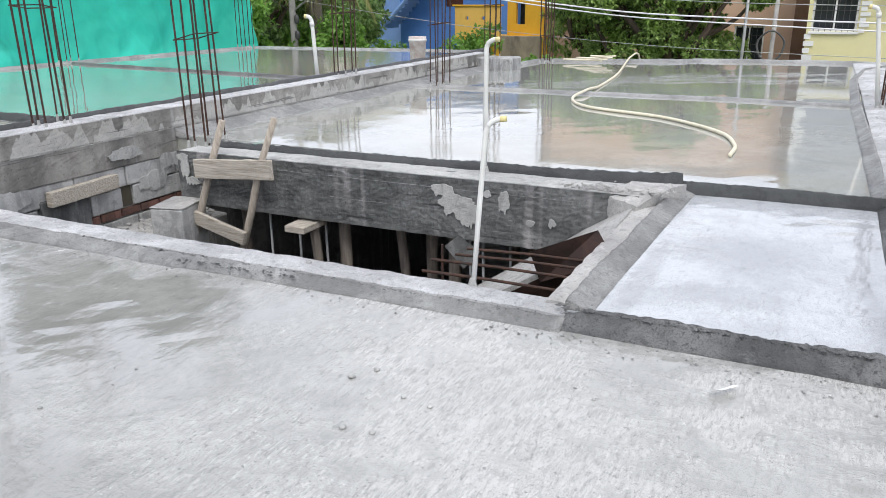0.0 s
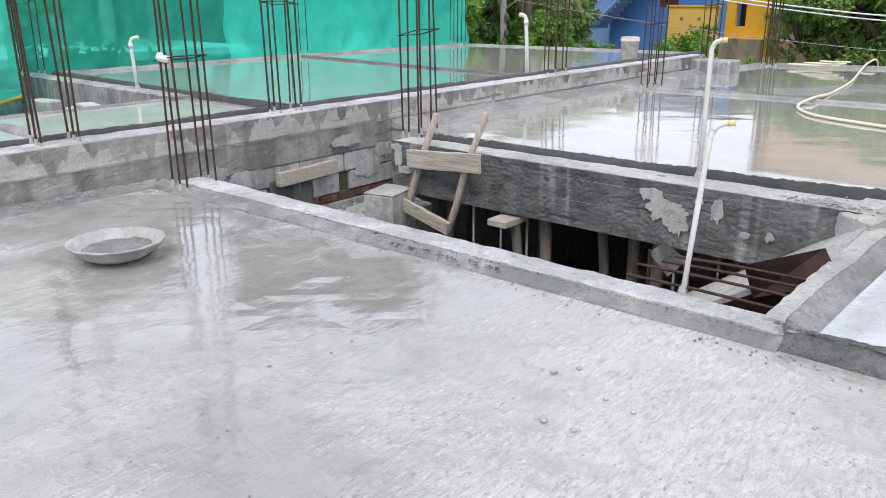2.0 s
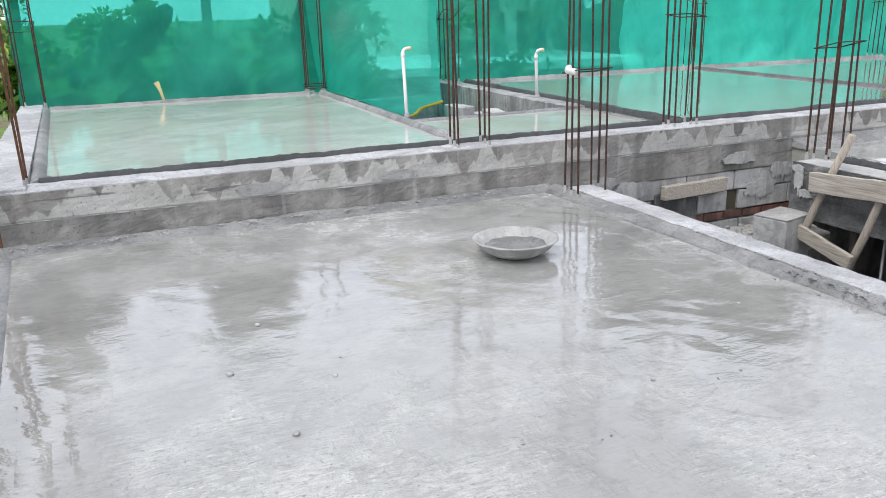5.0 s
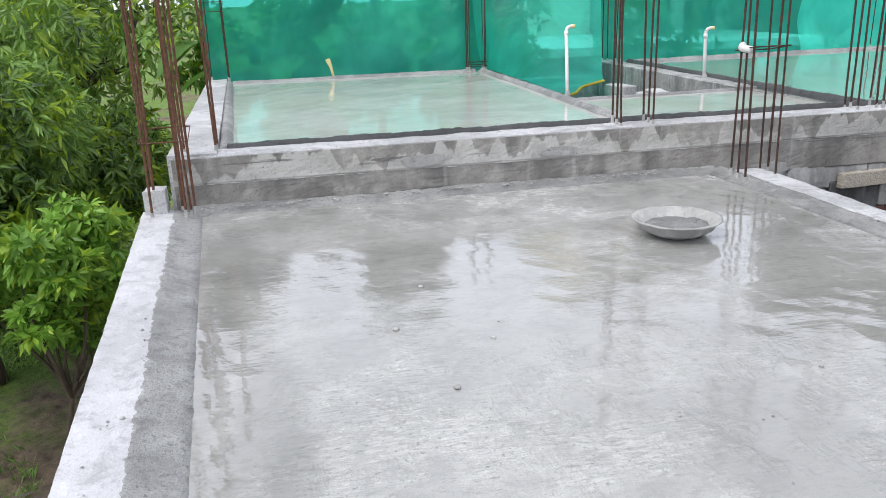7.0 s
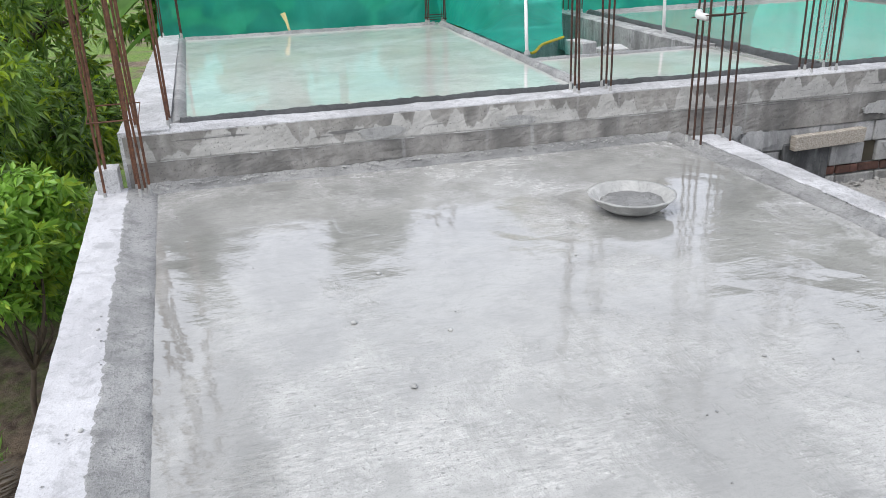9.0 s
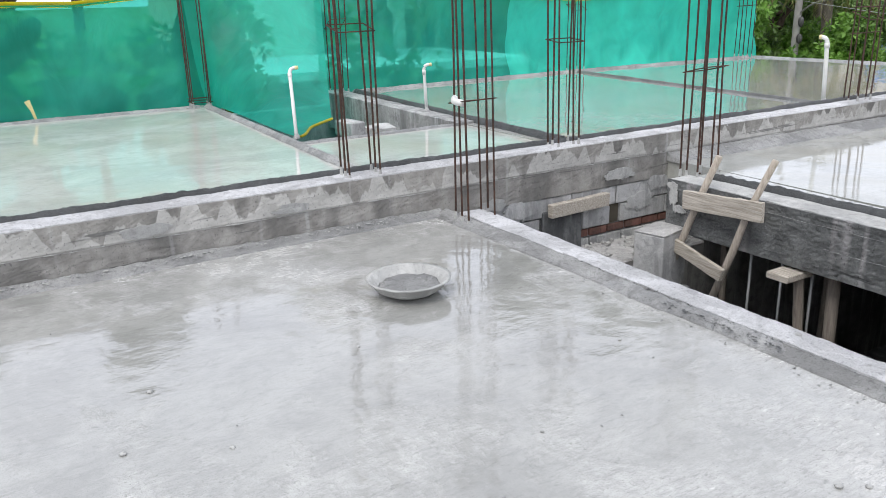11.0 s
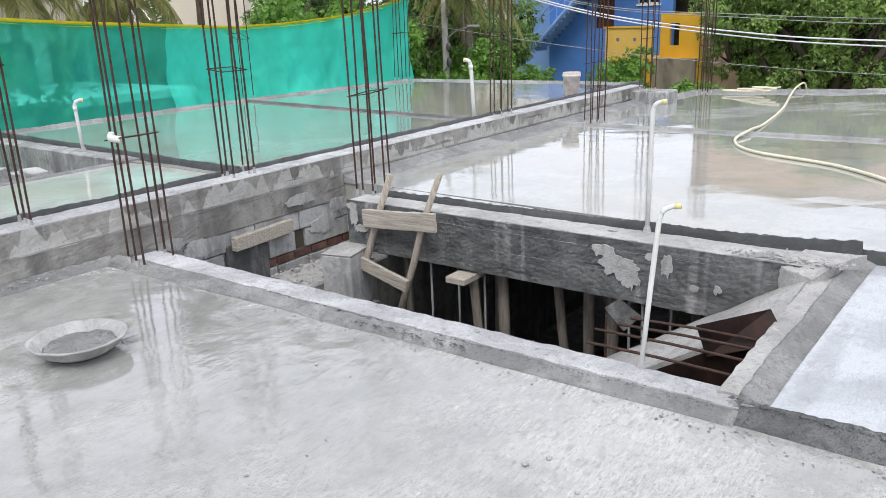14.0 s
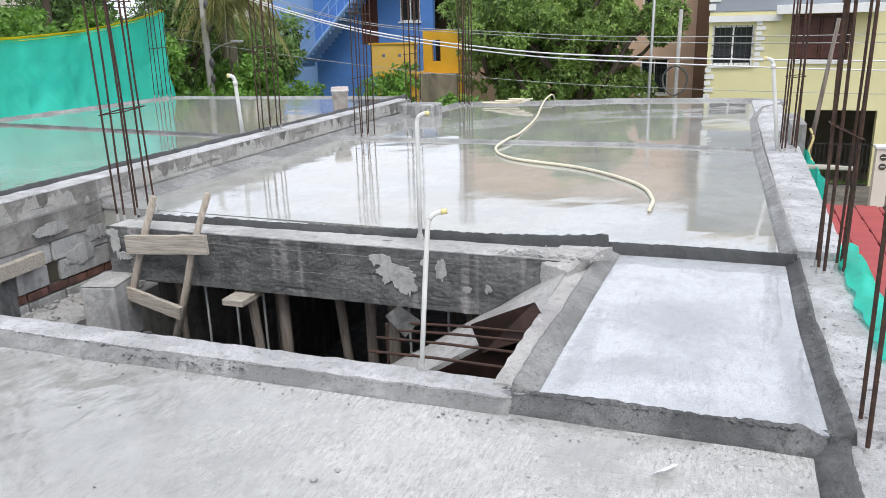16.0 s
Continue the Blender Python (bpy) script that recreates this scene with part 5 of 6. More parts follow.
chips("dark_grit", spots, M_SETM, "grey wet crumbs of mortar strewn beside the bunds", 1)
spots = [(g.uniform(-0.95, 0.48), 3.125 + g.gauss(0, 0.012), 0.078, 0.003 + 0.009 * g.random() ** 2) for _ in range(260)]
spots += [(0.485 + g.gauss(0, 0.012), g.uniform(3.15, 5.55), 0.11, 0.003 + 0.007 * g.random() ** 2) for _ in range(200)]
spots += [(g.uniform(-3.3, -2.3), 3.05 + g.gauss(0, 0.03), 0.036, 0.003 + 0.009 * g.random() ** 2) for _ in range(300)]
spots += [(g.uniform(-4.4, -1.0), 3.08 + g.gauss(0, 0.012), 0.044, 0.002 + 0.006 * g.random() ** 2) for _ in range(220)]
chips("bund_crumbs", spots, M_RIDGE, "damp crumbs of mortar along the crests of the bunds", 4)
spots = [(FACE + 0.05 + abs(g.gauss(0, 0.05)), g.uniform(-1.0, 3.0), 0.035, 0.003 + 0.011 * g.random() ** 3) for _ in range(360)]
spots += [(FACE + 0.06 + abs(g.gauss(0, 0.06)), g.uniform(5.8, 13.2), RZ + 0.06, 0.003 + 0.012 * g.random() ** 3) for _ in range(420)]
chips("pale_grit", spots, M_PLASTER, "pale crumbs of dry mortar at the foot of the long beam", 2)
spots = [(g.uniform(0.53, 0.78), 3.1 + 12.5 * g.random() ** 1.6, 0, 0.002 + 0.008 * g.random() ** 3) for _ in range(380)]
spots = [(x, y, 0.055 if y < 3.2 else (0.095 if y < 5.7 else 0.155), q) for x, y, z, q in spots]
spots += [(g.uniform(-5.4, -0.6), -1.0 - 0.07 * g.random(), 0.052, 0.002 + 0.006 * g.random() ** 3) for _ in range(60)]
chips("edge_grit", spots, M_SETM, "loose grit and chips on the roof edges", 3)

# ---- shade net along the far side ----


def net_sheet(ts, top, bottom, off, material, name, nz=26):
    verts, faces = [], []
    for i, y in enumerate(ts):
        zt, zb = top(y), bottom(y)
        for k in range(nz + 1):
            s = k / nz
            z = zb + (zt - zb) * s
            sag = math.sin(math.pi * s)
            fold = 0.13 * noise.noise((y * 1.1, z * 0.9, 2.0)) + 0.05 * noise.noise((y * 3.4, z * 1.6, 5.0)) * (1 - s) + 0.06 * noise.noise((y * 0.8 + z * 2.6, z * 2.0 - y * 2.1, 8.0))
            verts.append((off(y) - 0.12 * sag + fold, y + 0.04 * noise.noise((y * 2, z * 3, 1)), z))
        if i:
            a, b = (i - 1) * (nz + 1), i * (nz + 1)
            faces += [(a + k, b + k, b + k + 1, a + k + 1) for k in range(nz)]
    return raw(name, verts, faces, material, True)


def curve(table):
    xs, zs = [a for a, _ in table], [b for _, b in table]
    return lambda y: float(np.interp(y, xs, zs))


net_top = curve([(-1.4, 1.75), (0.2, 1.8), (1.0, 1.78), (2.4, 1.9), (3.4, 1.84), (4.6, 1.93), (6.2, 1.8), (8.1, 1.7), (9.4, 1.63), (10.5, 1.66), (12.0, 1.76), (13.2, 1.95), (14.0, 2.13), (14.15, 2.1)])
net_bot = curve([(-1.4, 0.36), (2.35, 0.36), (2.6, -0.6), (4.3, -0.6), (4.6, 0.36), (13.4, 0.36), (14.2, 0.3)])
net_off = curve([(-1.4, -11.62), (2.5, -11.6), (3.4, -11.5), (4.6, -11.72), (9.3, -11.66), (14.2, -11.32)])
ys_net = [-1.4 + 0.06 * i for i in range(260)]
net = thing("shade_net", (0, 0, 0), "translucent green shade net with a yellow hem, hung along the roof", "shade net")
part("net_cloth", net_sheet([y for y in ys_net if y > 7.9], net_top, net_bot, net_off, M_NET, "net_cloth"), M_NET, net)
part("thin_cloth", net_sheet([y for y in ys_net if 4.38 < y < 7.98], net_top, net_bot, net_off, M_THIN, "thin_cloth"), M_THIN, net, "single thinner layer of green netting")
part("thin_cloth", net_sheet([y for y in ys_net if y < 2.85], net_top, net_bot, net_off, M_THIN, "thin_cloth"), M_THIN, net, "single thinner layer of green netting")
part("hem", net_sheet(ys_net, lambda y: net_top(y) + 0.045, lambda y: net_top(y) - 0.03, lambda y: net_off(y) + 0.012, M_HEM, "hem", 3), M_HEM, net, "yellow woven hem")
low = spline([(-11.4, 2.57, 0.4), (-9.8, 2.6, 0.39), (-8.15, 2.66, 0.36), (-8.4, 2.95, 0.4), (-8.7, 3.32, 0.42)], 5)
high = [Vector((-11.6, 2.42 + 2.03 * i / (len(low) - 1), net_top(2.42 + 2.03 * i / (len(low) - 1)))) for i in range(len(low))]
part("lower_hem", tube(bmesh.new(), low[10:], 0.016, 6), M_HEM, net, "yellow hem hanging in the shaft")
bm = bmesh.new()
lay = []
for i, (a, b) in enumerate(zip(low, high)):
    row = []
    for k in range(25):
        t = k / 24
        p = a.lerp(b, t)
        p.z = a.z + (b.z - a.z) * t ** 2.1 - 0.06 * math.sin(math.pi * t) * (i > 3)
        row.append(bm.verts.new(p + Vector((0, 0, 0.035 * noise.noise((i * 0.3, t * 3, 1)) * min(1, 4 * t * (1 - t))))))
    lay.append(row)
for a, b in zip(lay, lay[1:]):
    for k in range(24):
        bm.faces.new((a[k], b[k], b[k + 1], a[k + 1])).smooth = True
part("slack_cloth", bm, M_THIN, net, "slack green netting sweeping down into the shaft")
blocks = thing("shaft_blocks", (-8.95, 3.55, 0.0), "loose cement blocks at the edge of the shaft", "block pile")
for i, (x, y, z, a) in enumerate(((0, 0.1, 0.24, 8), (0.25, 0.45, 0.18, -12), (-0.15, 0.55, 0.1, 25))):
    bm = boxed(-0.2, 0.2, -0.1, 0.1, -0.09, 0.09, bevel=0.01)
    bm.transform(pose(x, y, z, 0, 0, a))
    part("block", bm, M_BLOCK, blocks)
solid("shaft_ledge", boxed(-9.6, -8.3, 3.3, 4.38, -0.15, 0.02), M_UNDER, "rough ledge inside the shaft", "ledge", kind="structure")
rag = thing("yellow_tie", (-11.35, 0.35, 0.38), "yellow strap tied to a stake at the net's foot", "strap")
part("strap", tube(bmesh.new(), [(0, 0, 0), (0.02, -0.03, 0.14), (0.0, -0.07, 0.26)], [0.018, 0.022, 0.04], 6), M_CAP, rag)
side = thing("edge_net", (0, 0, 0), "green netting gathered over the roof edge", "shade net")
vs, fs = [], []
for i in range(60):
    y = 3.9 + 1.9 * i / 59
    for k in range(9):
        s = k / 8
        swell = 0.09 * math.sin(math.pi * s) * (0.6 + 0.6 * abs(noise.noise((y * 2.3, 0, 8))))
        vs.append((0.76 + 0.24 * s + 0.04 * noise.noise((y * 5, s * 3, 0)), y, 0.12 + swell - 0.5 * max(0.0, s - 0.45) * (0.6 + 0.4 * abs(math.sin(y * 1.7))) + 0.03 * noise.noise((y * 7, s * 4, 2))))
    if i:
        a, b = (i - 1) * 9, i * 9
        fs += [(a + k, a + k + 1, b + k + 1, b + k) for k in range(8)]
part("cloth", raw("cloth", vs, fs, M_NET, True), M_NET, side)

# ---- plants ----


def unit(r):
    while True:
        v = Vector((r.uniform(-1, 1), r.uniform(-1, 1), r.uniform(-1, 1)))
        if 0.05 < v.length < 1:
            return v.normalized()


def limbs(bm, base, tips, r0, seed, bend=0.15):
    r = random.Random(seed)
    for tip in tips:
        b, t = Vector(base), Vector(tip)
        m1 = b.lerp(t, 0.4) + unit(r) * (t - b).length * bend
        m2 = b.lerp(t, 0.75) + unit(r) * (t - b).length * bend * 0.6
        tube(bm, spline([b, m1, m2, t], 4), [r0 * (1 - 0.9 * i / 12) for i in range(13)], 7)


def tree(name, base, height, trunk_r, blobs, leaves, leaf_len, leaf_w, whorl, material, label, category, seed, droop=0.3, shell=0.55, bark=M_BARK, split=0.45):
    """A tapered trunk, limbs to every bough and a crown of single leaves in sprays round the boughs."""
    r = random.Random(seed)
    t = thing(name, base, label, category, "trees round the site")
    bm = bmesh.new()
    fork = Vector((0.1, 0.05, height * split))
    tube(bm, spline([(0, 0, -0.1), (0.08, -0.05, height * 0.25), fork], 5), [trunk_r * (1 - 0.04 * i) for i in range(11)], 10)
    if name == "sapling":
        for i, b in enumerate(blobs):
            bough = bmesh.new()
            limbs(bough, fork, [b[:3]], trunk_r * 0.55, seed + i)
            part("branch", bough, bark, t, smooth=True)
    else:
        limbs(bm, fork, [b[:3] for b in blobs], trunk_r * 0.55, seed)
    part("trunk", bm, bark, t, smooth=True)
    cs, ds, us, ls = [], [], [], []
    vol = [b[3] ** 2 for b in blobs]
    for _ in range(leaves // whorl):
        b = r.choices(blobs, vol)[0]
        d = unit(r)
        rad = b[3] * (shell + (1 - shell) * r.random() ** 0.6) * (1 + 0.28 * noise.noise((d.x * 2 + b[0], d.y * 2 + b[1], d.z * 2)))
        p = Vector(b[:3]) + Vector((d.x * rad, d.y * rad, d.z * rad * 0.85))
        axis = (d + 0.6 * unit(r) + Vector((0, 0, 0.15))).normalized()
        for k in range(whorl):
            e = (0.55 * axis + unit(r) + Vector((0, 0, -droop))).normalized()
            cs.append(p + e * leaf_len * 0.1)
            ds.append(e)
            us.append((axis + 0.5 * unit(r)).normalized())
            ls.append(leaf_len * r.uniform(0.65, 1.25))
    v, f = leaf_sheet(cs, ds, us, ls, leaf_w, droop * 0.5)
    part("crown", raw("crown", v, f, material), material, t)
    return t


def blob_cloud(n, cx, cy, cz, sx, sy, sz, r0, r1, seed):
    r = random.Random(seed)
    out = []
    for _ in range(n):
        d = unit(r) * r.random() ** 0.4
        out.append((cx + d.x * sx, cy + d.y * sy, cz + d.z * sz, r.uniform(r0, r1)))
    return out


tree("mango_tree", (-10.6, -4.6, GROUND), 4.6, 0.17, blob_cloud(30, 0, 0, 3.2, 3.2, 2.1, 1.9, 0.5, 0.95, 41), 72000, 0.18, 0.12, 9, M_MANGO, "mango tree with glossy drooping leaves and yellow new shoots", "tree", 42, 0.35)
tree("mango_tree", (-15.5, -4.8, GROUND), 5.8, 0.2, blob_cloud(22, 0, 0, 4.2, 3.0, 2.8, 2.4, 0.7, 1.2, 43), 26000, 0.2, 0.13, 9, M_MANGO, "tall mango tree with dense dark leaves", "tree", 44, 0.35)
tree("sapling", (-7.6, -2.75, GROUND), 2.6, 0.04, blob_cloud(13, 0, 0, 2.45, 1.05, 0.55, 0.65, 0.22, 0.45, 45), 7000, 0.14, 0.19, 10, M_SHOOT, "young bright green sapling beside the wall", "sapling", 46, 0.2, 0.2)
tree("neem_tree", (-4.8, 26.5, GROUND), 5.0, 0.28, blob_cloud(52, -0.3, 0, 4.7, 3.4, 2.0, 2.5, 0.45, 0.85, 51), 90000, 0.13, 0.24, 9, M_NEEM, "broad neem tree with feathery green leaves", "tree", 52, 0.2, 0.55)
tree("neem_tree", (-8.4, 30.0, GROUND), 6.0, 0.25, blob_cloud(18, 0, 0, 5.4, 2.0, 2.0, 2.4, 0.7, 1.2, 53), 16000, 0.2, 0.17, 9, M_NEEM, "dark neem tree beside the houses", "tree", 54, 0.4, 0.35)
for i, (x, y, h, s) in enumerate(((-22.0, 27.0, 5.0, 2.6), (-26.5, 24.0, 5.8, 2.8), (-19.5, 30.0, 5.4, 2.3), (-31.0, 20.0, 5.8, 2.8), (-24.0, 16.0, 4.4, 2.4), (-30.0, 12.0, 5.2, 2.6), (-24.0, 33.5, 6.0, 2.4), (-18.6, 23.2, 6.4, 1.7), (-20.6, 21.0, 6.2, 1.8), (-20.6, 26.6, 6.4, 1.8))):
    tree("leafy_tree", (x, y, GROUND), h, 0.2, blob_cloud(18, 0, 0, h * 0.75, s, s, h * 0.35, 0.6, 1.15, 60 + i), 13000, 0.24, 0.18, 8, M_FARL, "dense dark green tree behind the site", "tree", 70 + i, 0.35, 0.35)

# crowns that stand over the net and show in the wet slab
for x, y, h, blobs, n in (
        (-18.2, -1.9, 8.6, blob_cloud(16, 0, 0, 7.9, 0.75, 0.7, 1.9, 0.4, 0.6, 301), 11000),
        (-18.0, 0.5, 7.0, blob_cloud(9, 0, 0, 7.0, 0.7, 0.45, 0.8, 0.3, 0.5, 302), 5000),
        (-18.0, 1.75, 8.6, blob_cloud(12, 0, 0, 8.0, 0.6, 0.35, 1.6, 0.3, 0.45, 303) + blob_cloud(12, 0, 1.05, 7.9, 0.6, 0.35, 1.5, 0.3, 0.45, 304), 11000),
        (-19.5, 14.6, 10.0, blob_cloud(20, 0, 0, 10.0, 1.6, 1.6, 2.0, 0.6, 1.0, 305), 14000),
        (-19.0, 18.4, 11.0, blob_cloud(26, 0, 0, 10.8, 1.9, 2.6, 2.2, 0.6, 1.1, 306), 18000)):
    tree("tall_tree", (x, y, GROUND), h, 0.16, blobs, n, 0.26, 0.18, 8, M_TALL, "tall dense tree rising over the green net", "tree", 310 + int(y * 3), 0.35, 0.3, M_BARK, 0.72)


def bush(x, y, sx, sy, sz, n, seed, mat=M_BUSH, z=GROUND):
    return tree("bush", (x, y, z), sz, 0.03, blob_cloud(12, 0, 0, sz * 0.7, sx, sy, sz * 0.42, 0.35, 0.7, seed), n, 0.17, 0.26, 8, mat, "bushy bright green creeper, on walls and added behind the net", "bush", seed + 1, 0.25, 0.3)


for i, (x, y, sx, sz) in enumerate(((-14.6, 24.0, 1.6, 3.3), (-12.4, 24.5, 1.5, 3.1), (-10.4, 25.0, 1.4, 3.3), (-16.8, 23.5, 1.5, 3.4), (-7.2, 21.5, 0.9, 2.6), (-18.8, 21.5, 1.6, 3.6), (-8.6, 24.8, 0.9, 2.6))):
    bush(x, y, sx, 0.8, sz, 6000, 90 + 3 * i)
# Row added behind the net to block back light and darken the cloth.
for i, yy in enumerate((-1.0, 0.1, 1.2, 2.3, 3.4)):
    bush(-13.6, yy, 0.45, 0.85, 4.7, 6000, 150 + 3 * i, M_BUSH)
for i, (x, y, h) in enumerate(((-16.2, 14.4, 4.9), (-16.4, 16.2, 5.4), (-17.0, 18.0, 5.0), (-15.6, 19.6, 4.4), (-14.4, 21.9, 3.9))):
    bush(x, y, 0.9, 1.1, h, 7000, 400 + 3 * i)
bush(-14.6, 7.0, 0.7, 1.2, 4.6, 2600, 130, M_FARL)
bush(-14.4, 3.4, 0.8, 1.0, 3.6, 2600, 133, M_FARL)


def palm(x, y, h, n, seed, lean=(0.0, 0.0)):
    r = random.Random(seed)
    t = thing("coconut_palm", (x, y, GROUND), "coconut palm with drooping dusty fronds", "palm", "trees round the site")
    top = Vector((lean[0], lean[1], h))
    part("trunk", tube(bmesh.new(), spline([(0, 0, -0.1), top * 0.5 + Vector((0.15, 0, 0)), top], 8), [0.2 - 0.005 * i for i in range(17)], 10), M_PALMB, t, smooth=True)
    for k in range(n):
        a = 2 * math.pi * (k + 0.4 * r.random()) / n
        up = r.uniform(-0.5, 0.9)
        L = r.uniform(2.0, 2.7)
        pts = []
        for i in range(15):
            s = i / 14
            pts.append(top + Vector((math.cos(a) * L * (s * (1 - 0.25 * s)), math.sin(a) * L * (s * (1 - 0.25 * s)), L * (up * s - (0.75 + 0.5 * up) * s * s))))
        cs, ds, us, ls = [], [], [], []
        for i in range(1, 14):
            d = (pts[i + 1] - pts[i - 1]).normalized()
            sd = d.cross(Vector((0, 0, 1))).normalized()
            for sg in (-1, 1):
                for j in range(3):
                    e = (sd * sg + 0.5 * d + Vector((0, 0, -0.7 + 0.2 * r.random()))).normalized()
                    cs.append(pts[i].lerp(pts[i + 1], j / 3))
                    ds.append(e)
                    us.append((d + 0.3 * unit(r)).normalized())
                    ls.append(0.75 * (1 - 0.5 * i / 14) * r.uniform(0.8, 1.1))
        v, f = leaf_sheet(cs, ds, us, ls, 0.05, 0.4)
        fr = part("frond", raw("frond", v, f, M_FROND), M_FROND, t)
        part("rachis", tube(bmesh.new(), pts, [0.03 - 0.0018 * i for i in range(15)], 5), M_FROND, fr)


palm(-16.1, 23.2, 6.4, 18, 1, (0.3, -0.3))
palm(-17.8, 25.5, 7.6, 16, 2, (-0.3, 0.0))
palm(-20.5, 12.2, 6.0, 16, 3, (0.3, 0.3))
palm(-19.0, 9.0, 6.3, 16, 4, (-0.2, 0.2))


def banana(x, y, h, seed, a0=0.0, a1=2 * math.pi):
    r = random.Random(seed)
    t = thing("banana_plant", (x, y, GROUND), "banana plant with broad torn leaves behind the net", "banana plant", "trees round the site")
    part("stem", tube(bmesh.new(), [(0, 0, 0), (0.03, 0.02, h * 0.5), (0, 0, h)], [0.14, 0.12, 0.08], 10), M_BUSH, t, smooth=True)
    for k in range(7):
        a = a0 + (a1 - a0) * (k + 0.5 * r.random()) / 7
        L, up = r.uniform(1.3, 1.9), r.uniform(0.5, 1.3)
        vs, fs = [], []
        for i in range(12):
            s = i / 11
            p = Vector((math.cos(a) * L * s, math.sin(a) * L * s, h + L * (up * s - (0.7 + 0.4 * up) * s * s)))
            w = 0.26 * math.sin(math.pi * min(1, s * 0.93 + 0.07)) ** 0.6 * (1 + 0.15 * noise.noise((s * 9, seed, k)))
            sd = Vector((-math.sin(a), math.cos(a), 0))
            vs += [p + sd * w - Vector((0, 0, 0.1 * w)), p + Vector((0, 0, -0.3 * w)), p - sd * w - Vector((0, 0, 0.1 * w))]
            if i:
                b = 3 * i
                fs += [(b - 3, b - 2, b + 1, b), (b - 2, b - 1, b + 2, b + 1)]
        part("leaf", raw("leaf", vs, fs, M_BANANA, True), M_BANANA, t)
    return t


def pressed_leaf(plant, y0, z0, y1, z1, wide, x=-11.8):
    """A broad leaf lying against the back of the net, its silhouette shade in its colour."""
    o = plant.location
    a, b = Vector((x, y0, z0)) - o, Vector((x - 0.03, y1, z1)) - o
    side = (b - a).normalized().cross(Vector((1, 0, 0)))
    vs, fs = [], []
    for i in range(14):
        s = i / 13
        w = wide * math.sin(math.pi * min(1, 0.05 + 0.95 * s)) ** 0.6 * (1 + 0.2 * noise.noise((s * 8, y0, z0)))
        p = a.lerp(b, s)
        vs += [p + side * w, p - Vector((0.03, 0, 0)), p - side * w]
        if i:
            k = 3 * i
            fs += [(k - 3, k - 2, k + 1, k), (k - 2, k - 1, k + 2, k + 1)]
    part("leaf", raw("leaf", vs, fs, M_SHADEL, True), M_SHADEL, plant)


near_banana = banana(-12.3, -0.4, 3.7, 8, 1.45, 4.85)
tall_banana = banana(-12.35, 1.7, 3.9, 9, 1.45, 4.85)
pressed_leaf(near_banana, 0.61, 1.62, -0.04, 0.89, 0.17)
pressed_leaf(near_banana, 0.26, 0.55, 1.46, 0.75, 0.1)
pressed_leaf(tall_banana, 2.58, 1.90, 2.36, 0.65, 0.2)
banana(-13.9, 0.3, 3.9, 1)
banana(-13.8, 1.9, 3.7, 2)
banana(-14.2, -1.2, 3.9, 3)
banana(-14.3, 3.0, 4.2, 4)

# grass tufts on the bare plot below the near edge
gr = random.Random(9)
cs, ds, us, ls = [], [], [], []
while len(cs) < 30000:
    x, y = gr.uniform(-16, -3.0), gr.uniform(-10, -1.9)
    if noise.noise((x * 0.45, y * 0.45, 4)) + 0.45 * noise.noise((x * 1.6, y * 1.6, 2)) < (0.35 if ((x + 8.3) / 2.9) ** 2 + ((y + 2.3) / 1.8) ** 2 < 1 else -0.15):
        continue
    for _ in range(6):
        cs.append(Vector((x + gr.gauss(0, 0.06), y + gr.gauss(0, 0.06), GROUND - 0.02)))
        ds.append((Vector((0, 0, 1)) + 0.7 * unit(gr)).normalized())
        us.append(unit(gr))
        ls.append(gr.uniform(0.08, 0.22))
v, f = leaf_sheet(cs, ds, us, ls, 0.06, 0.2)
solid("grass", raw("grass", v, f, M_BUSH), M_BUSH, "patchy green grass on the plot beside the wall", "grass", kind="stuff")
fr = thing("dry_frond", (-7.7, -3.1, GROUND + 0.05), "dry grey palm frond lying on the soil", "palm frond")
cs, ds, us, ls = [], [], [], []
for i in range(60):
    cs.append(Vector((0.012 * i, 0.1 * math.sin(i * 0.05), 0.03)))
    ds.append(Vector((0.6, (1 if i % 2 else -1) * 0.8, gr.uniform(-0.1, 0.3))).normalized())
    us.append(Vector((0, 0, 1)))
    ls.append(gr.uniform(0.4, 0.7))
for c, d, u, ln in zip(cs, ds, us, ls):
    v, f = leaf_sheet([c], [d], [u], [ln], 0.025, 0.1)
    part("blade", raw("blade", v, f, M_PALMB), M_PALMB, fr)

# ---- houses ----


def pierced(x0, x1, z0, z1, y, thick, holes):
    """A wall along x with openings (x0, x1, z0, z1) that go through it."""
    xs_ = sorted({x0, x1, *[h[0] for h in holes], *[h[1] for h in holes]})
    zs_ = sorted({z0, z1, *[h[2] for h in holes], *[h[3] for h in holes]})
    bm = bmesh.new()
    for a, b in zip(xs_, xs_[1:]):
        for c, d in zip(zs_, zs_[1:]):
            mx, mz = (a + b) / 2, (c + d) / 2
            if not any(h[0] < mx < h[1] and h[2] < mz < h[3] for h in holes):
                box(bm, a, b, y, y + thick, c, d)
    bmesh.ops.remove_doubles(bm, verts=bm.verts[:], dist=1e-4)
    dup = {}
    for f in bm.faces:
        dup.setdefault(tuple(round(c, 3) for c in f.calc_center_median()), []).append(f)
    bmesh.ops.delete(bm, geom=[f for fs_ in dup.values() if len(fs_) > 1 for f in fs_], context="FACES_ONLY")
    return bm


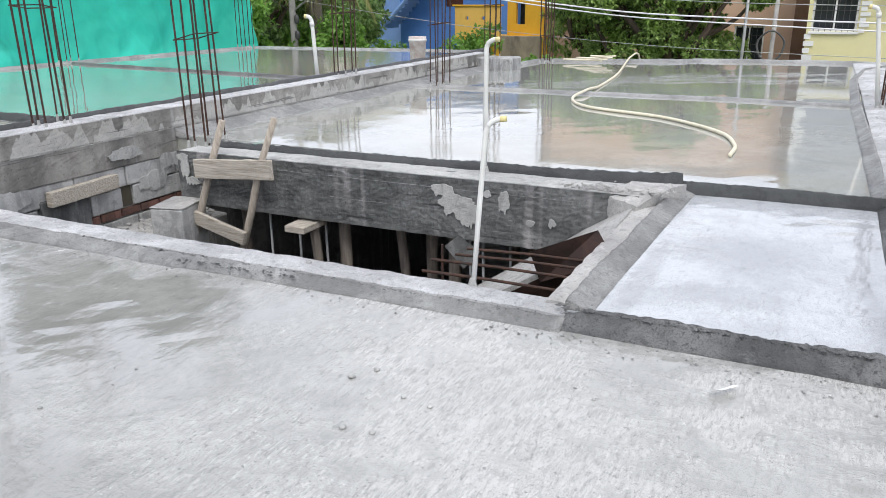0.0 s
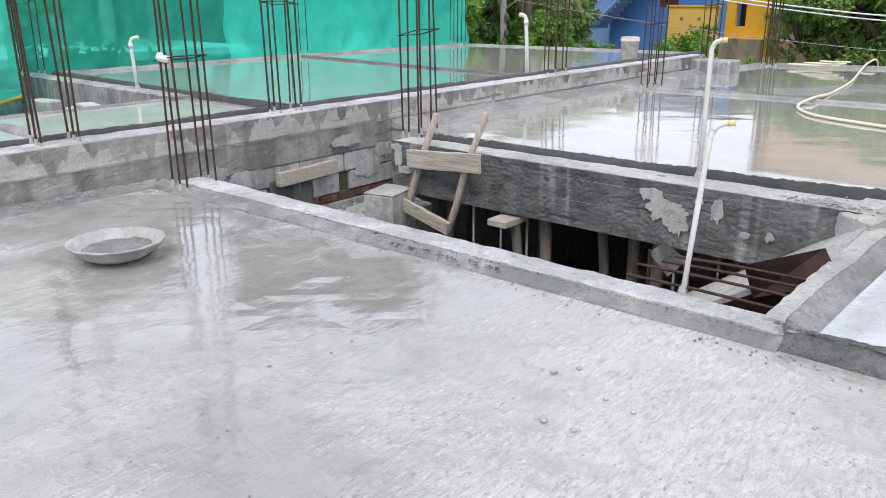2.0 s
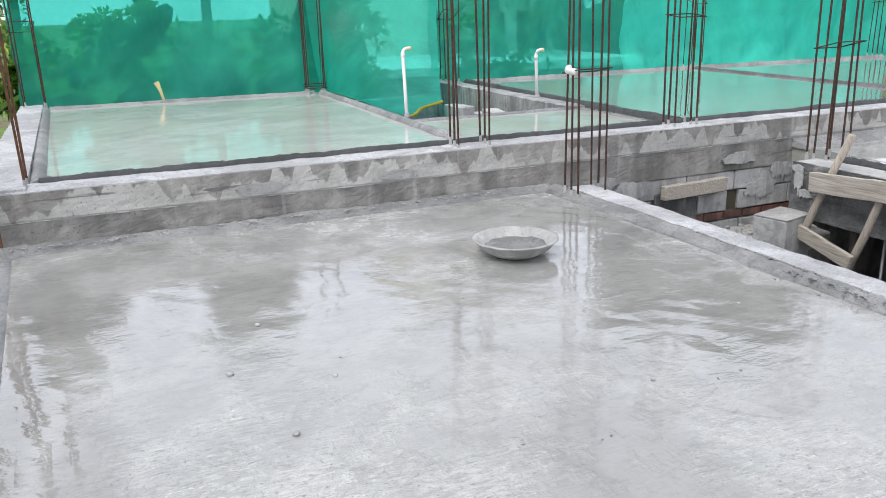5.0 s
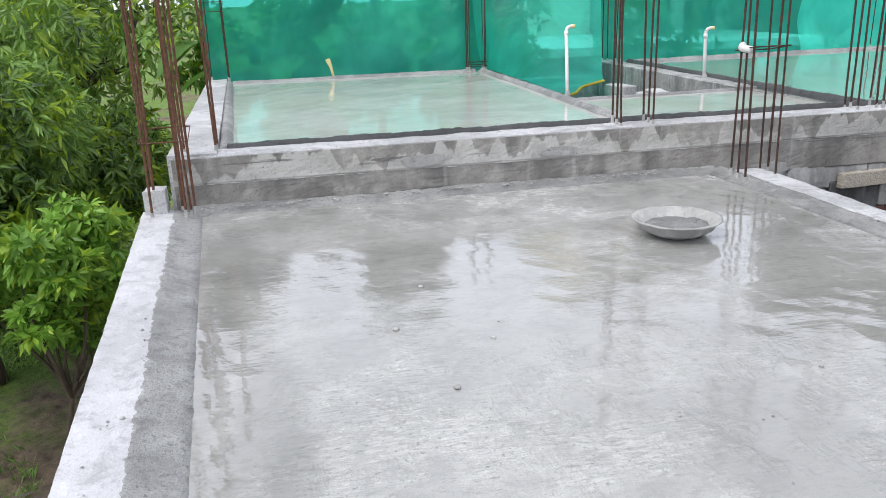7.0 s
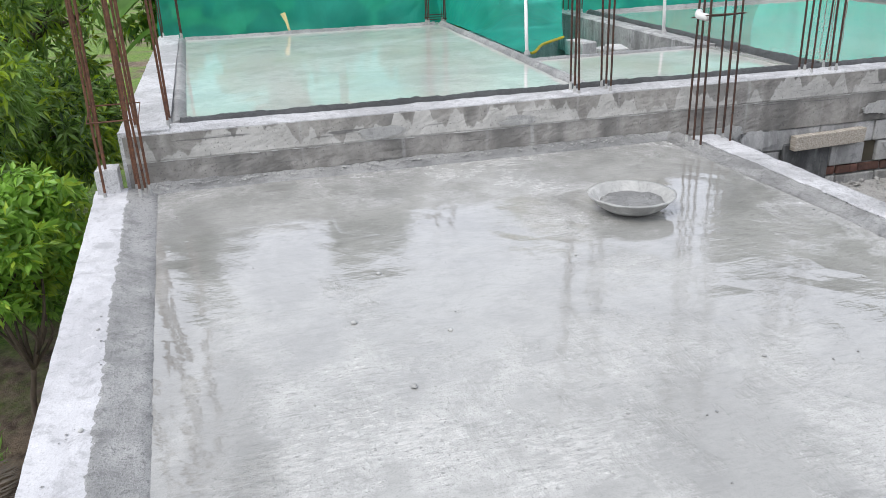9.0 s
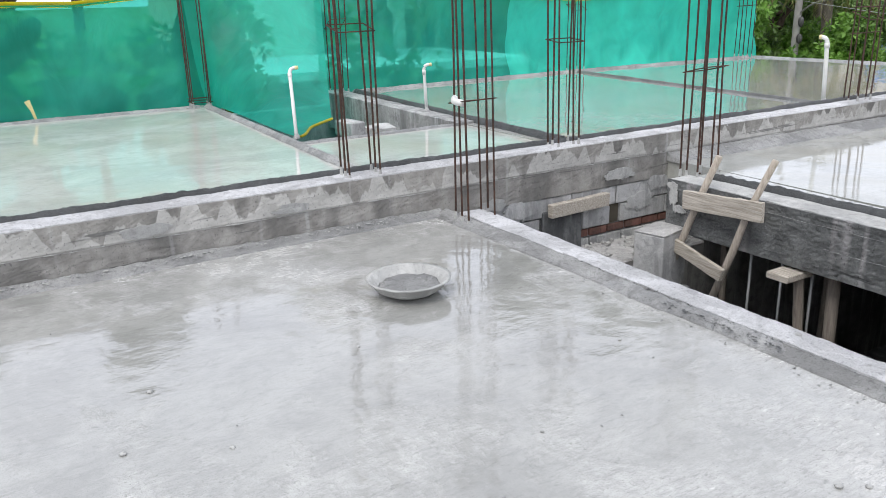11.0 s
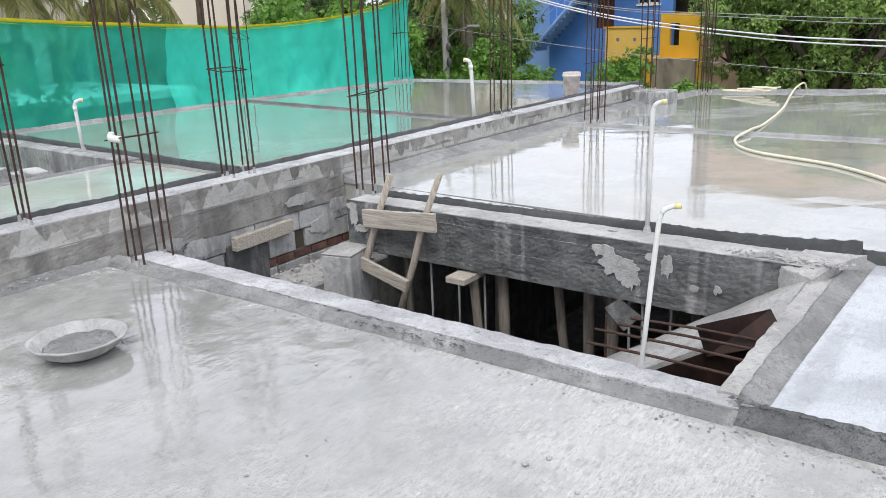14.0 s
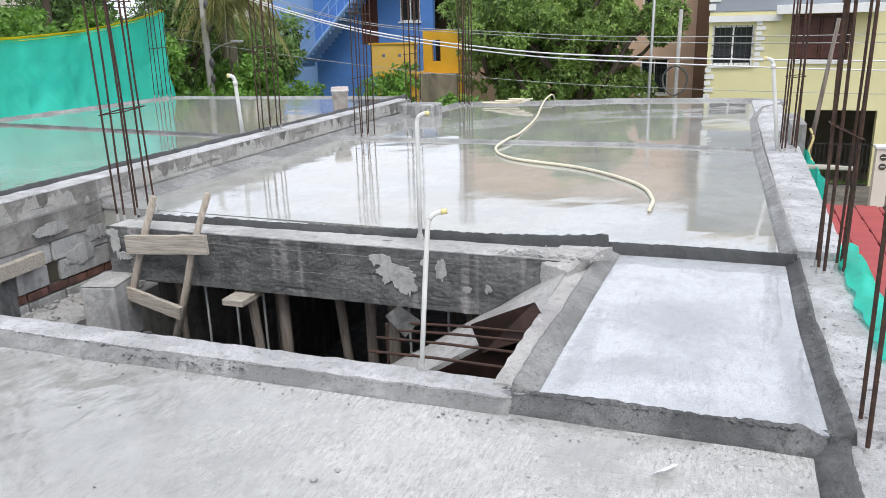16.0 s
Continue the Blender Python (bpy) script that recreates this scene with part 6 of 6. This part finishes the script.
def window(parent, x0, x1, z0, z1, y, frame_mat, bars=0, name="window", sill=True, split=2):
    w = part(name, boxed(x0 + 0.02, x1 - 0.02, y + 0.12, y + 0.135, z0 + 0.02, z1 - 0.02), M_PANE, parent, "dark glazed window")
    fm = bmesh.new()
    t = 0.06
    for a in ((x0, x0 + t, z0, z1), (x1 - t, x1, z0, z1), (x0 + t, x1 - t, z0, z0 + t), (x0 + t, x1 - t, z1 - t, z1)):
        box(fm, a[0], a[1], y + 0.06, y + 0.115, a[2], a[3])
    for k in range(1, split):
        xm = x0 + (x1 - x0) * k / split
        box(fm, xm - 0.025, xm + 0.025, y + 0.065, y + 0.11, z0 + t, z1 - t)
    part("window_frame", fm, frame_mat, w)
    for k in range(bars):
        xm = x0 + (x1 - x0) * (k + 0.5) / bars
        part("grille_bar", boxed(xm - 0.009, xm + 0.009, y + 0.015, y + 0.035, z0, z1), M_IRON, w)
    if bars:
        for k in (0.25, 0.5, 0.75):
            zm = z0 + (z1 - z0) * k
            part("grille_bar", boxed(x0, x1, y + 0.036, y + 0.05, zm - 0.009, zm + 0.009), M_IRON, w)
    if sill:
        part("sill", boxed(x0 - 0.06, x1 + 0.06, y - 0.07, y - 0.003, z0 - 0.07, z0 - 0.003), M_WHITEP, w)
    return w


HY = 26.0
yh = thing("yellow_house", (0, 0, 0), "yellow house with grey upper storey and white trim", "house")
win, dor, port = (-0.49, 0.72, 0.32, 1.5), (1.76, 3.34, 0.42, 1.78), (2.35, 4.3, -3.4, -1.02)
part("wall", pierced(-0.6, 9.0, GROUND, 1.9, HY, 0.3, [win, dor, port]), M_YELLOW, yh)
part("upper_wall", pierced(-0.6, 9.0, 1.905, 5.2, HY - 0.02, 0.32, [(3.6, 5.0, 2.6, 4.0)]), M_GREYP, yh, "grey painted upper wall")
part("end_wall", boxed(-0.6, -0.3, HY + 0.3, HY + 8, GROUND, 5.2), M_YELLOW, yh)
part("roof", boxed(-0.9, 9.3, HY - 0.3, HY + 8.2, 5.2, 5.35), M_CREAM, yh)
# The room's darkness is put into this wall's colour.
part("inner_wall", boxed(-0.3, 9.0, HY + 3.0, HY + 3.2, GROUND, 5.2), M_DARK, yh, "inner wall coloured dark for the shade of the room")
part("band", boxed(-0.62, 1.45, HY - 0.1, HY - 0.021, 1.6, 1.78), M_WHITEP, yh, "white moulding")
window(yh, *win, HY, M_WHITEP, 8, split=2)
for i in range(9):
    part("quoin", boxed(0.76, 1.02 if i % 2 else 0.92, HY - 0.045, HY - 0.002, 0.3 + 0.15 * i, 0.41 + 0.15 * i), M_WHITEP, yh)
    part("quoin", boxed(-0.64, -0.36 if i % 2 else -0.46, HY - 0.045, HY - 0.002, -1.5 + 0.2 * i, -1.36 + 0.2 * i), M_WHITEP, yh)
for i in range(8):
    part("quoin", boxed(-0.64, -0.3 if i % 2 else -0.44, HY - 0.065, HY - 0.022, 1.95 + 0.25 * i, 2.13 + 0.25 * i), M_WHITEP, yh)
window(yh, *dor, HY, M_BROWN, 0, "shutter_window", True, 4)
for i in range(4):
    xs0 = 1.84 + 0.37 * i
    part("shutter", boxed(xs0, xs0 + 0.3, HY + 0.07, HY + 0.1, 0.5, 1.7, bevel=0.01), M_BROWN, yh, "brown wooden shutter")
part("canopy", boxed(1.3, 4.0, HY - 0.6, HY - 0.003, 1.82, 1.9, bevel=0.01), M_WHITEP, yh, "white concrete window canopy")
part("canopy_lip", boxed(1.25, 4.05, HY - 0.65, HY - 0.602, 1.79, 2.05, bevel=0.008), M_WHITEP, yh)
gate = part("gate", boxed(2.36, 2.4, HY + 0.05, HY + 0.09, GROUND, -2.0), M_IRON, yh, "black barred gate")
for i in range(16):
    xg = 2.4 + 0.118 * i
    part("gate_bar", boxed(xg, xg + 0.02, HY + 0.06, HY + 0.08, GROUND + 0.05, -2.05), M_IRON, gate)
for zg in (-3.3, -2.7, -2.06):
    part("gate_rail", boxed(2.4, 4.28, HY + 0.045, HY + 0.058, zg, zg + 0.04), M_IRON, gate)
fence = thing("side_fence", (0, 0, 0), "black barred fence beside the gate pillar", "fence")
for i in range(14):
    part("fence_bar", boxed(4.6 + 0.12 * i, 4.62 + 0.12 * i, HY - 3.0, HY - 2.98, GROUND, -1.9), M_IRON, fence)
part("fence_rail", boxed(4.5, 6.4, HY - 3.02, HY - 3.005, -2.0, -1.95), M_IRON, fence)
pil = thing("gate_pillar", (4.05, HY - 3.0, GROUND), "cream gate pillar with a dark round motif", "pillar")
part("shaft", boxed(-0.17, 0.17, -0.17, 0.17, -0.1, 1.72), M_CREAM, pil)
part("cap", boxed(-0.22, 0.22, -0.22, 0.22, 1.72, 1.8, bevel=0.015), M_WHITEP, pil)
for zc in (1.5, 1.25):
    bm = tube(bmesh.new(), [(0, -0.175, zc), (0, -0.185, zc)], 0.09, 18)
    part("round_motif", bm, M_DARK, pil)
    part("motif_bar", boxed(-0.06, 0.06, -0.192, -0.186, zc - 0.012, zc + 0.012), M_WHITEP, pil)

# red tiled lean-to below the roof edge
shed = thing("tiled_roof_shed", (0, 0, 0), "low shed with a red clay tile roof", "shed")
part("shed_wall", boxed(1.75, 6.5, 7.2, 14.9, GROUND, -1.72), M_CREAM, shed)
roof = part("roof", boxed(1.5, 6.8, 7.0, 15.1, -1.7, -1.62), M_REDTILE, shed, "red tiled roof")
tile = mesh_of("tile", boxed(0, 0.36, 0, 0.42, 0, 0.03, bevel=0.012), M_REDTILE)
for i in range(14):
    for j in range(20):
        o = new("tile", tile)
        o.parent = roof
        o.matrix_basis = pose(1.55 + 0.375 * i, 7.05 + 0.4 * j, -1.6 + 0.012 * ((i + j) % 2), 3.5, 0, 0)

# peach block of flats behind the neem tree
pb = thing("peach_house", (0, 0, 0), "peach painted house with white framed windows", "house")
holes = [(-9.8, -8.7, 1.6, 3.0), (-6.6, -5.4, 1.6, 3.0), (-3.3, -2.2, 1.9, 3.3), (-3.3, -2.2, -1.2, 0.2)]
part("wall", pierced(-11.0, -1.0, GROUND, 6.0, 33.0, 0.3, holes), M_PEACH, pb)
part("end_wall", boxed(-1.3, -1.0, 33.3, 41, GROUND, 6.0), M_PEACH, pb)
# Inner wall coloured dark in place of room shade.
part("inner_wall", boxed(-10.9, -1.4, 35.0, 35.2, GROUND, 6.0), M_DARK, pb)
part("roof", boxed(-11.2, -0.8, 32.8, 41.2, 6.0, 6.15), M_CREAM, pb)
part("pilaster", boxed(-1.2, -0.62, 32.2, 32.99, GROUND, 6.0), simple("brown_house_paint", (0.20, 0.11, 0.08), (0.15, 0.085, 0.06), 0.8, 0.85, 0.1), pb, "brown painted projecting bay")
for h in holes:
    window(pb, *h, 33.0, M_WHITEP, 6)

# blue house with an outside stair
bh = thing("blue_house", (0, 0, 0), "bright blue house with an outside stair and yellow balcony", "house")
BY = 34.0
holes = [(-16.2, -15.3, 0.9, 2.9), (-14.2, -13.2, 1.9, 3.2), (-21.0, -20.0, 0.4, 1.6)]
part("wall", pierced(-18.6, -12.6, GROUND, 3.9, BY, 0.3, [holes[0], holes[1]]), M_BLUE, bh)
part("side_wing", pierced(-21.6, -18.62, GROUND, 3.3, BY + 1.0, 0.3, [holes[2]]), M_LBLUE, bh, "paler blue side wing")
# Dark colour again stands for unlit rooms.
part("inner_wall", boxed(-21.4, -11.2, BY + 3.5, BY + 3.7, GROUND, 3.3), M_DARK, bh)
part("roof", boxed(-18.9, -12.4, BY - 0.3, BY + 8, 3.9, 4.0), M_CREAM, bh)
window(bh, *holes[1], BY, M_WHITEP, 6)
window(bh, *holes[2], BY + 1.0, M_WHITEP, 4)
part("door", boxed(-16.18, -15.32, BY + 0.1, BY + 0.15, 0.92, 2.88), M_BROWN, bh, "dark brown upper door")
stair = part("stair", boxed(-15.6, -13.6, BY - 1.2, BY - 0.003, 3.6, 3.75), M_LBLUE, bh, "pale blue outside stair")
N = 18
for i in range(N):
    x0 = -18.9 + 0.19 * i
    part("step", boxed(x0, x0 + 0.2, BY - 1.15, BY - 0.004, 0.2 + 0.185 * i - 0.25, 0.2 + 0.185 * i), M_LBLUE, stair)
for yy in (BY - 1.17,):
    bm = bmesh.new()
    tube(bm, [(-18.9, yy, 1.1), (-15.5, yy, 4.4)], 0.035, 6)
    tube(bm, [(-18.9, yy, 0.75), (-15.5, yy, 4.05)], 0.02, 6)
    tube(bm, [(-18.9, yy, 0.0), (-15.5, yy, 3.35)], 0.09, 6)
    for i in range(9):
        x0 = -18.8 + 0.4 * i
        tube(bm, [(x0, yy, 0.1 + 0.98 * 0.4 * i), (x0, yy, 1.17 + 0.97 * 0.4 * i)], 0.02, 6)
    part("railing", bm, M_LBLUE, stair)
oy = BY - 2.2
bal = part("balcony", boxed(-14.7, -10.8, oy, BY - 0.002, -0.42, -0.3), M_OCHRE, bh, "yellow balcony")
dm = [(-14.2 + 0.75 * i, -14.06 + 0.75 * i, 0.4, 0.54) for i in range(2)]
part("parapet", pierced(-14.7, -12.6, -0.3, 0.95, oy, 0.14, dm), simple("mustard_paint", (0.76, 0.5, 0.12), (0.68, 0.42, 0.09), 0.8, 0.8, 0.1), bal, "mustard parapet with small square holes")
part("parapet_cap", boxed(-14.8, -12.5, oy - 0.05, oy + 0.19, 0.952, 1.02), M_OCHRE, bal)
part("ochre_wall", pierced(-14.6, -10.6, GROUND, -0.42, oy + 0.3, 0.2, [(-13.9, -13.0, -3.4, -1.4)]), M_OCHRE, bal, "ochre ground-floor wall")
part("ochre_screen", pierced(-12.5, -10.8, -0.3, 1.5, oy + 0.6, 0.2, [(-12.1, -11.7, 0.2, 1.1)]), M_OCHRE, bal, "deep yellow wall beside the balcony")
solid("compound_wall", boxed(-11.3, -9.7, 28.6, 28.8, GROUND, -0.08, bevel=0.02), M_MOSSW, "mould-stained cement compound wall", "compound wall", kind="structure")
solid("garden_wall", boxed(-22.0, -13.6, 27.0, 27.2, GROUND, -1.2, bevel=0.02), M_MOSSW, "mould-stained garden wall behind creepers", "compound wall", kind="structure")

# pale houses behind the net
for i, (x0, x1, y0, y1, h, m) in enumerate(((-30.0, -22.0, 8.2, 12.6, 7.6, M_CREAM), (-38.0, -31.0, 26.0, 33.0, 6.4, M_CREAM), (-21.0, -16.5, 4.4, 11.5, 0.1, M_GREYP), (-44.0, -36.0, 8.0, 17.0, 6.8, M_PEACH), (-30.0, -25.0, 40.0, 46.0, 6.2, M_CREAM))):
    hs = thing("pale_house", (0, 0, 0), "plain pale house behind the trees" if h > 1 else "low grey house behind the net", "house", "houses behind the net")
    bm = boxed(x0, x1, y0, y1, GROUND, h)
    part("wall", bm, m, hs)
    part("roof", boxed(x0 - 0.3, x1 + 0.3, y0 - 0.3, y1 + 0.3, h, h + 0.18), M_WHITEP, hs)
    if h > 1:
        for k in range(3):
            yc = y0 + (y1 - y0) * (k + 0.5) / 3
            for zc in (0.2, 3.2, 5.6)[:3 if h > 7 else 2]:
                wn_ = part("window", boxed(x1 + 0.002, x1 + 0.05, yc - 0.5, yc + 0.5, zc, zc + 1.2), M_BROWN, hs)
                part("pane", boxed(x1 + 0.05, x1 + 0.06, yc - 0.42, yc + 0.42, zc + 0.08, zc + 1.12), M_PANE, wn_)

# ---- poles and wires ----
ep = thing("electric_pole", (-15.9, 21.8, GROUND), "grey cement electric pole with a lamp arm and cable bundles", "electric pole")
part("mast", tube(bmesh.new(), [(0, 0, -0.2), (-0.05, 0, 4.0), (-0.08, 0, 8.0)], [0.13, 0.11, 0.09], 12), M_CPOLE, ep, smooth=True)
arm = part("lamp_arm", tube(bmesh.new(), spline([(0, 0, 4.35), (0.5, -0.1, 4.62), (1.1, -0.2, 4.75)], 5), 0.03, 8), M_GALV, ep)
part("lamp_head", boxed(1.05, 1.45, -0.27, -0.14, 4.72, 4.8, bevel=0.02), M_GALV, arm)
for zc in (3.6, 4.1, 5.2, 5.9, 6.5):
    bm = bmesh.new()
    bmesh.ops.create_icosphere(bm, subdivisions=2, radius=0.1, matrix=pose(0.16, -0.1, zc) @ Matrix.Diagonal((1, 0.7, 1.6, 1)))
    part("cable_knot", bm, M_WIRE, ep)
part("cross_arm", boxed(-0.6, 0.6, -0.06, 0.06, 7.0, 7.1), M_IRON, ep)
for x, y, h, r, m, lb in ((-17.6, 21.0, 4.6, 0.06, M_CPOLE, "thin pale wooden post beside the trees"), (-17.0, 21.4, 4.5, 0.03, M_GALV, "thin grey post with a small box"), (-2.2, 24.5, 6.4, 0.05, M_GALV, "slim galvanised service pole"), (-1.45, 24.8, 5.4, 0.07, M_CPOLE, "short grey cement pole with a cable coil")):
    t = thing("service_pole", (x, y, GROUND), lb, "pole", "service poles")
    part("mast", tube(bmesh.new(), [(0, 0, -0.2), (0.02, 0, h * 0.5), (0.06, 0, h)], [r, r * 0.9, r * 0.8], 10), m, t, smooth=True)
    if "box" in lb:
        part("meter_box", boxed(-0.08, 0.08, -0.14, -0.03, 4.1, 4.3), M_WHITEP, t)
    if "coil" in lb:
        lp = [(0.0 + 0.36 * math.cos(a) * (1 + 0.04 * math.sin(5 * a)), -0.16 + 0.02 * math.sin(3 * a), 3.35 + 0.42 * math.sin(a) * (1 + 0.03 * math.cos(4 * a))) for a in [0.3 * i for i in range(85)]]
        part("cable_coil", tube(bmesh.new(), lp, 0.03, 6), M_WIRE, t)


def wire(pts, r, material, label):
    return solid("overhead_cable", tube(bmesh.new(), spline(pts, 10), r, 6), material, label, "cable", "overhead cables", smooth=True)


wire([(-16.0, 21.7, 3.4), (-12.8, 20.6, 2.42), (-9.4, 20, 1.62), (-5.9, 20, 1.12), (-2.7, 20, 0.88), (4.1, 20, 0.72), (12, 20, 0.9)], 0.02, M_CABLE, "thick white cable strung past the roof")
wire([(-16.0, 21.7, 3.3), (-12.8, 20.6, 2.36), (-9.4, 20, 1.55), (-5.9, 20, 1.02), (-2.7, 20, 0.76), (4.1, 20, 0.5), (12, 20, 0.6)], 0.018, M_CABLE, "thick white cable strung past the roof")
wire([(-16.0, 21.7, 3.5), (-10.5, 21, 1.95), (-5.9, 21, 1.5), (-1.5, 21, 1.3), (5.0, 21, 1.3), (12, 21, 1.5)], 0.011, M_GALV, "thin grey wire strung past the roof")
wire([(-16.0, 21.7, 3.4), (-10.5, 21, 1.9), (-5.9, 21, 1.42), (-1.5, 21, 1.16), (5.0, 21, 1.1), (12, 21, 1.3)], 0.011, M_GALV, "thin grey wire strung past the roof")
wire([(-18.0, 21, 1.7), (-11.0, 21, 0.75), (-5.9, 21, 0.25), (-1.5, 21, 0.02), (5.0, 21, -0.1), (12, 21, 0.1)], 0.009, M_GALV, "thin grey wire strung past the roof")
for i, (z0, z1) in enumerate(((5.2, 3.2), (4.4, 2.6), (3.6, 2.4), (2.9, 3.9))):
    wire([(-15.9, 21.8, GROUND + 3.4 + z0 - 2.0), (-21.0, 20.0, z1), (-28.0, 17.0, z1 + 0.4)], 0.012, M_WIRE, "dark sagging service wire")
